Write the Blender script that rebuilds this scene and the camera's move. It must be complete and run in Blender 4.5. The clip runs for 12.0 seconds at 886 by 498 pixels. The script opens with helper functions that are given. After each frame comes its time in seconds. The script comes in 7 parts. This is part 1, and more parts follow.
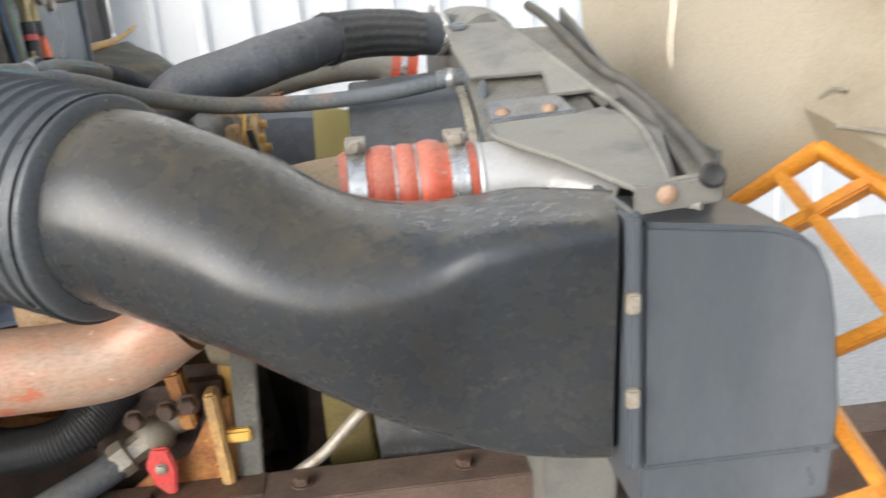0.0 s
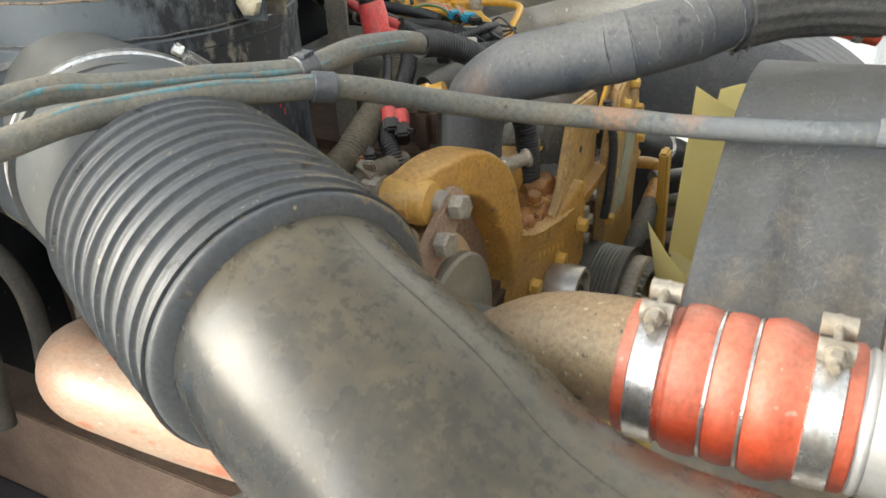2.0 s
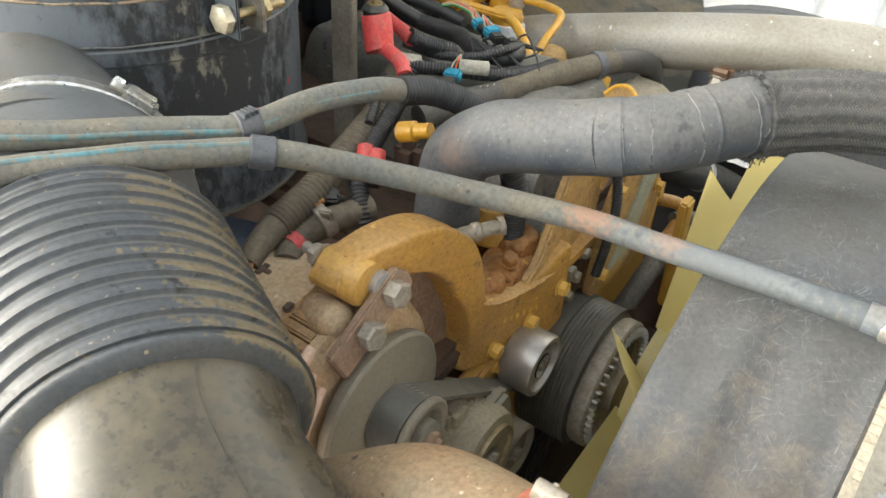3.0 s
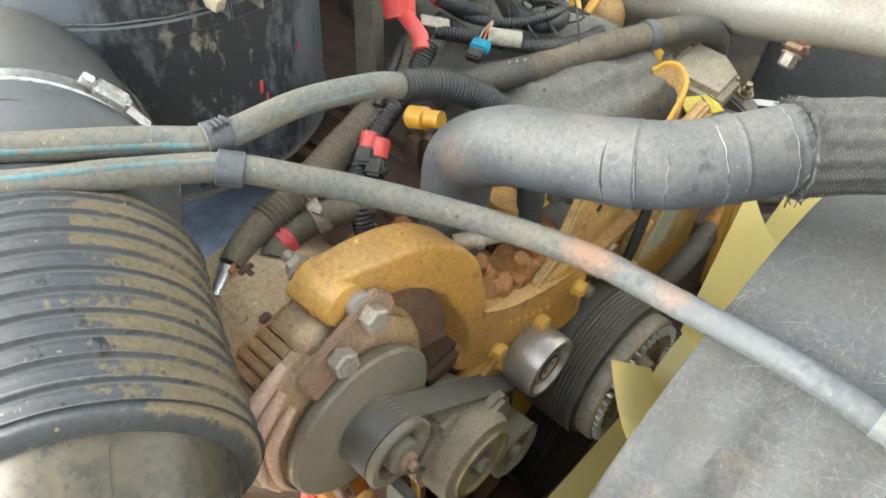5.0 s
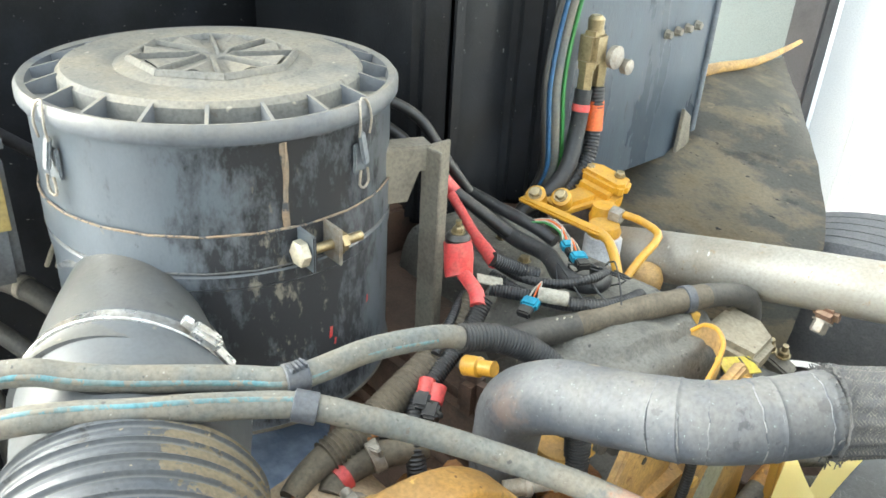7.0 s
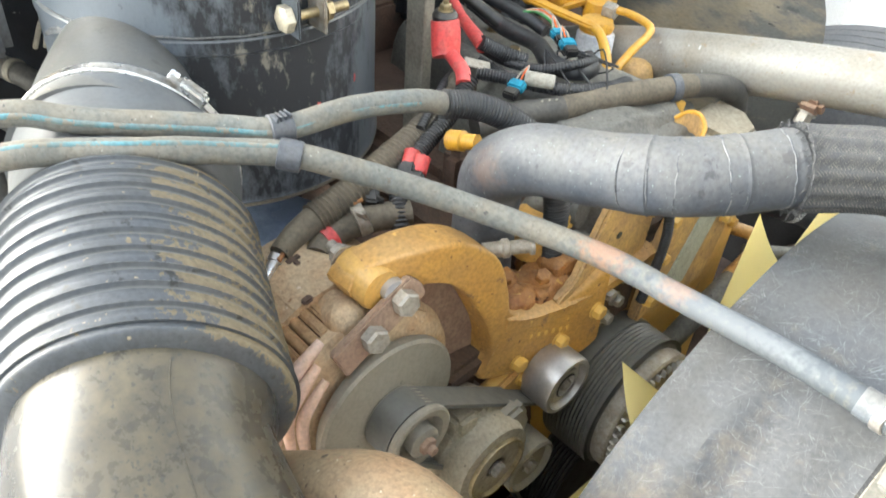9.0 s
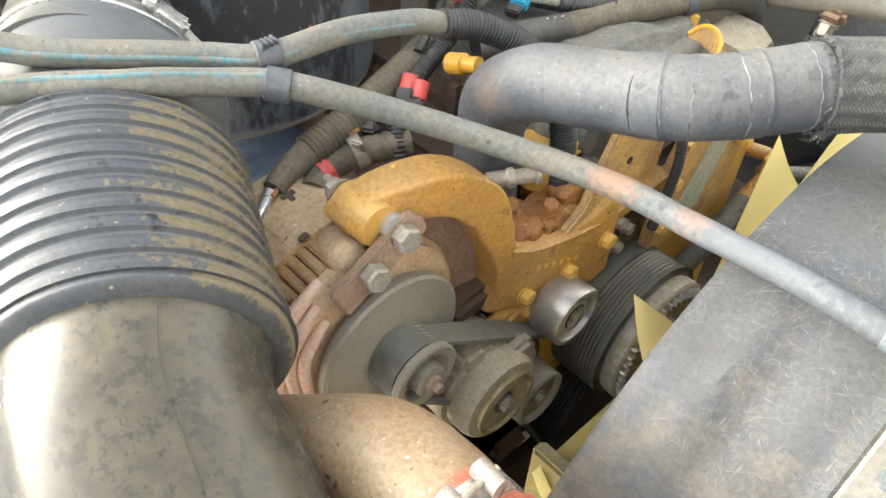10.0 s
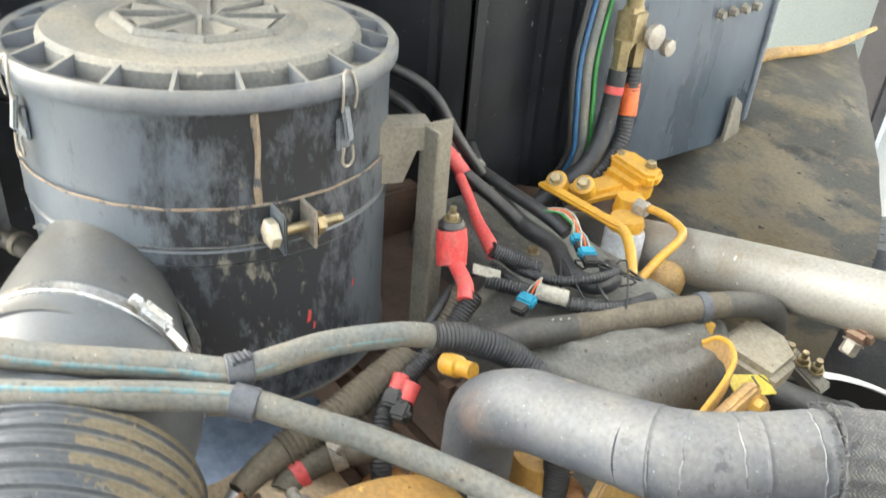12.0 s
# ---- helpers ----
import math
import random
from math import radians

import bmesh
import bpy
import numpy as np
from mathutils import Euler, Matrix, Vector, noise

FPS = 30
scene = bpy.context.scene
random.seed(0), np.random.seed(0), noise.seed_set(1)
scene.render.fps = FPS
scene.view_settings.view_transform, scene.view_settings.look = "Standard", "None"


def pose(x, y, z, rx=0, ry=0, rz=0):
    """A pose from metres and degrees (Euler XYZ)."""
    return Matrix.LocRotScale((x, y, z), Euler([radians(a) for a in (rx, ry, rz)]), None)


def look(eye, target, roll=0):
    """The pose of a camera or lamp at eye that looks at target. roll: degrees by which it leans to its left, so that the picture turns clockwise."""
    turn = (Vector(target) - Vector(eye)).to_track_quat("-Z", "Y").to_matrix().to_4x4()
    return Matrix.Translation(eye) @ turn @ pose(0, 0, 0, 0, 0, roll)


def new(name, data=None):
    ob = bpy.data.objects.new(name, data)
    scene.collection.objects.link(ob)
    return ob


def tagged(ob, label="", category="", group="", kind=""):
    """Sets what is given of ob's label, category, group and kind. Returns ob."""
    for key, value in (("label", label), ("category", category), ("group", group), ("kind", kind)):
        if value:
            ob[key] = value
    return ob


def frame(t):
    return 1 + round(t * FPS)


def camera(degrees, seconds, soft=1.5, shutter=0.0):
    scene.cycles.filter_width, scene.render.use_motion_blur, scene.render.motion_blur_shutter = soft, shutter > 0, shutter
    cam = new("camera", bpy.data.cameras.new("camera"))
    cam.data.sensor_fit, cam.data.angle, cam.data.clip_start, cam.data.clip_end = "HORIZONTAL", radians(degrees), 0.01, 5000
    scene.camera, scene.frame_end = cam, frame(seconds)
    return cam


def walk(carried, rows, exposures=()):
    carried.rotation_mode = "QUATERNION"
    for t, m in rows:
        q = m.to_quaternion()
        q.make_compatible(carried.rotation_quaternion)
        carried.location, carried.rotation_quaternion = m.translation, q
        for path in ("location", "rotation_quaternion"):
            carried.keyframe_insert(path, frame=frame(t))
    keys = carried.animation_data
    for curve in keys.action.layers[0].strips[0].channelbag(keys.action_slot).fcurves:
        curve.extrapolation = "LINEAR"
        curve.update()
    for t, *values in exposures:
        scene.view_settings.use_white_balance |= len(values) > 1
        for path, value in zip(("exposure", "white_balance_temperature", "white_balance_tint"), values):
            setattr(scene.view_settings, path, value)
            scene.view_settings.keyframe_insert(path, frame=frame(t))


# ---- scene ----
cam = camera(58.45, 12.0, soft=1.6, shutter=0.3)
PATH = [
    (0, (0.6655, -1.0846, 1.3934), (0.7391, -0.1330, 1.0948), -4.22),
    (0.2, (0.6752, -1.0355, 1.3949), (0.6608, -0.0881, 1.0754), -5.74),
    (0.5, (0.6527, -0.9316, 1.4191), (0.5876, 0.0110, 1.0915), -6.42),
    (0.7, (0.6394, -0.8726, 1.4224), (0.4932, 0.0584, 1.0879), -6.28),
    (1, (0.6757, -0.7981, 1.4615), (0.3790, 0.0951, 1.1237), -6.18),
    (1.5, (0.7391, -0.7114, 1.4960), (0.3459, 0.1104, 1.0836), -4.38),
    (2, (0.7279, -0.6780, 1.5538), (0.3169, 0.0932, 1.0676), -2.74),
    (2.5, (0.7558, -0.5902, 1.6318), (0.3331, 0.1380, 1.0922), 2.14),
    (4.3, (0.7461, -0.3526, 1.7019), (0.3006, 0.1915, 0.9909), 3.50),
    (4.5, (0.7409, -0.3489, 1.7162), (0.3033, 0.1840, 0.9920), 3.76),
    (5, (0.7397, -0.3463, 1.7344), (0.2780, 0.1899, 1.0278), 3.81),
    (5.5, (0.7511, -0.3563, 1.7500), (0.2461, 0.2207, 1.1081), 3.96),
    (6, (0.7473, -0.3693, 1.7639), (0.1941, 0.2303, 1.1856), 4.32),
    (6.5, (0.7610, -0.3829, 1.7722), (0.1432, 0.2380, 1.2896), 3.47),
    (6.7, (0.7582, -0.3865, 1.7766), (0.1286, 0.2377, 1.3141), 3.28),
    (8.3, (0.8112, -0.4421, 1.7512), (0.1876, 0.1262, 1.2144), 4.87),
    (8.5, (0.8179, -0.4343, 1.7420), (0.2161, 0.1294, 1.1762), 4.60),
    (9, (0.8244, -0.4230, 1.7173), (0.2740, 0.1336, 1.0950), 4.66),
    (9.5, (0.8173, -0.4130, 1.7032), (0.2949, 0.1086, 1.0288), 4.18),
    (10, (0.8032, -0.3962, 1.7003), (0.2961, 0.1139, 1.0055), 3.23),
    (10.5, (0.7948, -0.3763, 1.7293), (0.2827, 0.1693, 1.0659), 2.03),
    (11, (0.8044, -0.3101, 1.7389), (0.2519, 0.1867, 1.0696), 6.75),
    (11.5, (0.7793, -0.2710, 1.7436), (0.1601, 0.2500, 1.1561), 8.36),
    (12, (0.7648, -0.2884, 1.7708), (0.0986, 0.2611, 1.2665), 4.94),
]
walk(cam, [(t, look(eye, target, roll)) for t, eye, target, roll in PATH],
     exposures=[(0.0, 1.54, 6350, 10), (1.0, 1.73, 6500, 8), (2.0, 2.13, 6850, 6), (2.5, 2.25, 6950, 6), (4.5, 2.81, 7000, 5), (5.0, 2.81, 6750, 4),
                (6.5, 3.01, 6450, 2), (8.5, 3.06, 6400, 4), (9.5, 2.99, 6600, 7), (10.5, 3.01, 6950, 8), (11.0, 3.06, 7000, 8), (12.0, 3.03, 6700, 6)])

# ---- light ----
world = bpy.data.worlds.new("sky")
scene.world = world
world.use_nodes = True
wn = world.node_tree.nodes
sky = wn.new("ShaderNodeTexSky")
sky.sky_type = "NISHITA"
sky.sun_disc = False
sky.sun_elevation = radians(23)
sky.sun_rotation = radians(230)
sky.air_density, sky.dust_density, sky.ozone_density = 1.0, 2.0, 1.0
wn["Background"].inputs["Strength"].default_value = 0.15
pale = wn.new("ShaderNodeHueSaturation")
pale.inputs["Saturation"].default_value = 0.4
world.node_tree.links.new(sky.outputs["Color"], pale.inputs["Color"])
world.node_tree.links.new(pale.outputs["Color"], wn["Background"].inputs["Color"])
sun = new("sun", bpy.data.lights.new("sun", "SUN"))
sun.data.energy, sun.data.angle, sun.data.color = 0.6, radians(48), (0.975, 0.985, 1.0)
sun.matrix_world = look((-0.70, -0.58, 0.38), (0.0, 0.0, 0.0))
scene.view_settings.exposure = 1.35


# ---- materials ----
def material(name, colour, rough=0.6, metal=0.0, second=None, amount=0.5, scale=30.0, dust=0.0, dust_colour=(0.3, 0.26, 0.19),
             bump=0.15, grain=220.0, spots=None, spot_amount=0.0, spot_scale=60.0, coat=0.0, stretch=(1, 1, 1), sides=(), wear=None, fibres=None, film=0.0, grit=0.35, spread=0.68, veil=None, flecks=()):
    """A worn surface: two colours mixed by broad noise, dust on what faces up, a thin film of dust all over, crusted
    dirt or painted shade on one side, chips and spots, rubbed edges, loose fibres, small flecks, fine grain and relief."""
    m = bpy.data.materials.new(name)
    m.use_nodes = True
    n, link = m.node_tree.nodes, m.node_tree.links.new
    b = n["Principled BSDF"]
    geo = n.new("ShaderNodeNewGeometry")

    def space(scale3, turn=(0, 0, 0)):
        mp = n.new("ShaderNodeMapping")
        mp.inputs["Scale"].default_value = scale3
        mp.inputs["Rotation"].default_value = turn
        link(geo.outputs["Position"], mp.inputs["Vector"])
        return mp.outputs["Vector"]

    base_space = space(stretch)

    def noise_node(s, detail=6.0, r=0.6, where=None):
        t = n.new("ShaderNodeTexNoise")
        t.inputs["Scale"].default_value, t.inputs["Detail"].default_value, t.inputs["Roughness"].default_value = s, detail, r
        link(where or base_space, t.inputs["Vector"])
        return t.outputs["Fac"]

    def ramp(src, lo, hi, a=0.0, c=1.0):
        r = n.new("ShaderNodeMapRange")
        r.inputs["From Min"].default_value, r.inputs["From Max"].default_value = lo, hi
        r.inputs["To Min"].default_value, r.inputs["To Max"].default_value = a, c
        link(src, r.inputs["Value"])
        return r.outputs["Result"]

    def maths(kind, a, c, clamp=False):
        x = n.new("ShaderNodeMath")
        x.operation, x.use_clamp = kind, clamp
        for sock, v in zip(x.inputs, (a, c)):
            if isinstance(v, (int, float)):
                sock.default_value = v
            else:
                link(v, sock)
        return x.outputs[0]

    def mix(fac, a, c, kind="MIX"):
        x = n.new("ShaderNodeMix")
        x.data_type, x.blend_type = "RGBA", kind
        for sock, v in ((x.inputs["Factor"], fac), (x.inputs[6], a), (x.inputs[7], c)):
            if isinstance(v, tuple):
                sock.default_value = (*v, 1.0)
            elif isinstance(v, (int, float)):
                sock.default_value = v
            else:
                link(v, sock)
        return x.outputs[2]

    broad, fine = noise_node(scale), noise_node(grain, 3.0)
    second = second or tuple(c * 0.7 for c in colour)
    col = mix(ramp(broad, 0.62 - amount * 0.3, spread), colour, second)
    if film > 0:
        col = mix(ramp(noise_node(scale * 0.45 + 3, 7.0, 0.65), 0.3, 0.7, film * 0.35, min(1.0, film * 1.3)), col, dust_colour)
    col = mix(grit, col, ramp(fine, 0.25, 0.6), "MULTIPLY")
    if veil:
        # fine dust that settles evenly on what faces one way
        fall = n.new("ShaderNodeVectorMath")
        fall.operation = "DOT_PRODUCT"
        link(geo.outputs["Normal"], fall.inputs[0])
        fall.inputs[1].default_value = Vector(veil[0]).normalized()
        settled = maths("MULTIPLY", ramp(fall.outputs["Value"], veil[1], veil[2]), ramp(noise_node(70.0, 7.0, 0.68), 0.34, 0.66, 0.4 * veil[4], 1.1 * veil[4]))
        col = mix(settled, col, veil[3])
    if fibres:
        web = None
        for k in range(7):
            ang = radians(8 + 26 * k)
            along = (math.cos(ang), 0.83 * math.sin(ang), 0.55 * math.sin(ang))
            across = (-math.sin(ang), 0.83 * math.cos(ang), 0.55 * math.cos(ang))
            both = n.new("ShaderNodeCombineXYZ")
            for sock, way, fold in ((0, along, 24.0), (1, across, 760.0)):
                d = n.new("ShaderNodeVectorMath")
                d.operation = "DOT_PRODUCT"
                link(geo.outputs["Position"], d.inputs[0])
                d.inputs[1].default_value = way
                link(maths("MULTIPLY", d.outputs["Value"], fold + 13.0 * k), both.inputs[sock])
            both.inputs[2].default_value = 3.1 * k
            f = noise_node(1.0, 3.0, 0.5, both.outputs[0])
            f.node.inputs["Distortion"].default_value = 0.7
            f = ramp(f, 0.64, 0.72)
            web = f if web is None else maths("MAXIMUM", web, f)
        web = maths("MULTIPLY", web, ramp(noise_node(14.0, 5.0), 0.40, 0.62, 0.05, 0.62))
        col = mix(web, col, fibres)
    if spots:
        col = mix(ramp(noise_node(spot_scale, 8.0, 0.7), 0.66 - spot_amount * 0.3, 0.69 - spot_amount * 0.3), col, spots)
    rough_now = ramp(broad, 0.2, 0.8, max(0.05, rough - 0.1), min(1.0, rough + 0.1))
    if veil:
        rough_now = maths("MAXIMUM", rough_now, maths("MULTIPLY", settled, 0.62))
    crusts_and_shade = []
    if dust > 0:
        sep = n.new("ShaderNodeSeparateXYZ")
        link(geo.outputs["Normal"], sep.inputs[0])
        amt = maths("MULTIPLY", ramp(noise_node(scale * 0.6 + 4, 8.0, 0.68), 0.25, 0.7), 1.5 * dust, True)
        crusts_and_shade.append((maths("MULTIPLY", ramp(sep.outputs["Z"], -0.25, 0.95), amt), dust_colour))
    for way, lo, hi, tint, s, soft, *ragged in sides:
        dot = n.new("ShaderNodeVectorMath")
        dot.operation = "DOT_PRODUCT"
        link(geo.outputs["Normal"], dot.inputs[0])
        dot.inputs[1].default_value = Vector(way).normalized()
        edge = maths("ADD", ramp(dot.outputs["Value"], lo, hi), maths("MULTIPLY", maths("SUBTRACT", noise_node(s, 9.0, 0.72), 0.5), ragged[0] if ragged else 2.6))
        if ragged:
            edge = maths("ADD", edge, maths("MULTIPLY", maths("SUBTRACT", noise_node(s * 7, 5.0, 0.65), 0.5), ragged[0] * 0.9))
        crusts_and_shade.append((ramp(edge, 0.5 - soft, 0.5 + soft), tint))
    for f, tint in crusts_and_shade:
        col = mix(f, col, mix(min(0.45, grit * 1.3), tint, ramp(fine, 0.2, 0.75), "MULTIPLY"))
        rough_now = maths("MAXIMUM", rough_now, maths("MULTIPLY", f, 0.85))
    for tint, share, s in flecks:
        col = mix(ramp(noise_node(s, 2.0, 0.5), 0.74 - share * 0.25, 0.78 - share * 0.25), col, tint)
    if wear:
        col = mix(ramp(geo.outputs["Pointiness"], wear[1], wear[2]), col, wear[0])
    link(col, b.inputs["Base Color"])
    link(rough_now, b.inputs["Roughness"])
    b.inputs["Metallic"].default_value = metal
    b.inputs["Coat Weight"].default_value = coat
    if bump > 0:
        bp = n.new("ShaderNodeBump")
        bp.inputs["Strength"].default_value, bp.inputs["Distance"].default_value = bump, 0.004
        height = maths("ADD", fine, broad)
        if crusts_and_shade:
            height = maths("ADD", height, maths("MULTIPLY", crusts_and_shade[-1][0], 0.25))
        link(height, bp.inputs["Height"])
        link(bp.outputs["Normal"], b.inputs["Normal"])
    return m


DUST = (0.36, 0.31, 0.22)
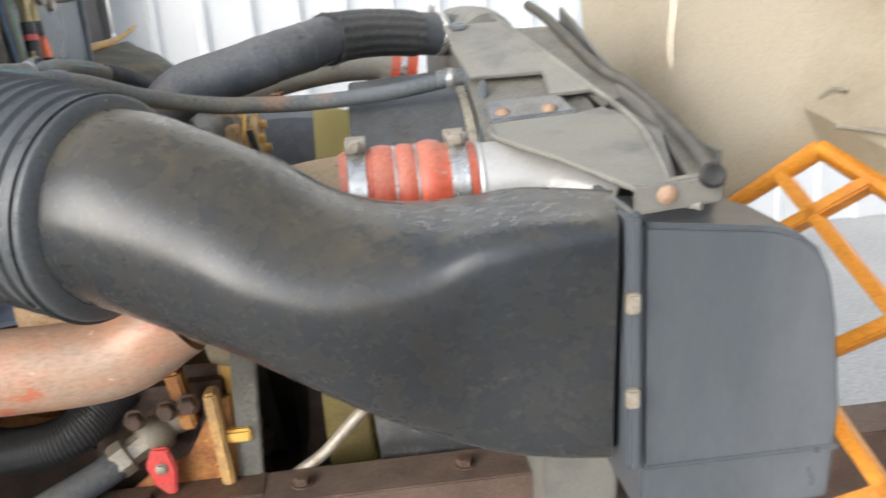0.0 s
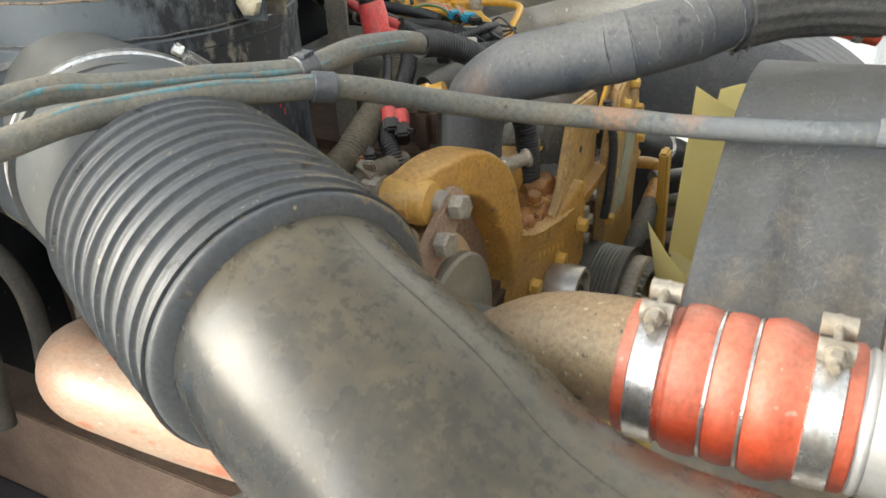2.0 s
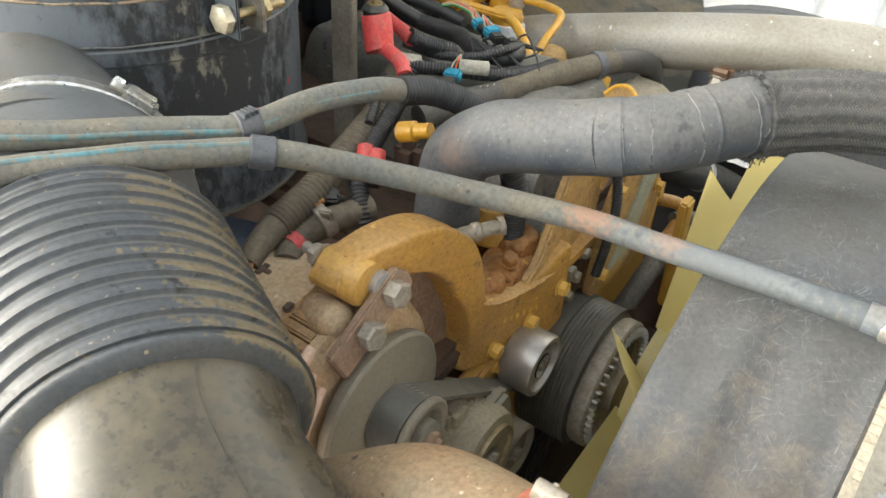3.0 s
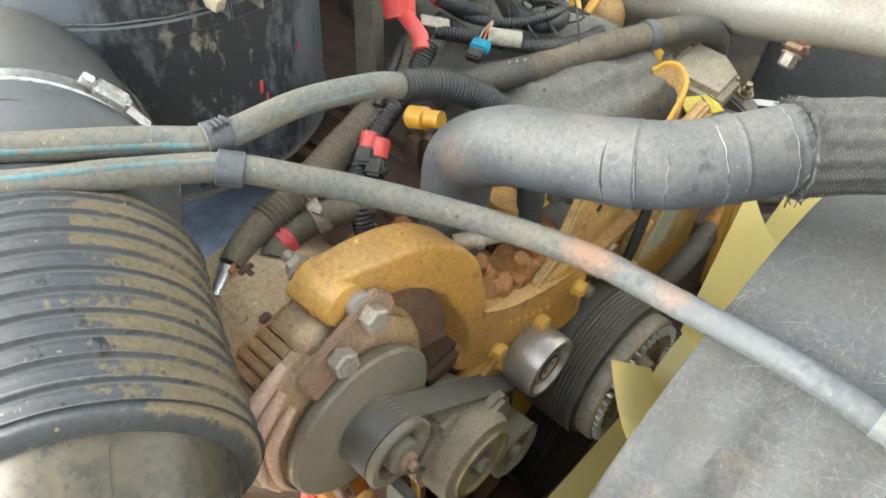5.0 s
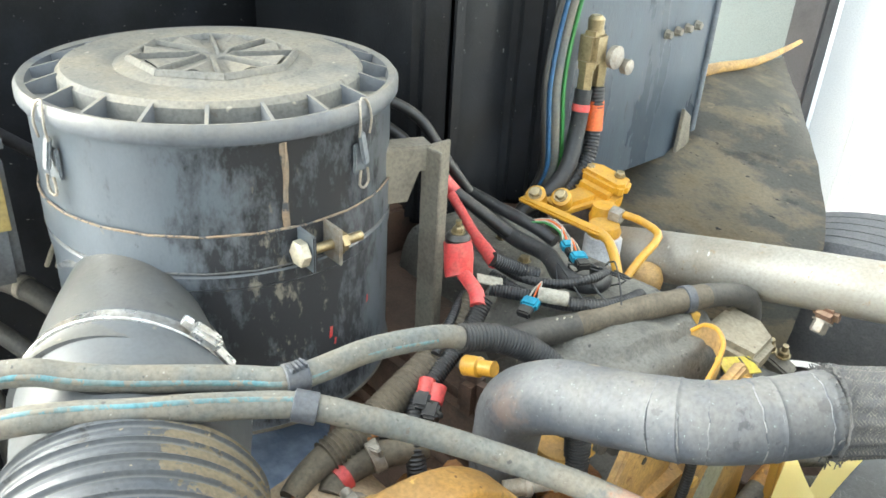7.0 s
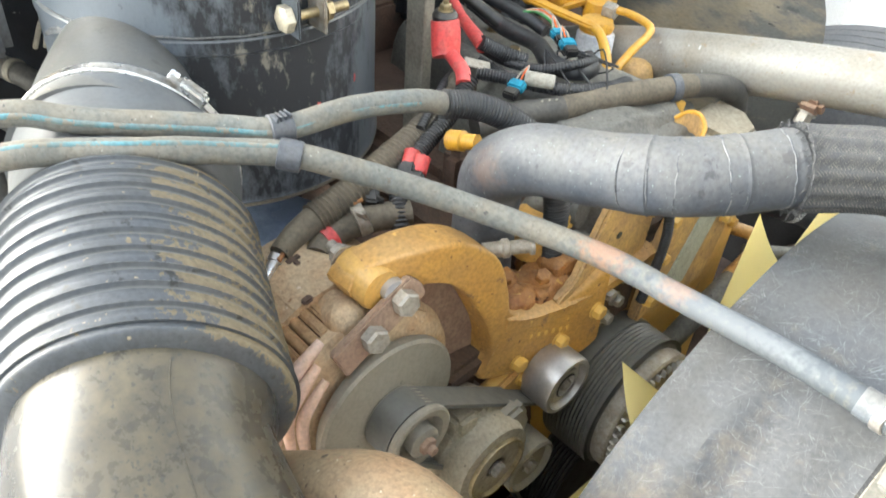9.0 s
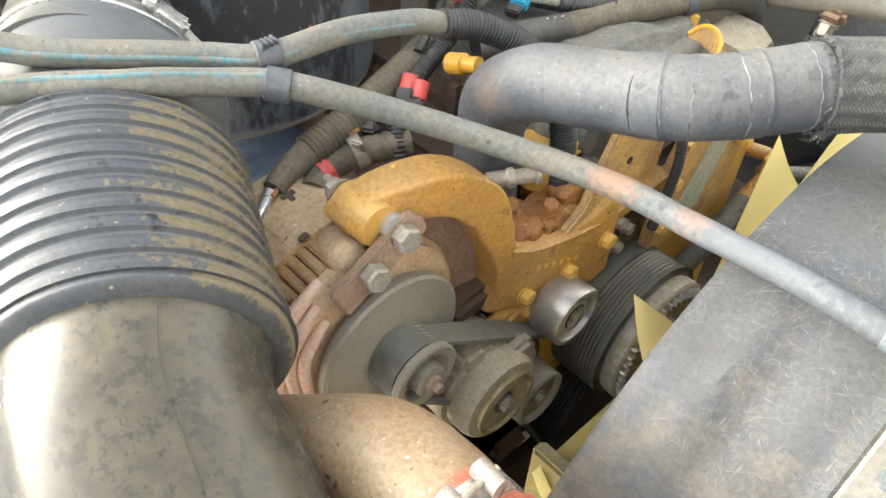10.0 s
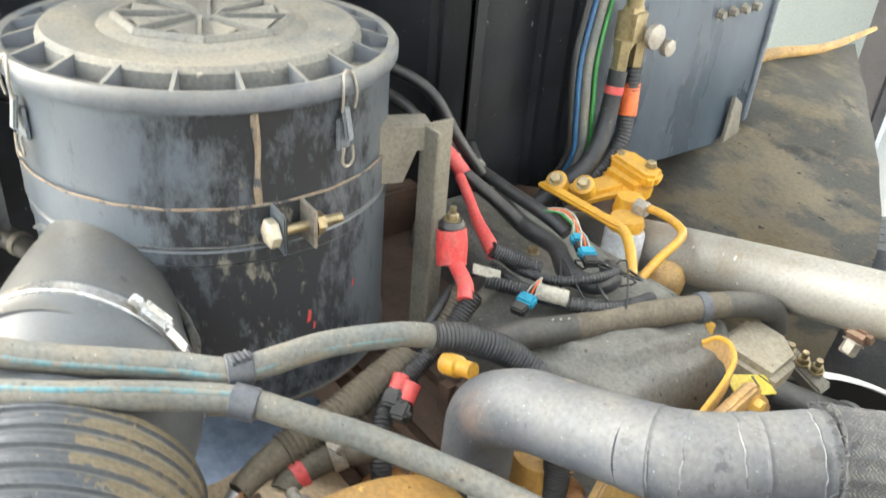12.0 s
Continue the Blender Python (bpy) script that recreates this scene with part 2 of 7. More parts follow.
M = {
    # Blue-grey holds sky sheen; black +x side mixes scraped patches with painted dark reflection
    "canister": material("canister_paint_and_sheen", (0.125, 0.145, 0.165), 0.34, grit=0.1, second=(0.085, 0.098, 0.112), amount=0.8, scale=6, dust=0.25, stretch=(1, 1, 0.5), bump=0.04, grain=400, spots=(0.05, 0.054, 0.06), spot_amount=0.08, spot_scale=30,
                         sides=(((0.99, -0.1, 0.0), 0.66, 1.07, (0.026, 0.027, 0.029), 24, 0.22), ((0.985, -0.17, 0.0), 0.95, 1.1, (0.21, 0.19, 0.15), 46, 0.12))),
    # Same black paint with the sky sheen in its blue-grey, no dark side
    "sheen_paint": material("black_paint_with_sheen", (0.075, 0.087, 0.1), 0.4, grit=0.2, second=(0.05, 0.056, 0.063), amount=0.7, scale=9, dust=0.35, film=0.25, dust_colour=(0.19, 0.172, 0.135), spots=(0.035, 0.037, 0.04), spot_amount=0.16, spot_scale=24, bump=0.05, flecks=(((0.22, 0.2, 0.16), 0.1, 80),)),
    # Rubbers below keep a bluish sky sheen in their base colour
    "grey_rubber": material("smooth_grey_rubber", (0.074, 0.086, 0.098), 0.45, grit=0.15, second=(0.055, 0.062, 0.068), scale=9, bump=0.05, film=0.25, dust_colour=(0.19, 0.178, 0.148), flecks=(((0.16, 0.15, 0.125), 0.12, 60),)),
    "lid": material("lid_grey_plastic", (0.17, 0.17, 0.155), 0.65, second=(0.11, 0.114, 0.11), amount=0.8, scale=12, dust=0.8, dust_colour=(0.29, 0.255, 0.19), bump=0.16, flecks=(((0.12, 0.11, 0.09), 0.2, 90), ((0.38, 0.34, 0.26), 0.12, 50))),
    "rim": material("rim_dark_plastic", (0.12, 0.133, 0.15), 0.5, grit=0.15, scale=20, dust=0.55, dust_colour=(0.3, 0.26, 0.18), bump=0.08),
    "rubber_duct": material("black_rubber_duct", (0.02, 0.024, 0.029), 0.27, grit=0.3, second=(0.026, 0.026, 0.025), amount=0.7, scale=34, bump=0.012, grain=420, film=0.08, dust_colour=(0.095, 0.082, 0.056), spots=(0.09, 0.083, 0.067), spot_amount=0.05, spot_scale=90,
                            veil=((0.05, 0.2, 0.97), 0.24, 0.95, (0.138, 0.114, 0.07), 0.7), flecks=(((0.05, 0.045, 0.036), 0.42, 190), ((0.056, 0.051, 0.041), 0.28, 210))),
    "bellows": material("black_rubber_bellows", (0.055, 0.063, 0.073), 0.52, second=(0.05, 0.055, 0.06), scale=12, bump=0.06, film=0.1, dust_colour=(0.2, 0.18, 0.135), spots=(0.02, 0.02, 0.02), spot_amount=0.16, spot_scale=40,
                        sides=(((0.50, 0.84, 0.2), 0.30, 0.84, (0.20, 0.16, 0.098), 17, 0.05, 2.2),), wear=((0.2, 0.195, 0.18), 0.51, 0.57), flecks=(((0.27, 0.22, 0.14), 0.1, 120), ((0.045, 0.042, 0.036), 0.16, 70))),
    # Pale upright streaks of the second colour stand in for gloss reflections
    "snorkel": material("snorkel_rubber_sheet", (0.068, 0.078, 0.09), 0.34, grit=0.1, second=(0.12, 0.13, 0.142), amount=0.6, scale=7, stretch=(1, 1, 0.35), dust=0.3, dust_colour=(0.2, 0.19, 0.165), spots=(0.02, 0.022, 0.025), spot_amount=0.06, spot_scale=14, bump=0.04),
    "steel": material("bright_zinc_steel", (0.7, 0.69, 0.66), 0.3, 0.85, second=(0.52, 0.48, 0.42), scale=60, bump=0.05),
    "dull_steel": material("dull_dusty_steel", (0.42, 0.38, 0.32), 0.5, 0.4, second=(0.33, 0.27, 0.2), scale=60, dust=0.5),
    "worn_steel": material("worn_pulley_steel", (0.52, 0.49, 0.44), 0.38, 0.75, grit=0.15, second=(0.44, 0.4, 0.35), scale=30, bump=0.02),
    "yellow": material("engine_yellow_paint", (0.68, 0.345, 0.06), 0.42, second=(0.5, 0.245, 0.055), amount=0.8, scale=20, dust=0.45, film=0.3, dust_colour=(0.46, 0.3, 0.13), spots=(0.27, 0.14, 0.06), spot_amount=0.12, spot_scale=45, wear=((0.74, 0.45, 0.1), 0.54, 0.62), flecks=(((0.19, 0.09, 0.035), 0.13, 130), ((0.78, 0.5, 0.14), 0.12, 60))),
    "yellow_clean": material("fresh_yellow_paint", (0.7, 0.36, 0.025), 0.42, grit=0.2, second=(0.58, 0.28, 0.03), amount=0.7, scale=40, dust=0.35, dust_colour=(0.5, 0.34, 0.14), bump=0.06, flecks=(((0.3, 0.17, 0.07), 0.12, 150),)),
    "rusty": material("rusty_engine_iron", (0.46, 0.2, 0.05), 0.6, second=(0.24, 0.08, 0.025), amount=0.9, scale=40, dust=0.3, dust_colour=(0.44, 0.27, 0.12), bump=0.4, spots=(0.5, 0.27, 0.05), spot_amount=0.22, spot_scale=35, flecks=(((0.1, 0.04, 0.018), 0.25, 90), ((0.6, 0.36, 0.12), 0.14, 60))),
    "rust_dark": material("dark_oily_rust", (0.1, 0.055, 0.036), 0.65, second=(0.045, 0.032, 0.025), amount=0.8, scale=25, dust=0.25, dust_colour=(0.27, 0.17, 0.1), bump=0.35),
    "alternator": material("dusty_cast_aluminium", (0.6, 0.44, 0.265), 0.75, grit=0.35, second=(0.52, 0.315, 0.16), amount=0.75, scale=26, dust=0.5, dust_colour=(0.55, 0.43, 0.275), bump=0.3, flecks=(((0.27, 0.15, 0.075), 0.16, 90), ((0.66, 0.55, 0.4), 0.12, 150))),
    "pink_casting": material("pinkish_cast_aluminium", (0.8, 0.56, 0.44), 0.6, grit=0.25, second=(0.7, 0.46, 0.3), amount=0.7, scale=22, dust=0.25, dust_colour=(0.56, 0.44, 0.29), bump=0.2, flecks=(((0.3, 0.17, 0.1), 0.12, 90),)),
    "rust_bar": material("rust_brown_bar", (0.28, 0.165, 0.11), 0.7, second=(0.37, 0.245, 0.16), amount=0.7, scale=50, dust=0.35, dust_colour=(0.4, 0.31, 0.2)),
    "fin": material("rusty_brown_fins", (0.5, 0.3, 0.14), 0.75, second=(0.38, 0.2, 0.085), amount=0.8, scale=60, dust=0.35, dust_colour=(0.44, 0.31, 0.17), bump=0.3, flecks=(((0.17, 0.085, 0.04), 0.2, 120),)),
    "tensioner": material("dusty_grey_brown_casting", (0.4, 0.345, 0.24), 0.7, second=(0.3, 0.245, 0.165), amount=0.7, scale=30, dust=0.5, dust_colour=(0.46, 0.395, 0.28), bump=0.25, flecks=(((0.17, 0.135, 0.09), 0.15, 110),)),
    "disc": material("grey_dusty_disc", (0.255, 0.228, 0.178), 0.5, grit=0.2, second=(0.205, 0.182, 0.143), scale=14, dust=0.35, film=0.2, bump=0.04, flecks=(((0.16, 0.135, 0.1), 0.1, 110),)),
    "belt": material("grey_black_belt", (0.13, 0.125, 0.105), 0.42, grit=0.15, second=(0.095, 0.092, 0.08), scale=40, dust=0.3, dust_colour=(0.2, 0.185, 0.145), bump=0.03),
    "cac": material("rust_stained_alloy_pipe", (0.32, 0.235, 0.13), 0.55, 0.1, grit=0.4, second=(0.34, 0.2, 0.1), amount=0.8, scale=14, dust=0.35, dust_colour=(0.3, 0.245, 0.16), spots=(0.31, 0.155, 0.09), spot_amount=0.12, spot_scale=30, bump=0.14, flecks=(((0.11, 0.07, 0.04), 0.22, 150), ((0.07, 0.05, 0.035), 0.1, 75), ((0.5, 0.42, 0.3), 0.14, 200))),
    "salmon": material("orange_stained_pipe", (0.45, 0.225, 0.135), 0.4, 0.05, grit=0.3, second=(0.38, 0.27, 0.195), amount=0.9, spread=0.6, scale=17, stretch=(0.6, 1, 1.5), bump=0.1, dust=0.25, dust_colour=(0.44, 0.3, 0.22), flecks=(((0.55, 0.44, 0.36), 0.16, 90),), spots=(0.42, 0.13, 0.07), spot_amount=0.2, spot_scale=22),
    "alloy": material("dull_alloy_tube", (0.54, 0.54, 0.53), 0.4, 0.4, grit=0.1, second=(0.47, 0.46, 0.43), scale=9, dust=0.4, dust_colour=(0.42, 0.38, 0.31)),
    "pipe": material("grey_steel_crossover_pipe", (0.37, 0.35, 0.305), 0.5, 0.15, grit=0.25, second=(0.32, 0.285, 0.23), scale=12, dust=0.35, spots=(0.3, 0.22, 0.14), spot_amount=0.1, spot_scale=40, bump=0.1, flecks=(((0.6, 0.58, 0.53), 0.14, 75), ((0.2, 0.14, 0.09), 0.1, 110))),
    "red": material("red_silicone", (0.6, 0.07, 0.022), 0.45, second=(0.62, 0.13, 0.07), amount=0.6, scale=20, dust=0.65, dust_colour=(0.5, 0.25, 0.17), bump=0.04, flecks=(((0.4, 0.28, 0.2), 0.12, 90),)),
    "red_plastic": material("red_plastic", (0.7, 0.07, 0.065), 0.45, second=(0.62, 0.12, 0.1), scale=60, dust=0.2, dust_colour=(0.5, 0.2, 0.16), bump=0.03),
    "heater_hose": material("dusty_heater_hose", (0.178, 0.16, 0.124), 0.75, second=(0.125, 0.142, 0.138), amount=0.75, scale=26, dust=0.25, dust_colour=(0.26, 0.232, 0.175), spots=(0.11, 0.092, 0.072), spot_amount=0.13, spot_scale=90, bump=0.12, flecks=(((0.34, 0.32, 0.27), 0.1, 240), ((0.07, 0.068, 0.06), 0.14, 170))),
    "stripe": material("teal_hose_stripe", (0.085, 0.225, 0.25), 0.65, second=(0.15, 0.19, 0.175), amount=0.85, spread=0.62, scale=50, spots=(0.19, 0.17, 0.13), spot_amount=0.5, spot_scale=70, flecks=(((0.2, 0.18, 0.14), 0.3, 140),)),
    "orange_paint": material("orange_paint_smear", (0.42, 0.235, 0.145), 0.7, second=(0.22, 0.21, 0.17), amount=0.95, scale=50, spots=(0.19, 0.2, 0.19), spot_amount=0.5, spot_scale=60),
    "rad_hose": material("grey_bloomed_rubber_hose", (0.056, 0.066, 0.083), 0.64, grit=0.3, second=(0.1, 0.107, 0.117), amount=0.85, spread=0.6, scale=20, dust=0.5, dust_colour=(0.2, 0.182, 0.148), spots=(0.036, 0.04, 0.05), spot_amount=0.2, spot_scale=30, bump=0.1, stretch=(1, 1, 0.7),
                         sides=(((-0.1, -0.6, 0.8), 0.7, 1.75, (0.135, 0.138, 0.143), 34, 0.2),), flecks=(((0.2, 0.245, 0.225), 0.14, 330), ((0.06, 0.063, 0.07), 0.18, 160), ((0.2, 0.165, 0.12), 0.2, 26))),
    # Blue of the sheen below the air cleaner, put into the colour
    "sheen_blue": material("blue_sheen_colour", (0.5, 0.6, 0.76), 0.25, grit=0.1, second=(0.2, 0.26, 0.36), amount=0.9, spread=0.6, scale=9, bump=0.02),
    "rust_edge": material("orange_rust_edge", (0.29, 0.2, 0.125), 0.8, second=(0.24, 0.2, 0.15), amount=0.9, scale=60, spots=(0.06, 0.062, 0.064), spot_amount=0.42, spot_scale=45, bump=0.3),
    "tape_edge": material("pale_tape_edge", (0.24, 0.238, 0.23), 0.65, second=(0.085, 0.09, 0.1), amount=1.0, spread=0.6, scale=45, spots=(0.05, 0.055, 0.06), spot_amount=0.4, spot_scale=60),
    "braid": material("black_braided_sleeve", (0.072, 0.075, 0.08), 0.75, second=(0.11, 0.11, 0.108), scale=120, dust=0.3, dust_colour=(0.2, 0.18, 0.145), bump=0.5, grain=900, wear=((0.2, 0.185, 0.16), 0.52, 0.58), flecks=(((0.28, 0.255, 0.21), 0.1, 300),)),
    "loom": material("black_corrugated_loom", (0.022, 0.023, 0.025), 0.5, scale=60, dust=0.22, dust_colour=(0.15, 0.132, 0.1), wear=((0.1, 0.095, 0.082), 0.53, 0.62), flecks=(((0.17, 0.15, 0.115), 0.1, 160),)),
    "loom_dusty": material("dusty_brown_loom", (0.135, 0.112, 0.078), 0.75, second=(0.085, 0.072, 0.053), amount=0.8, scale=50, dust=0.5, dust_colour=(0.25, 0.2, 0.13), flecks=(((0.05, 0.043, 0.034), 0.15, 120),)),
    "black": material("black_plastic", (0.014, 0.014, 0.015), 0.4, scale=40, dust=0.2, bump=0.05),
    "weld": material("scuffed_weld", (0.12, 0.125, 0.13), 0.55, second=(0.2, 0.19, 0.165), amount=0.9, scale=60, spots=(0.05, 0.052, 0.055), spot_amount=0.3, spot_scale=70, bump=0.3),
    "pale_brass": material("pale_brass_bolt", (0.62, 0.56, 0.42), 0.45, 0.35, second=(0.5, 0.43, 0.3), scale=60, dust=0.2),
    "dark_rubber": material("dark_dusty_rubber", (0.05, 0.047, 0.042), 0.6, second=(0.085, 0.077, 0.063), amount=0.8, scale=40, dust=0.4, dust_colour=(0.17, 0.15, 0.115)),
    "clip": material("grey_plastic_clip", (0.085, 0.094, 0.11), 0.45, second=(0.055, 0.06, 0.07), scale=60, dust=0.2),
    "blue": material("teal_blue_connector", (0.03, 0.3, 0.42), 0.4, scale=80, bump=0.02),
    "cream": material("cream_paper_tag", (0.46, 0.42, 0.33), 0.7, scale=60),
    "shroud": material("grey_glass_fibre_shroud", (0.076, 0.083, 0.092), 0.6, grit=0.25, second=(0.058, 0.057, 0.054), amount=0.8, scale=9, dust=0.25, dust_colour=(0.15, 0.135, 0.105), fibres=(0.31, 0.32, 0.33), bump=0.08, sides=(((0.1, -1, 0.25), 0.55, 1.35, (0.2, 0.165, 0.12), 14, 0.3),)),
    "fan": material("cream_yellow_fan_plastic", (0.86, 0.79, 0.46), 0.45, grit=0.06, second=(0.82, 0.73, 0.4), scale=9, dust=0.1, bump=0.02),
    "radiator": material("dusty_black_radiator_steel", (0.15, 0.145, 0.13), 0.6, grit=0.15, second=(0.1, 0.097, 0.09), scale=14, dust=0.8, dust_colour=(0.275, 0.26, 0.215), bump=0.06),
    "blue_steel": material("grey_blue_painted_steel", (0.16, 0.18, 0.2), 0.5, second=(0.09, 0.1, 0.11), scale=18, dust=0.4),
    "bracket": material("dusty_brown_steel_bracket", (0.25, 0.225, 0.175), 0.65, second=(0.18, 0.15, 0.115), scale=20, dust=0.4),
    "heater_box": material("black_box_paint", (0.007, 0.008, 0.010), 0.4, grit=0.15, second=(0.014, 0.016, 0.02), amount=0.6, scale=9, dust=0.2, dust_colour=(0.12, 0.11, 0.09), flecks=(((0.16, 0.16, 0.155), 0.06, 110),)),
    # Bluish sheen of the black box, put into one face's colour
    "heater_sheen": material("box_paint_with_sheen", (0.04, 0.055, 0.072), 0.3, grit=0.15, second=(0.075, 0.096, 0.118), amount=0.8, scale=12, stretch=(1, 1, 0.3), dust=0.2, spots=(0.02, 0.024, 0.03), spot_amount=0.12, spot_scale=26, flecks=(((0.15, 0.15, 0.14), 0.08, 100),)),
    "cover": material("dusty_dark_valve_cover", (0.15, 0.145, 0.125), 0.65, grit=0.4, second=(0.1, 0.096, 0.082), amount=0.8, scale=18, dust=0.55, dust_colour=(0.27, 0.25, 0.2), bump=0.3, flecks=(((0.06, 0.055, 0.047), 0.18, 90), ((0.33, 0.3, 0.24), 0.12, 140))),
    "shield": material("muddy_rubber_splash_shield", (0.165, 0.158, 0.135), 0.55, grit=0.25, second=(0.38, 0.32, 0.22), amount=0.5, spread=0.6, scale=9, stretch=(0.5, 1.0, 1.6), dust=0.15, dust_colour=(0.36, 0.285, 0.18), spots=(0.085, 0.083, 0.075), spot_amount=0.16, spot_scale=14, flecks=(((0.4, 0.32, 0.21), 0.14, 55), ((0.05, 0.048, 0.042), 0.12, 90)),
                       sides=(((0.1, -0.8, 0.5), 0.5, 1.6, (0.36, 0.285, 0.18), 9, 0.25),)),
    "tyre": material("worn_tyre_rubber", (0.13, 0.13, 0.13), 0.75, second=(0.17, 0.165, 0.16), scale=30),
    "frame_rail": material("rusty_frame_rail", (0.12, 0.075, 0.055), 0.75, second=(0.07, 0.045, 0.035), amount=0.8, scale=14, dust=0.5, dust_colour=(0.25, 0.18, 0.13), bump=0.3),
    "hood": material("cream_fibreglass_hood", (0.5, 0.44, 0.335), 0.5, grit=0.15, second=(0.4, 0.34, 0.24), scale=4, bump=0.03),
    "grille": material("orange_grille_plastic", (0.7, 0.27, 0.02), 0.45, second=(0.55, 0.19, 0.015), scale=16),
    "jug_blue": material("light_blue_bottle_plastic", (0.2, 0.62, 0.86), 0.35, second=(0.14, 0.5, 0.7), scale=8),
    "dusty_yellow": material("dusty_yellow_plate_paint", (0.68, 0.41, 0.13), 0.6, second=(0.42, 0.26, 0.12), amount=0.8, scale=30, dust=0.3, dust_colour=(0.42, 0.32, 0.2), spots=(0.3, 0.15, 0.06), spot_amount=0.15, spot_scale=40, flecks=(((0.2, 0.1, 0.045), 0.15, 120),)),
    "plate_green": material("grey_green_data_plate", (0.5, 0.52, 0.43), 0.5, second=(0.42, 0.42, 0.33), scale=50),
    "cab_yellow": material("dull_yellow_body_paint", (0.5, 0.27, 0.03), 0.35, second=(0.46, 0.25, 0.03), scale=2, bump=0.0),
    "grey_box": material("dark_grey_plastic", (0.11, 0.12, 0.13), 0.5, second=(0.05, 0.052, 0.056), scale=14, dust=0.5),
    "olive": material("olive_yellow_paint", (0.22, 0.17, 0.05), 0.55, second=(0.16, 0.12, 0.04), scale=14, dust=0.3),
    "white": material("white_plastic", (0.75, 0.76, 0.76), 0.4, scale=20),
    "green": material("green_wire", (0.05, 0.25, 0.06), 0.45),
    "wire_blue": material("blue_wire", (0.035, 0.12, 0.24), 0.45),
    "orange_plastic": material("orange_plastic_tape", (0.8, 0.15, 0.03), 0.5),
    "brass": material("worn_brass_fitting", (0.42, 0.33, 0.18), 0.4, 0.7, scale=60, dust=0.2),
    "siding": material("white_corrugated_siding", (0.82, 0.83, 0.82), 0.5, second=(0.76, 0.77, 0.77), scale=0.8, bump=0.0),
    "concrete": material("pale_concrete", (0.5, 0.49, 0.465), 0.85, second=(0.42, 0.41, 0.39), amount=0.7, scale=1.2, bump=0.2, grain=60),
    "post": material("dark_steel_post", (0.05, 0.048, 0.05), 0.6, scale=6),
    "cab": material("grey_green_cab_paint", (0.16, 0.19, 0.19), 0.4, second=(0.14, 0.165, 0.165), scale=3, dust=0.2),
    "label_tan": material("faded_gold_label", (0.42, 0.31, 0.09), 0.55, second=(0.33, 0.25, 0.1), amount=0.7, scale=24, dust=0.3, bump=0.04),
    "label_yellow": material("yellow_label", (0.7, 0.55, 0.06), 0.5, second=(0.6, 0.45, 0.08), scale=30),
}


# ---- building blocks ----
M["rubber_duct"].node_tree.nodes["Principled BSDF"].inputs["Specular IOR Level"].default_value = 0.36
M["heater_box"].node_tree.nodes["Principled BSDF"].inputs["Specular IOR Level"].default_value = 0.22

# Thin fan plastic lets some light through
fan_nodes = M["fan"].node_tree.nodes
glow_through = fan_nodes.new("ShaderNodeBsdfTranslucent")
glow_through.inputs["Color"].default_value = (0.95, 0.88, 0.5, 1.0)
blend_shader = fan_nodes.new("ShaderNodeMixShader")
blend_shader.inputs[0].default_value = 0.6
M["fan"].node_tree.links.new(fan_nodes["Principled BSDF"].outputs[0], blend_shader.inputs[1])
M["fan"].node_tree.links.new(glow_through.outputs[0], blend_shader.inputs[2])
M["fan"].node_tree.links.new(blend_shader.outputs[0], fan_nodes["Material Output"].inputs["Surface"])


def mark(m, centre, size, tint, scale, most=0.8):
    """A worn blotch of another paint round one place of a material."""
    n, link = m.node_tree.nodes, m.node_tree.links.new
    b = n["Principled BSDF"]
    before = b.inputs["Base Color"].links[0].from_socket
    geo = n.new("ShaderNodeNewGeometry")
    shift = n.new("ShaderNodeVectorMath")
    shift.operation = "SUBTRACT"
    link(geo.outputs["Position"], shift.inputs[0])
    shift.inputs[1].default_value = centre
    far = n.new("ShaderNodeVectorMath")
    far.operation = "LENGTH"
    link(shift.outputs[0], far.inputs[0])
    near = n.new("ShaderNodeMapRange")
    near.inputs["From Min"].default_value, near.inputs["From Max"].default_value = 0.0, size
    near.inputs["To Min"].default_value, near.inputs["To Max"].default_value = 0.85, 0.0
    link(far.outputs["Value"], near.inputs["Value"])
    t = n.new("ShaderNodeTexNoise")
    t.inputs["Scale"].default_value, t.inputs["Detail"].default_value = scale, 5.0
    link(geo.outputs["Position"], t.inputs["Vector"])
    add = n.new("ShaderNodeMath")
    link(near.outputs["Result"], add.inputs[0])
    link(t.outputs["Fac"], add.inputs[1])
    cut = n.new("ShaderNodeMapRange")
    cut.inputs["From Min"].default_value, cut.inputs["From Max"].default_value = 0.8, 1.15
    cut.inputs["To Max"].default_value = most
    link(add.outputs[0], cut.inputs["Value"])
    x = n.new("ShaderNodeMix")
    x.data_type = "RGBA"
    link(cut.outputs["Result"], x.inputs["Factor"])
    link(before, x.inputs[6])
    x.inputs[7].default_value = (*tint, 1.0)
    link(x.outputs[2], b.inputs["Base Color"])


mark(M["heater_hose"], (0.70, 0.103, 1.272), 0.3, (0.066, 0.078, 0.09), 150, 0.9)
mark(M["heater_hose"], (0.64, 0.105, 1.275), 0.16, (0.24, 0.25, 0.25), 160, 0.3)
mark(M["heater_hose"], (0.528, 0.088, 1.278), 0.044, (0.34, 0.18, 0.105), 170, 0.6)
mark(M["heater_hose"], (0.60, 0.10, 1.275), 0.03, (0.3, 0.175, 0.11), 200, 0.45)
mark(M["rubber_duct"], (0.755, -0.43, 1.205), 0.19, (0.026, 0.03, 0.035), 45, 0.85)
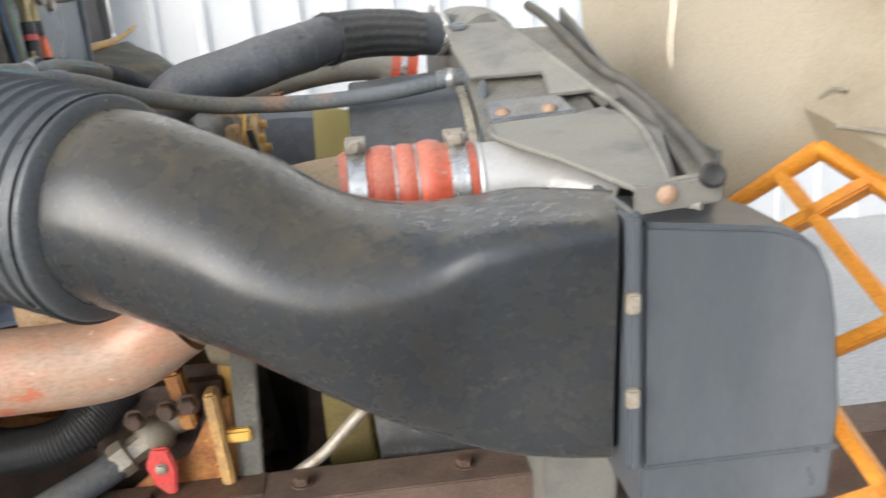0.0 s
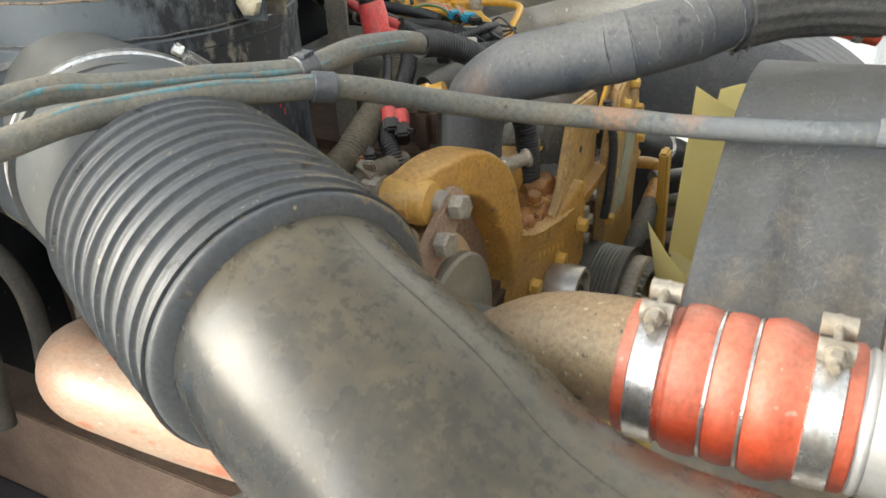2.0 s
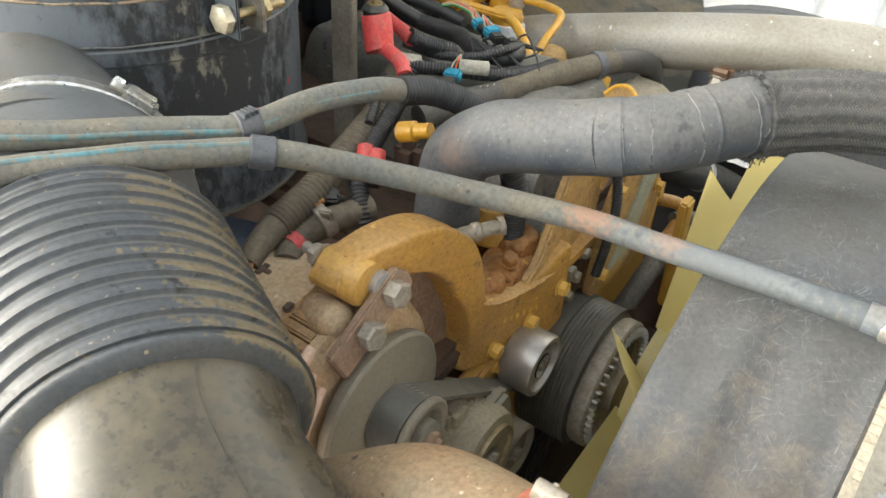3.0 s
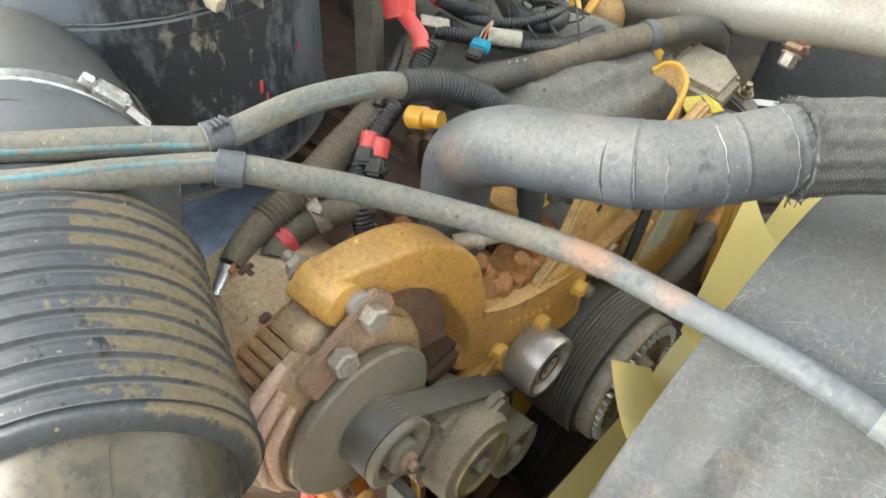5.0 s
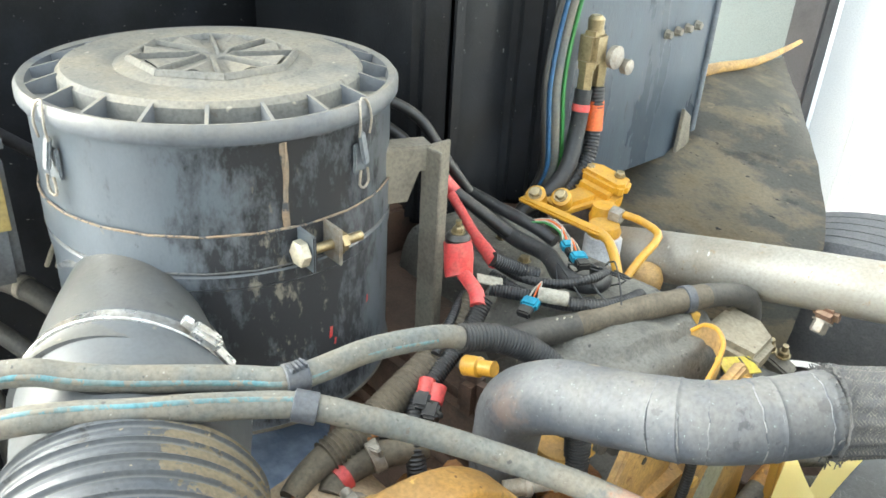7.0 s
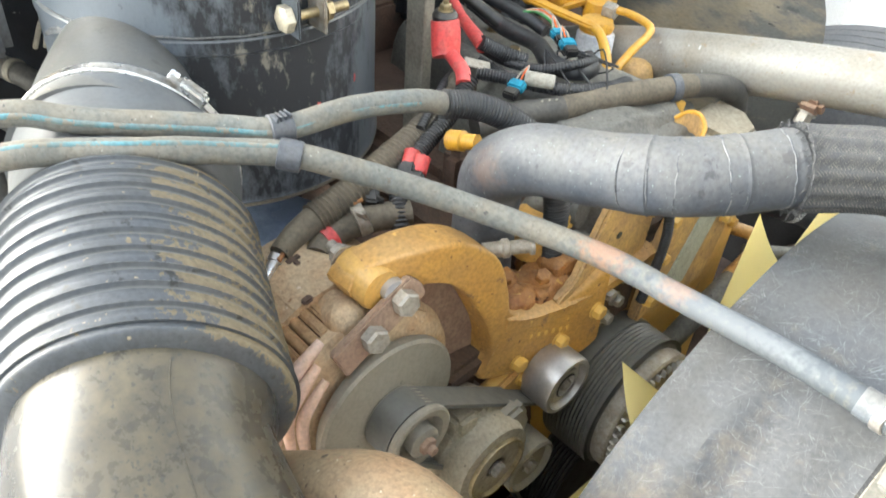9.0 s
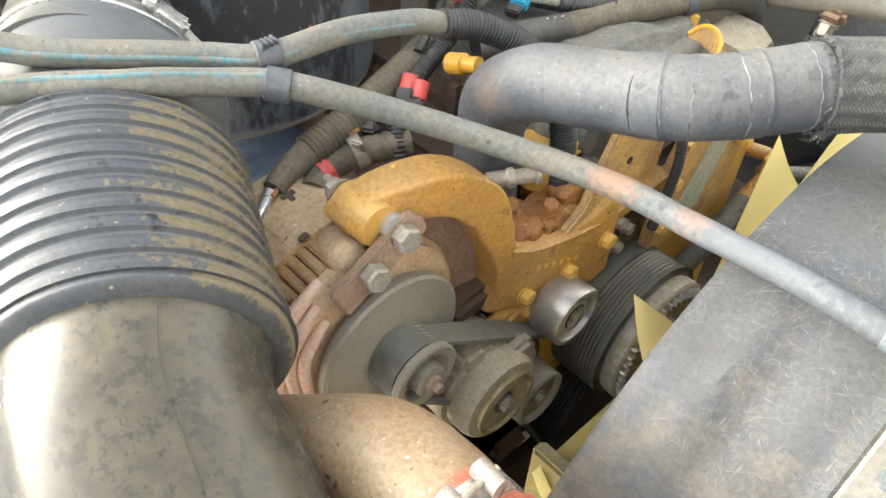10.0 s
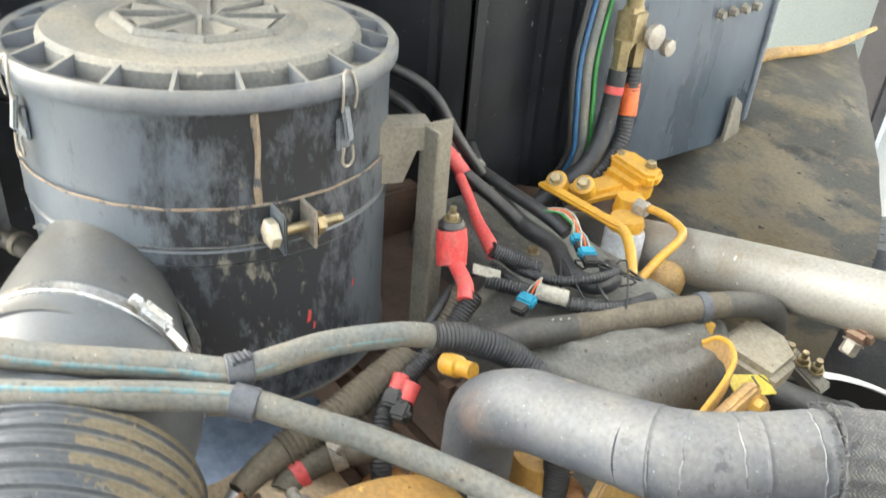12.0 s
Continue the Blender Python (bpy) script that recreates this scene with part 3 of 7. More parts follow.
mark(M["rad_hose"], (0.372, 0.085, 1.285), 0.04, (0.25, 0.15, 0.1), 90, 0.35)


def thing(name, label, category, group="", kind=""):
    return tagged(new(name), label, category, group, kind)


def part(name, bm, mat, parent=None, label="", smooth=40):
    me = bpy.data.meshes.new(name)
    bm.normal_update()
    lim = radians(smooth)
    for f in bm.faces:
        f.smooth = True
    for e in bm.edges:
        e.smooth = len(e.link_faces) != 2 or e.calc_face_angle(0.0) < lim
    bm.to_mesh(me)
    bm.free()
    me.materials.append(M[mat])
    ob = new(name, me)
    ob.parent = parent
    return tagged(ob, label) if label else ob


def spline(points, step=0.01):
    """Catmull-Rom through the points, evenly sampled."""
    p = [Vector(q) for q in points]
    p = [2 * p[0] - p[1], *p, 2 * p[-1] - p[-2]]
    out = []
    for a, b, c, d in zip(p, p[1:], p[2:], p[3:]):
        n = max(2, int((c - b).length / step))
        for k in range(n):
            t = k / n
            out.append(0.5 * (2 * b + (c - a) * t + (2 * a - 5 * b + 4 * c - d) * t * t + (3 * b - a - 3 * c + d) * t ** 3))
    return out + [p[-2]]


def frames_along(pts):
    tang = [(pts[min(i + 1, len(pts) - 1)] - pts[max(i - 1, 0)]).normalized() for i in range(len(pts))]
    up = Vector((0, 0, 1))
    if abs(tang[0].z) > 0.9:
        up = Vector((1, 0, 0))
    out = []
    for t in tang:
        side = t.cross(up).normalized()
        up = side.cross(t).normalized()
        out.append((t, side, up))
    return out


def loft(bm, rings, caps=True, closed=True):
    rows = [[bm.verts.new(v) for v in ring] for ring in rings]
    for a, b in zip(rows, rows[1:]):
        n = len(a)
        for k in range(n if closed else n - 1):
            bm.faces.new((a[k], a[(k + 1) % n], b[(k + 1) % n], b[k]))
    if caps and closed:
        bm.faces.new(rows[0][::-1])
        bm.faces.new(rows[-1])
    return bm


def tube(points, radius, seg=16, step=0.01, wob=0.0, bm=None, caps=True, smooth_path=True):
    """A round tube; radius is a number or a function of 0..1 along it and of the metres from its start."""
    bm = bm or bmesh.new()
    pts = spline(points, step) if smooth_path else [Vector(p) for p in points]
    total = sum((b - a).length for a, b in zip(pts, pts[1:]))
    rings, gone = [], 0.0
    for i, (p, (t, s, u)) in enumerate(zip(pts, frames_along(pts))):
        if i:
            gone += (p - pts[i - 1]).length
        r = radius(gone / total, gone) if callable(radius) else radius
        ring = []
        for k in range(seg):
            a = 2 * math.pi * k / seg
            rr = r + (wob * noise.noise(p * 25 + s * math.cos(a) + u * math.sin(a)) if wob else 0)
            ring.append(p + rr * (math.cos(a) * s + math.sin(a) * u))
        rings.append(ring)
    return loft(bm, rings, caps)


def ribbed(points, radius, pitch, depth, seg=20, bm=None, share=0.5, sub=6):
    """Corrugated tube: crests of the given pitch."""
    def r(_, d):
        return radius - depth * (0.5 - 0.5 * math.cos(2 * math.pi * d / pitch)) ** share
    return tube(points, r, seg, pitch / sub, bm=bm)


def turn_to(axis):
    return Vector((0, 0, 1)).rotation_difference(Vector(axis)).to_matrix().to_4x4()


def lathe(profile, origin, axis, seg=40, bm=None, caps=True):
    """profile: (radius, height along the axis) pairs."""
    bm = bm or bmesh.new()
    m = Matrix.Translation(origin) @ turn_to(axis)
    rings = [[m @ Vector((r * math.cos(2 * math.pi * k / seg), r * math.sin(2 * math.pi * k / seg), h)) for k in range(seg)] for r, h in profile]
    return loft(bm, rings, caps)


def box(size, m, bevel=0.003, bm=None, seg=2):
    own = bmesh.new()
    bmesh.ops.create_cube(own, size=1.0, matrix=Matrix.Diagonal((*size, 1)))
    if bevel > 0:
        bmesh.ops.bevel(own, geom=own.edges[:], offset=bevel, segments=seg, affect="EDGES", clamp_overlap=True)
    bmesh.ops.transform(own, matrix=m, verts=own.verts)
    return merge(bm, own)


def merge(bm, own):
    if bm is None:
        return own
    me = bpy.data.meshes.new("scratch")
    own.to_mesh(me)
    own.free()
    bm.from_mesh(me)
    bpy.data.meshes.remove(me)
    return bm


def axes(origin, ax, ay, az):
    m = Matrix((ax, ay, az)).transposed().to_4x4()
    m.translation = origin
    return m


def slab(outline, thick, m, bevel=0.002, bm=None, holes=()):
    """An outline in x, y of m, raised by thick along z, its edges bevelled."""
    own = bmesh.new()
    low = [own.verts.new((x, y, 0)) for x, y in outline]
    f = own.faces.new(low)
    ext = bmesh.ops.extrude_face_region(own, geom=[f])
    bmesh.ops.translate(own, vec=(0, 0, thick), verts=[v for v in ext["geom"] if isinstance(v, bmesh.types.BMVert)])
    bmesh.ops.recalc_face_normals(own, faces=own.faces)
    if bevel > 0:
        bmesh.ops.bevel(own, geom=[e for e in own.edges if len(e.link_faces) == 2 and e.calc_face_angle(0) > 0.5], offset=bevel, segments=2, affect="EDGES", clamp_overlap=True)
    bmesh.ops.transform(own, matrix=m, verts=own.verts)
    return merge(bm, own)


def hexbolt(origin, axis, across=0.018, head=0.009, washer=True, bm=None, shank=0.0):
    r = across / 2 / math.cos(math.pi / 6)
    bm = bm or bmesh.new()
    if washer:
        lathe([(across * 0.72, 0), (across * 0.72, 0.002)], origin, axis, 20, bm)
    lathe([(r, 0.001), (r, head * 0.85), (r * 0.82, head)], origin, axis, 6, bm)
    if shank > 0:
        lathe([(across * 0.3, head), (across * 0.3, head + shank)], origin, axis, 12, bm)
    return bm


def band(origin, axis, r, width, thick=0.0015, seg=48, bm=None):
    return lathe([(r - 0.004, -width / 2), (r, -width / 2), (r + thick, -width / 2 + 0.001), (r + thick, width / 2 - 0.001), (r, width / 2), (r - 0.004, width / 2)], origin, axis, seg, bm, caps=False)


X, Y, Z = Vector((1, 0, 0)), Vector((0, 1, 0)), Vector((0, 0, 1))

# ---- the large structure ----
def ground():
    bm = bmesh.new()
    bmesh.ops.create_grid(bm, x_segments=60, y_segments=60, size=150)
    for v in bm.verts:
        v.co.z = 0.004 * noise.noise(v.co * 0.3)
    tagged(part("ground", bm, "concrete"), "pale worn concrete yard under the truck", "ground", kind="structure")


ground()


def siding_wall():
    bm = bmesh.new()
    rows = []
    x = -0.58
    while x < 9:
        for dx, dy in ((0, 0), (0.17, 0), (0.185, -0.022), (0.215, -0.022), (0.23, 0)):
            rows.append((x + dx, 3.2 + dy))
        x += 0.24
    rings = [[Vector((a, b, z)) for a, b in rows] for z in (0, 4.5)]
    back = [[Vector((a, 3.3, z)) for a, b in rows] for z in (4.5, 0)]
    loft(bm, rings + back + [rings[0]], caps=False, closed=False)
    tagged(part("wall_north", bm, "siding", smooth=20), "bright white corrugated metal siding wall", "wall", kind="structure")
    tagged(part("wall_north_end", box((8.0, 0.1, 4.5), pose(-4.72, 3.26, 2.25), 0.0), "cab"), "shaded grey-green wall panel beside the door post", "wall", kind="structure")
    tagged(part("door_post", box((0.14, 0.12, 4.5), pose(-0.65, 3.1, 2.25), 0.01), "post"), "dark steel door post of the shed", "post", kind="structure")


siding_wall()


# ---- air cleaner ----
AC = Vector((-0.085, 0.046, 0))


def unseen_wall():
    # Added out of view so that the duct's flank reflects something dark
    tagged(part("unseen_dark_wall", box((5.0, 0.2, 2.3), pose(3.0, -4.2, 1.15), 0.02), "post"), "unseen dark wall added to darken what the duct reflects", "wall", kind="structure")


unseen_wall()


def air_cleaner():
    t = thing("air_cleaner", "black steel air cleaner with scraped paint and dusty ribbed lid", "air filter")
    R = 0.205
    prof = [(R - 0.02, 1.134), (R, 1.140), (R + 0.004, 1.146), (R, 1.152), (R, 1.336), (R + 0.002, 1.338), (R + 0.002, 1.352), (R, 1.354), (R, 1.494), (R + 0.004, 1.5)]
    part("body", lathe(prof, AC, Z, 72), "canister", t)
    rim = lathe([(R - 0.004, 1.499), (R + 0.006, 1.499), (R + 0.009, 1.504), (R + 0.009, 1.516), (R + 0.005, 1.521), (R - 0.003, 1.519), (R - 0.005, 1.508), (0.17, 1.506)], AC, Z, 72, caps=False)
    part("rim", rim, "rim", t, "moulded plastic lid rim")
    lid = part("lid", lathe([(0.172, 1.505), (0.1715, 1.524), (0.166, 1.530), (0.125, 1.531), (0.112, 1.527), (0.104, 1.531), (0.03, 1.532), (0.001, 1.532)], AC, Z, 72), "lid", t, "dusty grey plastic lid with a star pattern")
    for k in range(20):
        a = 2 * math.pi * (k + 0.3) / 20
        d = Vector((math.cos(a), math.sin(a), 0))
        part("rib", slab([(0.168, 0.0), (0.205, 0.0), (0.203, 0.013), (0.170, 0.022)], 0.004, axes(AC + Vector((0, 0, 1.506)), d, Z, d.cross(Z)), 0.0), "rim", lid)
    corner = [AC + Z * 1.533 + Vector((math.cos(a), math.sin(a), 0)) * 0.094 for a in (math.pi * (k + 0.5) / 4 for k in range(8))]
    for k in range(8):
        # Raised edge of the eight-sided field, a thin rib to each corner and a sunken, sloping leaf between them
        p, q = corner[k], corner[(k + 1) % 8]
        mid, out = (p + q) / 2, ((p + q) / 2 - AC)
        out.z = 0
        out.normalize()
        part("field_edge", slab([(-0.0055, -0.002), (0.0055, -0.002), (0.002, 0.005), (-0.002, 0.005)], (q - p).length + 0.003, axes(p - (q - p).normalized() * 0.0015, out, Z, (q - p).normalized()), 0.0008), "lid", lid, smooth=20)
        d = (p - AC)
        d.z = 0
        d.normalize()
        part("star_rib", slab([(0.006, -0.002), (0.091, -0.002), (0.091, 0.005), (0.02, 0.0055)], 0.0045, axes(AC + Z * 1.533 - Z.cross(d) * 0.00225, d, Z, d.cross(Z)), 0.0008), "lid", lid, smooth=20)
        side = Z.cross(out)
        bm = bmesh.new()
        v = [bm.verts.new(AC + Z * (1.5325 + h) + out * r + side * w) for r, w, h in ((0.016, 0, 0.0), (0.076, -0.021, 0.0), (0.082, 0, 0.0065), (0.076, 0.021, 0.0))]
        for f in ((0, 1, 2), (0, 2, 3), (1, 3, 2), (0, 3, 1)):
            bm.faces.new([v[m] for m in f])
        part("raised_leaf", bm, "lid", lid, smooth=20)
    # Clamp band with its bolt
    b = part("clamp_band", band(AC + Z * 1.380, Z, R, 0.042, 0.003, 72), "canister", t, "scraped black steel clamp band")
    bolt_at = Vector((0.135, 0.034, 1.380))
    out = (bolt_at - AC)
    out.z = 0
    out.normalize()
    along = Z.cross(out)
    root = AC + out * (R + 0.002)
    for s in (-1, 1):
        o = root + along * (0.016 * s) + Z * 1.380
        part("lug", box((0.036, 0.004, 0.044), axes(o + out * 0.016, out, along, Z), 0.0015), "canister" if s < 0 else "dull_steel", b)
    part("band_bolt", hexbolt(root + along * -0.019 + Z * 1.379 + out * 0.018, -along, 0.026, 0.012, washer=False), "pale_brass", b, "pale brass-coloured bolt head")
    bm = lathe([(0.0055, 0), (0.0055, 0.07)], root + along * -0.018 + Z * 1.379 + out * 0.018, along, 14)
    hexbolt(root + along * 0.02 + Z * 1.379 + out * 0.018, along, 0.02, 0.012, bm=bm)
    part("bolt_thread", bm, "brass", b)
    for z in (1.4015, 1.3585):
        ring = [AC + Vector((math.cos(k * math.pi / 36), math.sin(k * math.pi / 36), 0)) * (R + 0.0028) + Z * (z + 0.0006 * math.sin(k * 2.1)) for k in range(73)]
        part("rust_line", tube(ring, 0.0014 if z > 1.38 else 0.0009, 6, smooth_path=False), "rust_edge" if z > 1.38 else "weld", b, "thin orange rust line along the band edge" if z > 1.38 else "scuffed lower band edge")
    a = radians(-11)
    d = Vector((math.cos(a), math.sin(a), 0))
    part("weld_seam", tube([AC + d * (R - 0.0005) + Z * 1.403, AC + d * (R + 0.0004) + Z * 1.45, AC + d * (R - 0.0005) + Z * 1.496], 0.0032, 8, 0.003, wob=0.005), "rust_edge", t, "crusted vertical weld seam")
    part("bottom_seam", lathe([(R - 0.004, 1.138), (R + 0.003, 1.139), (R + 0.004, 1.143), (R - 0.002, 1.146)], AC, Z, 72, caps=False), "bracket", t, "tan dusty bottom rim")
    for a, z, s in ((3.7, 1.25, 0.008), (5.5, 1.235, 0.0045), (22.5, 1.265, 0.005)):
        d = Vector((math.cos(radians(a)), math.sin(radians(a)), 0))
        part("paint_mark", slab([(-0.3 * s, -s), (0.25 * s, -0.8 * s), (0.4 * s, 0.9 * s), (-0.1 * s, s)], 0.0008, axes(AC + d * (R - 0.0003) + Z * z, Z.cross(d), Z, d), 0.0), "red_plastic", t, "small red paint mark")
    # Over-centre latches
    for a in (-1.40, 0.28):
        d = Vector((math.cos(a), math.sin(a), 0))
        s = Z.cross(d)
        lt = part("latch", box((0.004, 0.020, 0.034), axes(AC + d * (R + 0.003) + Z * 1.458, d, s, Z), 0.0015), "blue_steel", t, "dull grey wire and plate latch")
        part("latch_lever", box((0.005, 0.011, 0.036), axes(AC + d * (R + 0.009) + Z * 1.470, (d + Z * 0.2).normalized(), s, (Z - d * 0.2).normalized()), 0.002), "blue_steel", lt)
        o = AC + d * (R + 0.010)
        loop = [o - s * 0.009 + Z * 1.485, o - s * 0.010 + d * 0.002 + Z * 1.502, o - s * 0.007 - d * 0.001 + Z * 1.520, o - d * 0.004 + Z * 1.525, o + s * 0.007 - d * 0.001 + Z * 1.520, o + s * 0.010 + d * 0.002 + Z * 1.502, o + s * 0.009 + Z * 1.485]
        part("latch_wire", tube(loop, 0.0014, 8), "dull_steel", lt)
        part("latch_hook", tube([o - s * 0.006 + Z * 1.446, o - s * 0.008 + Z * 1.430, o + Z * 1.424, o + s * 0.008 + Z * 1.430, o + s * 0.006 + Z * 1.446], 0.0016, 8), "dull_steel", lt)
    # Side outlet that flares from the wall
    o, d = Vector((0.128, -0.180, 1.262)), Vector((0.751, -0.661, 0.0)).normalized()
    out_side = d.cross(Z).normalized()
    rings = []
    for along_axis, up_r, wide, shift in ((-0.24, 0.105, 0.075, 0.052), (-0.16, 0.109, 0.08, 0.045), (-0.10, 0.111, 0.088, 0.032), (-0.06, 0.1115, 0.097, 0.019), (-0.03, 0.111, 0.105, 0.007), (-0.014, 0.1095, 0.1085, 0.001), (0.03, 0.108, 0.108, 0.0)):
        mid = o + d * along_axis - (out_side if out_side.y > 0 else -out_side) * shift
        rings.append([mid + out_side * wide * math.cos(2 * math.pi * q / 56) + Z * up_r * math.sin(2 * math.pi * q / 56) for q in range(56)])
    bead = [(-92, 1.322), (-85, 1.334), (-74, 1.345), (-62, 1.348), (-49, 1.337), (-39, 1.312), (-33, 1.275), (-31, 1.24), (-32, 1.20)]
    part("weld_bead", tube([AC + Vector((math.cos(radians(a)), math.sin(radians(a)), 0)) * (R + 0.001) + Z * z for a, z in bead], 0.0035, 8, 0.004, wob=0.004), "weld", t, "ragged pale weld bead round the outlet")
    part("outlet", loft(bmesh.new(), rings), "sheen_paint", t, "black steel side outlet that leaves the can on a slant")
    return t


air_cleaner()


def post_bracket():
    t = thing("bracket_post", "dusty brown steel channel post beside the air cleaner", "bracket")
    part("post", slab([(0, 0), (0.034, 0), (0.034, 0.005), (0.005, 0.005), (0.005, 0.045), (0, 0.045)], 0.735, axes(Vector((0.082, 0.226, 0.70)), X, Y, Z), 0.001), "bracket", t)
    part("arm", slab([(-0.075, -0.07), (-0.02, -0.07), (-0.005, -0.03), (0.012, -0.03), (0.012, 0.0), (-0.075, 0.0)], 0.005, axes(Vector((0.085, 0.225, 1.435)), Vector((0.35, 0.94, 0)).normalized(), Z, Vector((0.94, -0.35, 0)).normalized()), 0.001), "bracket", t)
    part("arm_flange", slab([(-0.075, -0.03), (0.012, -0.03), (0.012, 0.002), (-0.075, 0.002)], 0.004, axes(Vector((0.085, 0.225, 1.433)), Vector((0.35, 0.94, 0)).normalized(), Vector((0.94, -0.35, 0)).normalized(), Z), 0.001), "bracket", t)


post_bracket()


# ---- intake duct ----
# Run of the two heater hoses
HOSE_LOW = [(0.09, -0.44, 1.29), (0.15, -0.37, 1.335), (0.198, -0.297, 1.3545), (0.218, -0.258, 1.3545), (0.241, -0.224, 1.354), (0.260, -0.184, 1.350), (0.274, -0.143, 1.3405), (0.299, -0.100, 1.335), (0.33, -0.066, 1.325), (0.374, -0.010, 1.301), (0.446, 0.050, 1.278), (0.525, 0.088, 1.268), (0.60, 0.100, 1.265), (0.70, 0.105, 1.27), (0.785, 0.088, 1.284), (0.82, 0.083, 1.286)]
HOSE_UP = [(0.05, -0.43, 1.30), (0.11, -0.35, 1.355), (0.157, -0.277, 1.369), (0.183, -0.243, 1.3645), (0.208, -0.207, 1.360), (0.231, -0.168, 1.3555), (0.252, -0.128, 1.349), (0.276, -0.090, 1.346), (0.283, -0.01, 1.345), (0.295, 0.06, 1.336), (0.308, 0.105, 1.321)]
HOSE_LINE = spline(HOSE_LOW[1:8], 0.004) + spline(HOSE_UP[1:8], 0.004)


def intake_duct():
    t = thing("intake_duct", "black rubber intake duct with bellows and dusty smooth elbow", "air duct")

    def ringed(centres, normals, radius, step, seg=80):
        pts = spline(centres, step)
        rings, gone = [], 0.0
        total = sum((b - a).length for a, b in zip(pts, pts[1:]))
        for i, p in enumerate(pts):
            if i:
                gone += (p - pts[i - 1]).length
            q = gone / total * (len(normals) - 1)
            k = min(int(q), len(normals) - 2)
            n = Vector(normals[k]).lerp(Vector(normals[k + 1]), q - k).normalized()
            s = n.cross(Z).normalized()
            u = s.cross(n)
            r = radius(gone / total, gone)
            ring = [p + r * (math.cos(a) * s + math.sin(a) * u) for a in (2 * math.pi * j / seg for j in range(seg))]
            # The rubber gives way where the heater hoses lie on it
            for j, v in enumerate(ring):
                if v.z > 1.30:
                    for h in HOSE_LINE:
                        if (v - h).length < 0.0135:
                            v = v + (p - v).normalized() * (0.0135 - (v - h).length)
                    ring[j] = v
            rings.append(ring)
        return loft(bmesh.new(), rings)

    part("cuff", ringed([(0.118, -0.172, 1.262), (0.140, -0.185, 1.2605), (0.185, -0.208, 1.256), (0.236, -0.2308, 1.2493)], [(0.751, -0.661, 0.0), (0.77, -0.63, -0.03), (0.82, -0.56, -0.1), (0.862, -0.482, -0.14)], lambda u, _: 0.1105 - 0.009 * min(1.0, max(0.0, u - 0.25) / 0.5), 0.005), "grey_rubber", t, "smooth grey rubber cuff")
    way = [(0.2315, -0.2285, 1.2495), (0.264, -0.244, 1.2475), (0.301, -0.2605, 1.243), (0.346, -0.2785, 1.234), (0.3985, -0.2978, 1.220)]
    length = sum((b - a).length for a, b in zip(spline(way), spline(way)[1:]))
    pitch = 0.01746

    def crest(u, s):
        q = ((length - s) / pitch) % 1.0
        w = min(1.0, min(q, 1 - q) / 0.5 / 0.34)
        return 0.1146 + 0.0004 * u - 0.0045 * w * w * (3 - 2 * w) + 0.0010 * max(0.0, 1 - abs(q - 0.5) / 0.3)

    tilt = [(0.862, -0.482, -0.14), (0.87, -0.475, -0.135), (0.875, -0.468, -0.13), (0.885, -0.451, -0.118)]
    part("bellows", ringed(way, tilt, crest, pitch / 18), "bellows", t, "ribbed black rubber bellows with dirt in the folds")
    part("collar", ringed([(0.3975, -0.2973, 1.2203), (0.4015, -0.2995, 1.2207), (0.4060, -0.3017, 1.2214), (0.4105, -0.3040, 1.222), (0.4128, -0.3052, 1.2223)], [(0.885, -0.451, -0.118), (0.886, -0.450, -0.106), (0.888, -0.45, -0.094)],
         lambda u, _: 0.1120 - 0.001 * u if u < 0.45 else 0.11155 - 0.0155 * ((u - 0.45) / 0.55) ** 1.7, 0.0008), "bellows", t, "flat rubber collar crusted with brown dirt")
    # Centre, upper half height, half width towards and away from the walkway, squareness, lower half height: from the round neck to the flat mouth
    secs = [((0.4035, -0.3005, 1.2225), 0.0975, 0.0970, 0.0970, 2.0, 0.0975), ((0.4428, -0.3235, 1.2165), 0.0960, 0.0945, 0.0945, 2.0, 0.0960), ((0.5251, -0.350, 1.187), 0.0885, 0.0945, 0.106, 2.0, 0.0955), ((0.5821, -0.370, 1.163), 0.0775, 0.096, 0.111, 2.05, 0.0905),
            ((0.6427, -0.387, 1.138), 0.0820, 0.095, 0.124, 2.3, 0.095), ((0.7166, -0.404, 1.1165), 0.0960, 0.088, 0.134, 3.3, 0.108), ((0.7796, -0.422, 1.110), 0.1085, 0.075, 0.100, 5.6, 0.1195), ((0.8621, -0.442, 1.1074), 0.1135, 0.0525, 0.0525, 8.0, 0.1195)]

    def section(q):
        """All the numbers of a section, gliding from one to the next."""
        k = min(int(q), len(secs) - 2)
        w = q - k
        rows = [(*secs[m][0], *secs[m][1:]) for m in (max(0, k - 1), k, k + 1, min(len(secs) - 1, k + 2))]
        return [0.5 * (2 * b + (c - a) * w + (2 * a - 5 * b + 4 * c - d) * w * w + (3 * b - a - 3 * c + d) * w ** 3) for a, b, c, d in zip(*rows)]

    n_p = 85
    cuts = [section((len(secs) - 1) * k / (n_p - 1)) for k in range(n_p)]
    pts = [Vector(c[:3]) for c in cuts]
    rings = []
    for p, (tt, s, u), (_, _, _, hh, near, far, e, low) in zip(pts, frames_along(pts), cuts):
        ring = []
        for j in range(96):
            a = 2 * math.pi * j / 96
            ca, sa = math.cos(a), math.sin(a)
            g = (abs(ca) ** e + abs(sa) ** e) ** (-1 / e)
            # The outer flank is pressed in before the flat mouth
            face = max(0.0, ca)
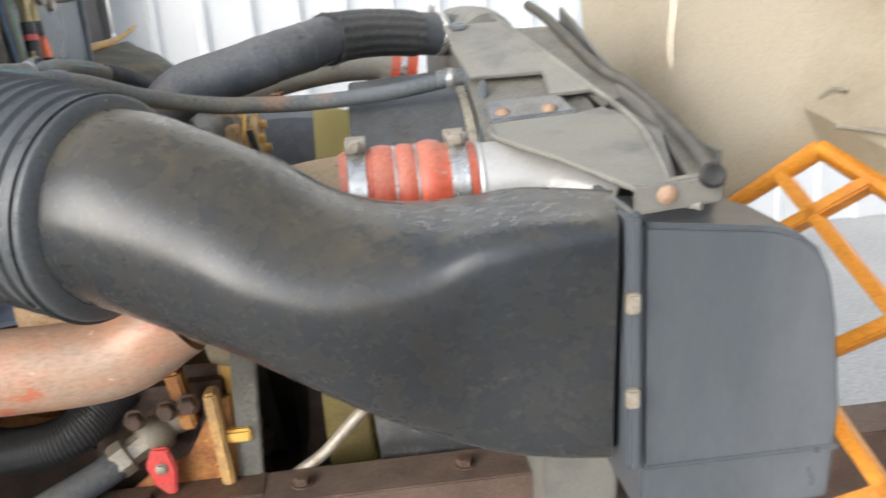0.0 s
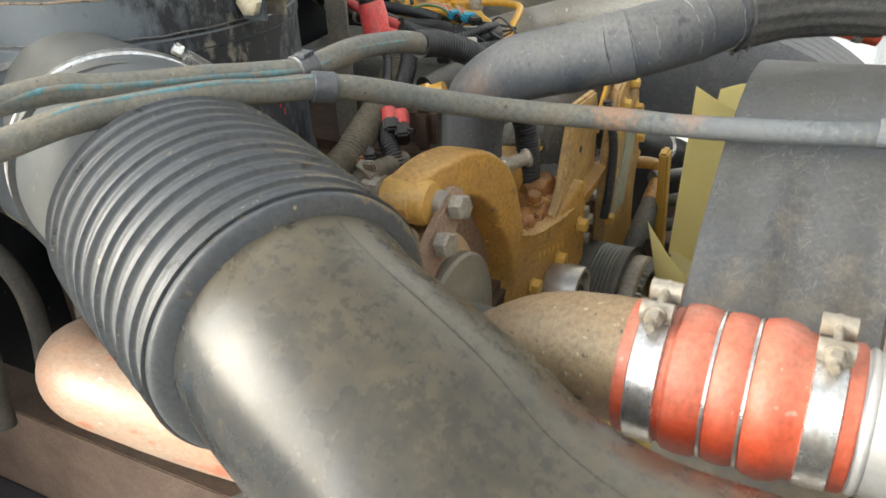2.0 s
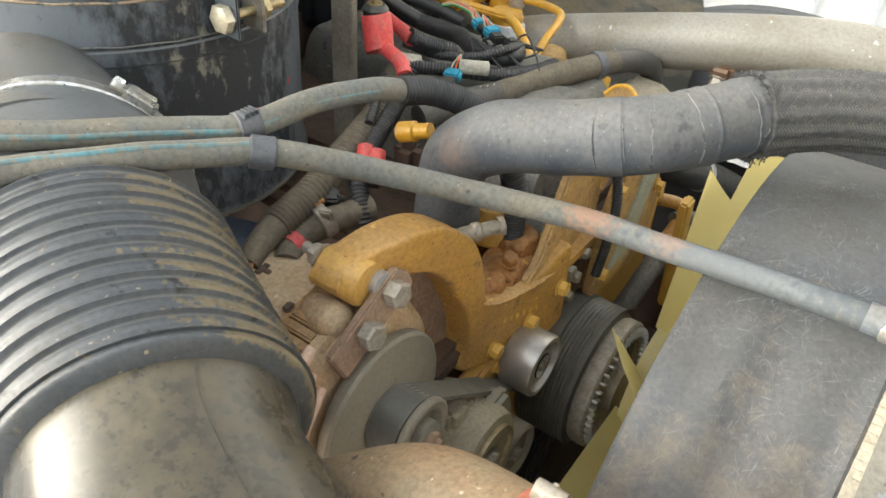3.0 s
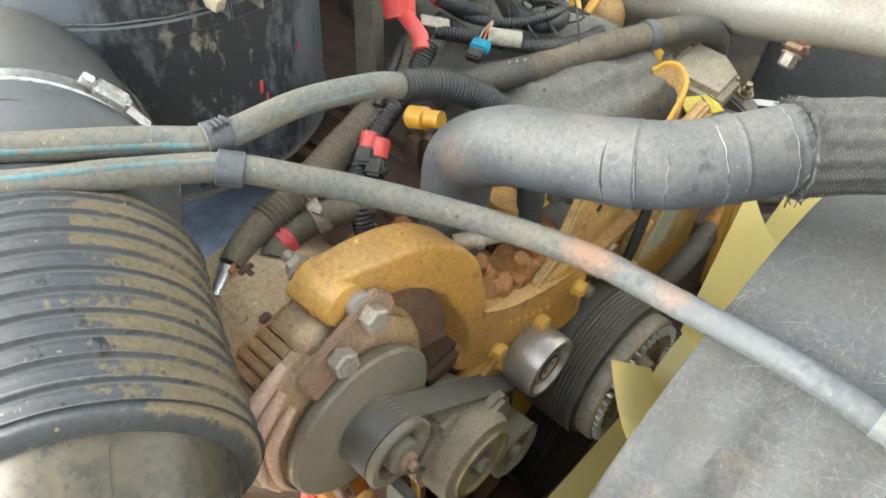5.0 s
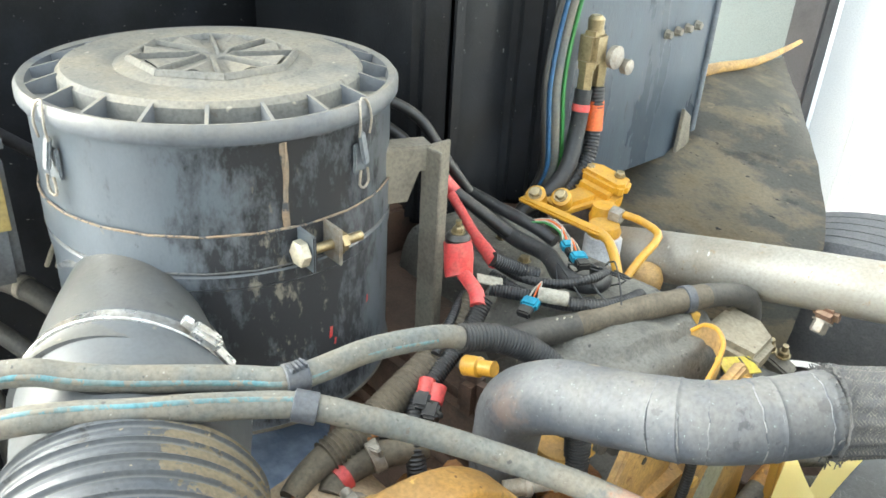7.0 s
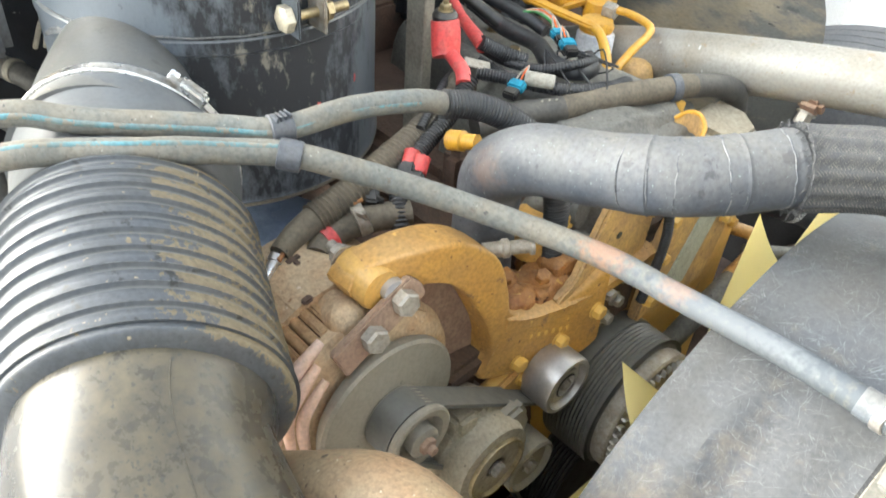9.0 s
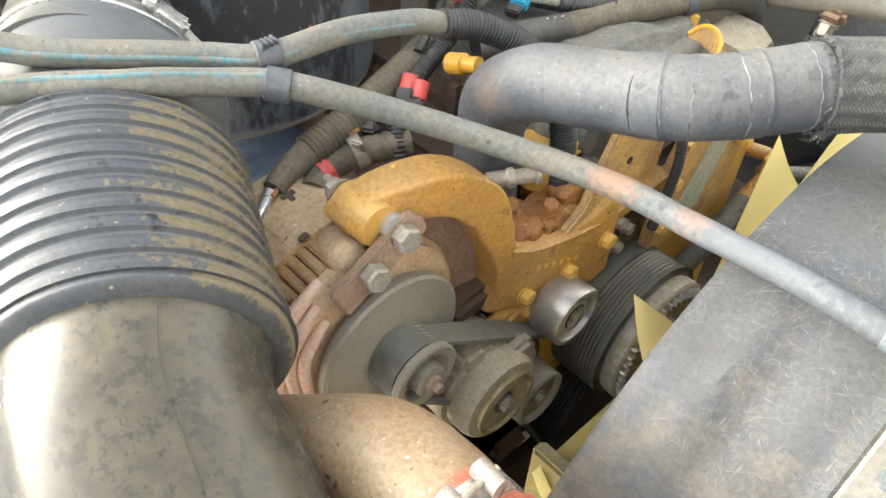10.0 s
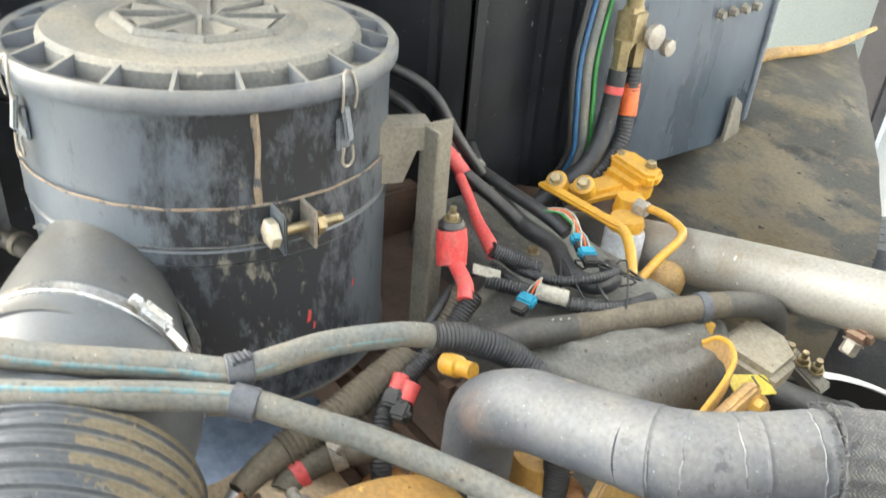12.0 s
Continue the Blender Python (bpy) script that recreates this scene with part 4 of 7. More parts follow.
            dish = 0.036 * math.exp(-((p.x - 0.760) / 0.075) ** 2) * face * face * (3 - 2 * face) * math.exp(-((sa + 0.28) / 0.7) ** 2)
            ring.append(p + s * ((near if ca > 0 else far) * g * ca - dish) + u * (hh if sa > 0 else low) * g * sa)
        rings.append(ring)
    part("elbow", loft(bmesh.new(), rings), "rubber_duct", t, "smooth black rubber elbow with brown dust on top")
    line = [rings[k][29] + (rings[k][29] - pts[k]).normalized() * 0.0002 for k in range(6, n_p * 3 // 5, 4)]
    part("seam", tube(line, 0.00045, 6), "rubber_duct", t, "thin mould seam")


intake_duct()


def duct_clamp():
    t = thing("hose_clamp", "bright steel worm drive hose clamp round the duct cuff", "hose clamp")
    o, d = Vector((0.128, -0.180, 1.262)), Vector((0.751, -0.661, 0.0)).normalized()
    part("strap", band(o, d, 0.1115, 0.014, 0.0012, 64), "steel", t)
    side = d.cross(Z).normalized()
    if side.y < 0:
        side = -side
    up = Z
    a = radians(40)
    r = up * math.cos(a) + side * math.sin(a)
    tang = (side * math.cos(a) - up * math.sin(a)).normalized()
    part("screw_housing", box((0.034, 0.017, 0.013), axes(o + r * 0.1175, tang, d, tang.cross(d)), 0.004), "steel", t)
    part("screw", hexbolt(o + r * 0.119 - tang * 0.016, -tang, 0.010, 0.010, washer=False), "steel", t)
    part("strap_end", box((0.03, 0.013, 0.0015), axes(o + (up * math.cos(a + 0.22) + side * math.sin(a + 0.22)) * 0.1145 , (side * math.cos(a + 0.22) - up * math.sin(a + 0.22)).normalized(), d, r), 0.0005), "steel", t)


duct_clamp()


def snorkel():
    t = thing("intake_snorkel", "black rubber snorkel box with rounded corner and bolted flange", "air intake")
    outl = [(0.872, 0.93), (1.052, 0.93), (1.056, 1.02), (1.046, 1.11), (1.038, 1.15), (1.026, 1.175), (1.008, 1.19), (0.985, 1.198), (0.872, 1.212)]
    part("box_body", slab(outl, 0.105, axes(Vector((0, -0.385, 0)), X, Z, -Y), 0.005), "snorkel", t)
    part("seam_strip", box((0.18, 0.006, 0.006), pose(0.965, -0.491, 0.985), 0.002), "snorkel", t)
    part("flange", slab([(-0.056, -0.012), (0.058, -0.012), (0.058, 0.222), (-0.056, 0.222)], 0.014, axes(Vector((0.858, -0.44, 1.0)), -Y, Z, X), 0.004), "snorkel", t)
    for z in (1.148, 1.062):
        part("clip", box((0.012, 0.008, 0.018), pose(0.862, -0.5, z), 0.002), "dull_steel", t, "dull steel clip")


snorkel()


# ---- charge air ----
def charge_air():
    p = thing("charge_air_pipe", "rust-stained alloy charge air pipe that passes under the duct", "pipe")
    way = [(0.67, -0.202, 1.190), (0.61, -0.197, 1.187), (0.555, -0.200, 1.175), (0.495, -0.224, 1.136), (0.43, -0.238, 1.080), (0.36, -0.247, 1.044), (0.26, -0.260, 1.043), (0.15, -0.268, 1.049), (0.075, -0.262, 1.046), (0.035, -0.22, 1.03), (0.025, -0.1, 0.98)]
    part("bend", tube(way[:5], 0.047, 40), "cac", p, "tan alloy bend speckled with rust")
    part("lower_run", tube(way[4:], 0.047, 40), "salmon", p, "orange-stained lower pipe")
    h = thing("charge_air_hose", "red silicone charge air hose with two steel T-bolt clamps", "hose")
    c = Vector((0, -0.203, 1.190))
    prof = [(0.0485, 0.625), (0.0495, 0.627), (0.0495, 0.658), (0.053, 0.661), (0.0545, 0.672), (0.053, 0.682), (0.050, 0.686), (0.053, 0.690), (0.054, 0.698), (0.053, 0.706), (0.050, 0.710), (0.054, 0.714), (0.0565, 0.724), (0.0545, 0.735), (0.0505, 0.741), (0.0505, 0.774), (0.049, 0.776)]
    part("sleeve", lathe(prof, c, X, 48), "red", h)
    for x in (0.686, 0.710):
        part("ring", lathe([(0.0505, x - 0.002), (0.0525, x - 0.001), (0.0525, x + 0.001), (0.0505, x + 0.002)], c, X, 48, caps=False), "steel", h, "thin steel ring")
    for x in (0.644, 0.756):
        k = part("t_bolt_clamp", band(c + X * x, X, 0.0505, 0.021, 0.0014, 48), "steel", h, "steel T-bolt clamp with dusty lugs")
        top = c + X * x + Vector((0, 0.004, 0.058))
        for y in (-0.014, 0.016):
            lug = tube([top + Vector((-0.011, y, -0.002)), top + Vector((0.011, y, -0.002))], 0.0075, 16, smooth_path=False)
            box((0.022, 0.004, 0.02), Matrix.Translation(top + Vector((0, y * 1.1, -0.012))), 0.001, lug)
            part("lug", lug, "dull_steel", k)
        part("t_bolt", hexbolt(top + Vector((0, -0.021, 0)), -Y, 0.011, 0.011, shank=0.006), "dull_steel", k)
        part("t_bolt_rod", lathe([(0.003, 0), (0.003, 0.04)], top + Vector((0, -0.016, 0)), Y, 10), "dull_steel", k)
    a = thing("charge_air_tube", "pale alloy charge air tube of the cooler", "pipe")
    part("bead", lathe([(0.0478, -0.003), (0.0492, -0.001), (0.0492, 0.001), (0.0478, 0.003)], Vector((0.781, -0.2035, 1.190)), X, 40, caps=False), "alloy", a)
    part("tube_run", tube([(0.768, -0.203, 1.190), (0.83, -0.206, 1.189), (0.88, -0.215, 1.18), (0.93, -0.235, 1.165)], lambda u, _: 0.0475 + 0.012 * max(0, u - 0.5), 40), "alloy", a)


charge_air()


# ---- hoses ----
def heater_hoses():
    low, up = HOSE_LOW, HOSE_UP
    for way, lab in ((low, "long dusty heater hose with teal stripe and orange smear"), (up, "dusty heater hose with a teal stripe")):
        t = thing("heater_hose", lab, "hose", "heater hoses")
        part("hose", tube(way, 0.0118, 24, 0.006, wob=0.0006), "heater_hose", t)
        off = Vector((0.0078, -0.0049, 0.0028)) if way is up else Vector((0.004, -0.001, 0.0085))
        line = [Vector(p) + off for p in way[1:-1]][: (7 if way is low else 9)]
        part("stripe", tube(line, 0.0032, 10), "stripe", t, "worn teal stripe")
        if way is low:
            part("end_clamp", band(Vector((0.784, 0.088, 1.284)), Vector((1, -0.15, 0.1)).normalized(), 0.0125, 0.01, 0.001, 24), "steel", t, "bright steel end clamp")
    s = thing("corrugated_sleeve", "black corrugated sleeve over the end of the heater hose", "cable sleeve")
    part("sleeve", ribbed([(0.303, 0.088, 1.327), (0.315, 0.125, 1.318), (0.335, 0.165, 1.295), (0.36, 0.19, 1.262), (0.385, 0.2, 1.2), (0.39, 0.2, 1.12)], 0.0155, 0.0042, 0.0016, 20), "loom", s)
    c = thing("hose_clip", "grey plastic clip that ties the two heater hoses together", "clip")
    for o, n, name in (((0.276, -0.090, 1.346), (0.25, 1, -0.03), "upper_loop"), ((0.302, -0.098, 1.334), (0.65, 0.75, -0.2), "lower_loop")):
        part(name, band(Vector(o), Vector(n).normalized(), 0.0125, 0.022, 0.002, 24), "clip", c)
    for k in range(4):
        part("tooth", box((0.012, 0.0024, 0.005), pose(0.279, -0.097 + 0.0045 * k, 1.3605), 0.0005), "clip", c)


heater_hoses()


def radiator_hose():
    t = thing("radiator_hose", "grey bloomed rubber radiator hose wrapped in tape with a braided sleeve", "hose")
    way = [(0.345, 0.126, 1.08), (0.345, 0.125, 1.15), (0.348, 0.122, 1.215), (0.362, 0.117, 1.264), (0.405, 0.123, 1.298), (0.465, 0.138, 1.313), (0.52, 0.153, 1.328), (0.557, 0.180, 1.336), (0.607, 0.241, 1.347), (0.66, 0.295, 1.350), (0.72, 0.343, 1.346), (0.80, 0.395, 1.336)]
    wraps = ((0.60, 0.705, 0.0005), (0.705, 0.74, 0.0009), (0.74, 0.785, 0.0004), (0.785, 0.865, 0.0007), (0.865, 0.893, 0.0010), (0.893, 0.99, 0.0003))

    def wrapped(u, _):
        r = 0.0361
        for a, b, h in wraps:
            if a <= u < b:
                r += h + 0.0009 * max(0.0, 1 - abs(u - b) / 0.006)
        return r

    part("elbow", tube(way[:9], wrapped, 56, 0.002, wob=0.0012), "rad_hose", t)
    line = spline(way[:9], 0.002)
    turn = frames_along(line)
    for q, lean in ((0.705, 0.08), (0.740, -0.06), (0.785, 0.05), (0.865, -0.04), (0.893, 0.06), (0.975, 0.0)):
        i = int(q * (len(line) - 1))
        tt, s, u = turn[i]
        loop = []
        for k in range(49):
            a = 2 * math.pi * k / 48
            loop.append(line[i] + (0.0366 + 0.0004 * noise.noise(Vector((q * 90, math.cos(a) * 3, math.sin(a) * 3)))) * (math.cos(a) * s + math.sin(a) * u) + tt * (0.036 * lean * math.cos(a + q * 9) + 0.0022 * noise.noise(Vector((q * 50, math.cos(a) * 4, math.sin(a) * 4)))))
        part("tape_edge", tube(loop, 0.0008, 6, smooth_path=False), "tape_edge", t, "lifted pale tape edge")
    sl = spline(way[8:11] + [(0.755, 0.366, 1.341)], 0.0016)
    rings = []
    for i, (p, (tt, s, u)) in enumerate(zip(sl, frames_along(sl))):
        q = i / (len(sl) - 1)
        r = 0.0385 + 0.003 * math.exp(-q * 14)
        rings.append([p + (r + 0.0009 * math.cos(15 * a + 2.2 * q) + 0.0008 * math.cos(420 * q + 45 * abs(((15 * a + 2.2 * q) / math.pi) % 2 - 1)) + 0.0007 * noise.noise(p * 60 + s * math.cos(a) * 2)) * (math.cos(a) * s + math.sin(a) * u) for a in [2 * math.pi * k / 156 for k in range(156)]])
    part("braided_sleeve", loft(bmesh.new(), rings), "braid", t, "black braided sleeve with frayed ends")
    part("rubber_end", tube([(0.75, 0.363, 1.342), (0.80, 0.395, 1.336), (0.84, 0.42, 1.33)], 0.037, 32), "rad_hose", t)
    random.seed(5)
    bm = bmesh.new()
    base, ax = Vector(way[8]), (Vector(way[9]) - Vector(way[7])).normalized()
    for k in range(200):
        a = random.uniform(0, 2 * math.pi)
        s = ax.cross(Z).normalized()
        r = s * math.cos(a) + s.cross(ax) * math.sin(a)
        clump = 0.35 + 1.3 * max(0.0, noise.noise(r * 3.1)) + (0.8 if r.z < -0.5 or r.y > 0.6 else 0.0)
        p = base + r * 0.0385 + ax * random.uniform(-0.004, 0.012)
        tube([p, p + r * random.uniform(0.001, 0.005) * clump - ax * 0.004, p + r * random.uniform(0, 0.008) * clump + Z * random.uniform(-0.004, 0.004) - ax * random.uniform(0.002, 0.009)], 0.0005, 4, 0.01, bm=bm)
    part("frayed_threads", bm, "braid", t)
    part("hose_clamp", band(Vector((0.795, 0.392, 1.337)), Vector((0.8, 0.5, -0.1)).normalized(), 0.038, 0.013, 0.0012, 40), "steel", t, "bright steel clamp")
    part("clamp_screw", box((0.012, 0.02, 0.014), pose(0.79, 0.39, 1.381), 0.003), "steel", t)


radiator_hose()


# ---- alternator ----
def alternator():
    t = thing("alternator", "dusty cast alternator with a grey fan disc and grooved pulley", "alternator")
    c = Vector((0, -0.070, 1.072))
    part("rear_housing", lathe([(0.04, 0.215), (0.092, 0.222), (0.106, 0.235), (0.110, 0.252), (0.110, 0.312), (0.106, 0.316)], c, X, 56), "alternator", t)
    part("stator", lathe([(0.094, 0.312), (0.094, 0.368)], c, X, 48), "rust_dark", t, "brown stator ring with ribs")
    bars = {}
    for k in range(54):
        a = 2 * math.pi * k / 54
        r = Vector((0, math.cos(a), math.sin(a)))
        m = axes(c + X * 0.341 + r * 0.1015, X, X.cross(r), r)
        if not bars:
            first = part("fin", box((0.056, 0.0107, 0.016), Matrix.Identity(4), 0.0025), "fin", t)
            bars["mesh"] = first.data
            ob = first
        else:
            ob = new("fin", bars["mesh"])
            ob.parent = t
        ob.matrix_basis = m
    # Curved cover over the rear half, with a notched edge
    for a0, a1, r, x0, x1, name in ((40, 116, 0.116, 0.230, 0.330, "top_cover"), (116, 165, 0.1145, 0.226, 0.326, "side_cover")):
        rings = []
        for k in range(15):
            a = radians(a0 + (a1 - a0) * k / 14)
            d = Vector((0, math.cos(a), math.sin(a)))
            w = 0.0022 * (1 if k % 5 < 3 else -1)
            rings.append([c + X * (x0 + w) + d * (r - 0.010), c + X * (x0 + w) + d * r, c + X * (x1 + w * 0.6) + d * r, c + X * (x1 + w * 0.6) + d * (r - 0.010)])
        part(name, loft(bmesh.new(), rings), "alternator", t)
    for a, x in ((72, 0.331), (108, 0.329)):
        d = Vector((0, math.cos(radians(a)), math.sin(radians(a))))
        part("notch_block", box((0.010, 0.012, 0.005), axes(c + X * x + d * 0.117, X, X.cross(d), d), 0.002), "rust_dark", t)
    d = Vector((0, math.cos(radians(97)), math.sin(radians(97))))
    slit = box((0.026, 0.006, 0.003), axes(c + X * 0.270 + d * 0.116, X, X.cross(d), d), 0.001)
    box((0.007, 0.016, 0.003), axes(c + X * 0.272 + d * 0.1162, X, X.cross(d), d), 0.001, slit)
    part("cross_slit", slit, "rust_dark", t, "dark cross-shaped slit")
    part("front_housing", lathe([(0.100, 0.364), (0.108, 0.367), (0.109, 0.378), (0.103, 0.382), (0.104, 0.389), (0.096, 0.394), (0.06, 0.399)], c, X, 56), "alternator", t)
    for x, r, a0, a1, thick in ((0.372, 0.108, 118, 212, 0.0085), (0.3845, 0.103, 128, 216, 0.0075), (0.3955, 0.094, 132, 220, 0.0065)):
        arc = [c + X * (x + 0.0015 * math.sin(k * 0.9)) + Vector((0, math.cos(a), math.sin(a))) * (r + 0.002 * math.sin(k * 0.55)) for k, a in enumerate(radians(a0 + (a1 - a0) * q / 14) for q in range(15))]
        part("housing_ridge", tube(arc, lambda u, _: thick * (0.45 + 0.55 * math.sin(math.pi * min(1.0, 0.12 + u))), 14), "pink_casting", t, "pinkish worn casting ridge")
    part("fan_disc", lathe([(0.02, 0.404), (0.084, 0.404), (0.087, 0.408), (0.087, 0.416), (0.084, 0.419), (0.05, 0.4195), (0.046, 0.422)], c, X, 72), "disc", t, "large grey dusty disc")
    prof = [(0.034, 0.419)]
    for k in range(6):
        prof += [(0.036, 0.424 + 0.0055 * k), (0.034, 0.4266 + 0.0055 * k)]
    prof += [(0.0365, 0.4585), (0.039, 0.460), (0.0395, 0.462), (0.0395, 0.466), (0.037, 0.468), (0.029, 0.467), (0.025, 0.456), (0.014, 0.454)]
    part("pulley", lathe(prof, c, X, 56), "disc", t, "grey dusty grooved pulley")
    part("shaft_collar", lathe([(0.018, 0.452), (0.018, 0.472), (0.015, 0.474)], c, X, 28), "disc", t)
    part("shaft_nut", hexbolt(c + X * 0.473, X, 0.017, 0.008, shank=0.006, washer=False), "rust_bar", t)
    part("terminal", lathe([(0.006, 0), (0.006, 0.022), (0.008, 0.022), (0.008, 0.03)], Vector((0.272, -0.120, 1.178)), Vector((-0.35, 0.75, 0.35)).normalized(), 14), "steel", t, "bright terminal post")
    bar = part("mounting_bar", slab([(-0.060, -0.018), (0.050, -0.018), (0.054, -0.003), (0.048, 0.010), (-0.056, 0.011)], 0.012, axes(Vector((0.396, -0.074, 1.192)), Vector((0, 0.87, 0.49)), Vector((-0.35, -0.46, 0.82)).normalized(), Vector((0.94, -0.17, 0.30)).normalized()), 0.002), "rust_bar", t, "rust-brown flat mounting bar")
    for p in ((0.409, -0.052, 1.210), (0.412, -0.091, 1.188)):
        part("bar_bolt", hexbolt(Vector(p), Vector((0.97, -0.12, 0.2)).normalized(), 0.023, 0.015, washer=False), "dull_steel", bar, "dull hex bolt")
    part("sleeve_bolt", lathe([(0.0125, -0.05), (0.013, 0.0)], Vector((0.400, -0.052, 1.212)), Vector((0.97, -0.12, 0.1)).normalized(), 20), "alloy", t)
    part("rear_bolt", hexbolt(Vector((0.340, -0.068, 1.224)), Vector((-1, 0.1, 0)).normalized(), 0.02, 0.014, shank=0.012), "dull_steel", t)
    part("pivot_lug", lathe([(0.016, -0.05), (0.0205, -0.045), (0.0205, -0.008), (0.017, 0.0), (0.009, 0.004), (0.001, 0.005)], Vector((0.378, -0.090, 1.180)), Vector((0.85, -0.2, 0.35)).normalized(), 24), "alternator", t)


alternator()


def engine():
    t = thing("engine", "yellow painted diesel engine with rust and grease on its block", "engine")
    part("block", box((1.0, 0.40, 0.46), pose(-0.10, 0.36, 0.82), 0.02), "rust_dark", t, "dark oily iron block")
    part("cylinder_head", box((0.80, 0.30, 0.10), pose(-0.03, 0.34, 1.09), 0.015), "rust_dark", t, "dark rusty cylinder head")
    cover = part("timing_cover", slab([(0.02, 0.70), (0.62, 0.70), (0.62, 1.02), (0.55, 1.06), (0.30, 1.06), (0.24, 1.05), (0.10, 1.0), (0.03, 0.98), (0.0, 0.9)], 0.025, axes(Vector((0.405, 0, 0)), Y, Z, X), 0.006), "yellow", t, "yellow timing cover")
    for y in (0.05, 0.13, 0.22, 0.32, 0.42, 0.52, 0.6):
        part("cover_bolt", hexbolt(Vector((0.43, y, 0.97 + 0.05 * min(1, y / 0.3))), X, 0.014, 0.009), "yellow", cover)
    # Added dark filler where bright ground would show past the block
    part("filler_front", box((0.22, 0.20, 0.36), pose(0.32, 0.09, 0.73), 0.02), "rust_dark", t, "dark box added to hide the ground below the alternator")
    # Upright plates in front of the head
    pa = part("front_plate", slab([(0.165, 1.04), (0.285, 1.04), (0.335, 1.10), (0.34, 1.18), (0.33, 1.215), (0.245, 1.222), (0.232, 1.20), (0.195, 1.12), (0.165, 1.10)], 0.012, axes(Vector((0.425, 0, 0)), Y, Z, X), 0.003), "dusty_yellow", t, "dusty yellow upright plate with slots")
    for y, z in ((0.285, 1.20), (0.265, 1.155), (0.30, 1.235)):
        part("slot", lathe([(0.005, 0), (0.005, 0.0008)], Vector((0.4372, y, z)), X, 12), "black", pa)
    rings = []
    for p in spline([(0.4205, 0.093, 1.108), (0.4285, 0.125, 1.0985), (0.4365, 0.165, 1.0955), (0.442, 0.215, 1.093), (0.444, 0.285, 1.094), (0.446, 0.345, 1.102)], 0.008):
        rough_edge = 0.0022 * noise.noise(p * 130)
        rings.append([p + Vector((0.004, 0, -0.016)), p + Vector((0.006, 0, rough_edge)), p + Vector((-0.010, 0, 0.004 + rough_edge)), p + Vector((-0.040, 0, 0.002)), p + Vector((-0.042, 0, -0.014))])
    part("flange", loft(bmesh.new(), rings), "yellow", t, "bright yellow flange with chipped paint")
    pb = part("side_plate", slab([(0.33, 0.98), (0.50, 0.98), (0.52, 1.06), (0.49, 1.17), (0.44, 1.22), (0.38, 1.20), (0.345, 1.12)], 0.016, axes(Vector((0.44, 0, 0)), Y, Z, X), 0.004), "dusty_yellow", t)
    part("data_plate", slab([(0.365, 1.01), (0.43, 1.01), (0.485, 1.13), (0.43, 1.135)], 0.0022, axes(Vector((0.4565, 0, 0)), Y, Z, X), 0.0), "plate_green", t, "worn grey-green data plate")
    for y, z in ((0.345, 1.02), (0.40, 1.175), (0.50, 1.09), (0.475, 1.145), (0.44, 1.195), (0.35, 1.09), (0.35, 1.15)):
        part("plate_bolt", hexbolt(Vector((0.456, y, z)), X, 0.015, 0.011), "yellow", t)
    part("lower_plate", slab([(0.25, 1.0), (0.33, 1.0), (0.335, 1.09), (0.29, 1.08), (0.25, 1.05)], 0.01, axes(Vector((0.43, 0, 0)), Y, Z, X), 0.003), "rust_dark", t)
    for y, z in ((0.262, 1.068), (0.285, 1.045), (0.30, 1.075), (0.27, 1.022)):
        part("plate_bolt", hexbolt(Vector((0.441, y, z)), X, 0.015, 0.012), "dull_steel", t)
    # Clutter between the hose and the arm
    part("thermostat_housing", lathe([(0.03, 0), (0.034, 0.02), (0.03, 0.05), (0.022, 0.055)], Vector((0.36, 0.205, 1.115)), Z, 28), "yellow", t)
    part("housing_bolt", hexbolt(Vector((0.389, 0.211, 1.170)), Z, 0.02, 0.014), "yellow", t)
    part("black_elbow", tube([(0.33, 0.22, 1.12), (0.35, 0.225, 1.17), (0.40, 0.235, 1.18)], 0.02, 18), "cover", t)
    for k, (p, q) in enumerate((((0.345, 0.12, 1.075), (0.05, 0.055, 0.05)), ((0.395, 0.135, 1.085), (0.032, 0.036, 0.036)), ((0.40, 0.175, 1.085), (0.034, 0.036, 0.04)), ((0.30, 0.06, 1.10), (0.045, 0.03, 0.055)), ((0.375, 0.215, 1.10), (0.04, 0.035, 0.035)), ((0.33, 0.03, 1.12), (0.03, 0.03, 0.03)), ((0.40, 0.205, 1.115), (0.022, 0.03, 0.022)))):
        bm = bmesh.new()
        bmesh.ops.create_icosphere(bm, subdivisions=4, radius=1.0)
        for v in bm.verts:
            d = v.co.normalized()
            box_like = 1 / max(abs(d.x), abs(d.y), abs(d.z)) ** 0.55
            r = box_like * (0.86 + 0.14 * noise.noise(d * 2.3 + Vector((k * 3.7, 0, 0))) + 0.07 * abs(noise.noise(d * 7 + Vector((0, k, 0)))))
            v.co = Vector(p) + Vector((d.x * q[0], d.y * q[1], d.z * q[2])) * r
        part("casting", bm, "rusty", t, "crusted rusty casting")
    part("ledge", box((0.16, 0.16, 0.03), pose(0.33, 0.10, 1.035, 5, 0, 0), 0.008), "rust_dark", t)
    for p, s in (((0.385, 0.125, 1.125), 0.02), ((0.41, 0.165, 1.12), 0.017), ((0.35, 0.155, 1.125), 0.018), ((0.31, 0.085, 1.155), 0.018), ((0.335, 0.05, 1.15), 0.014)):
        part("head_bolt", hexbolt(Vector(p), Vector((0.2, -0.2, 1)).normalized(), s, 0.012), "rusty", t)
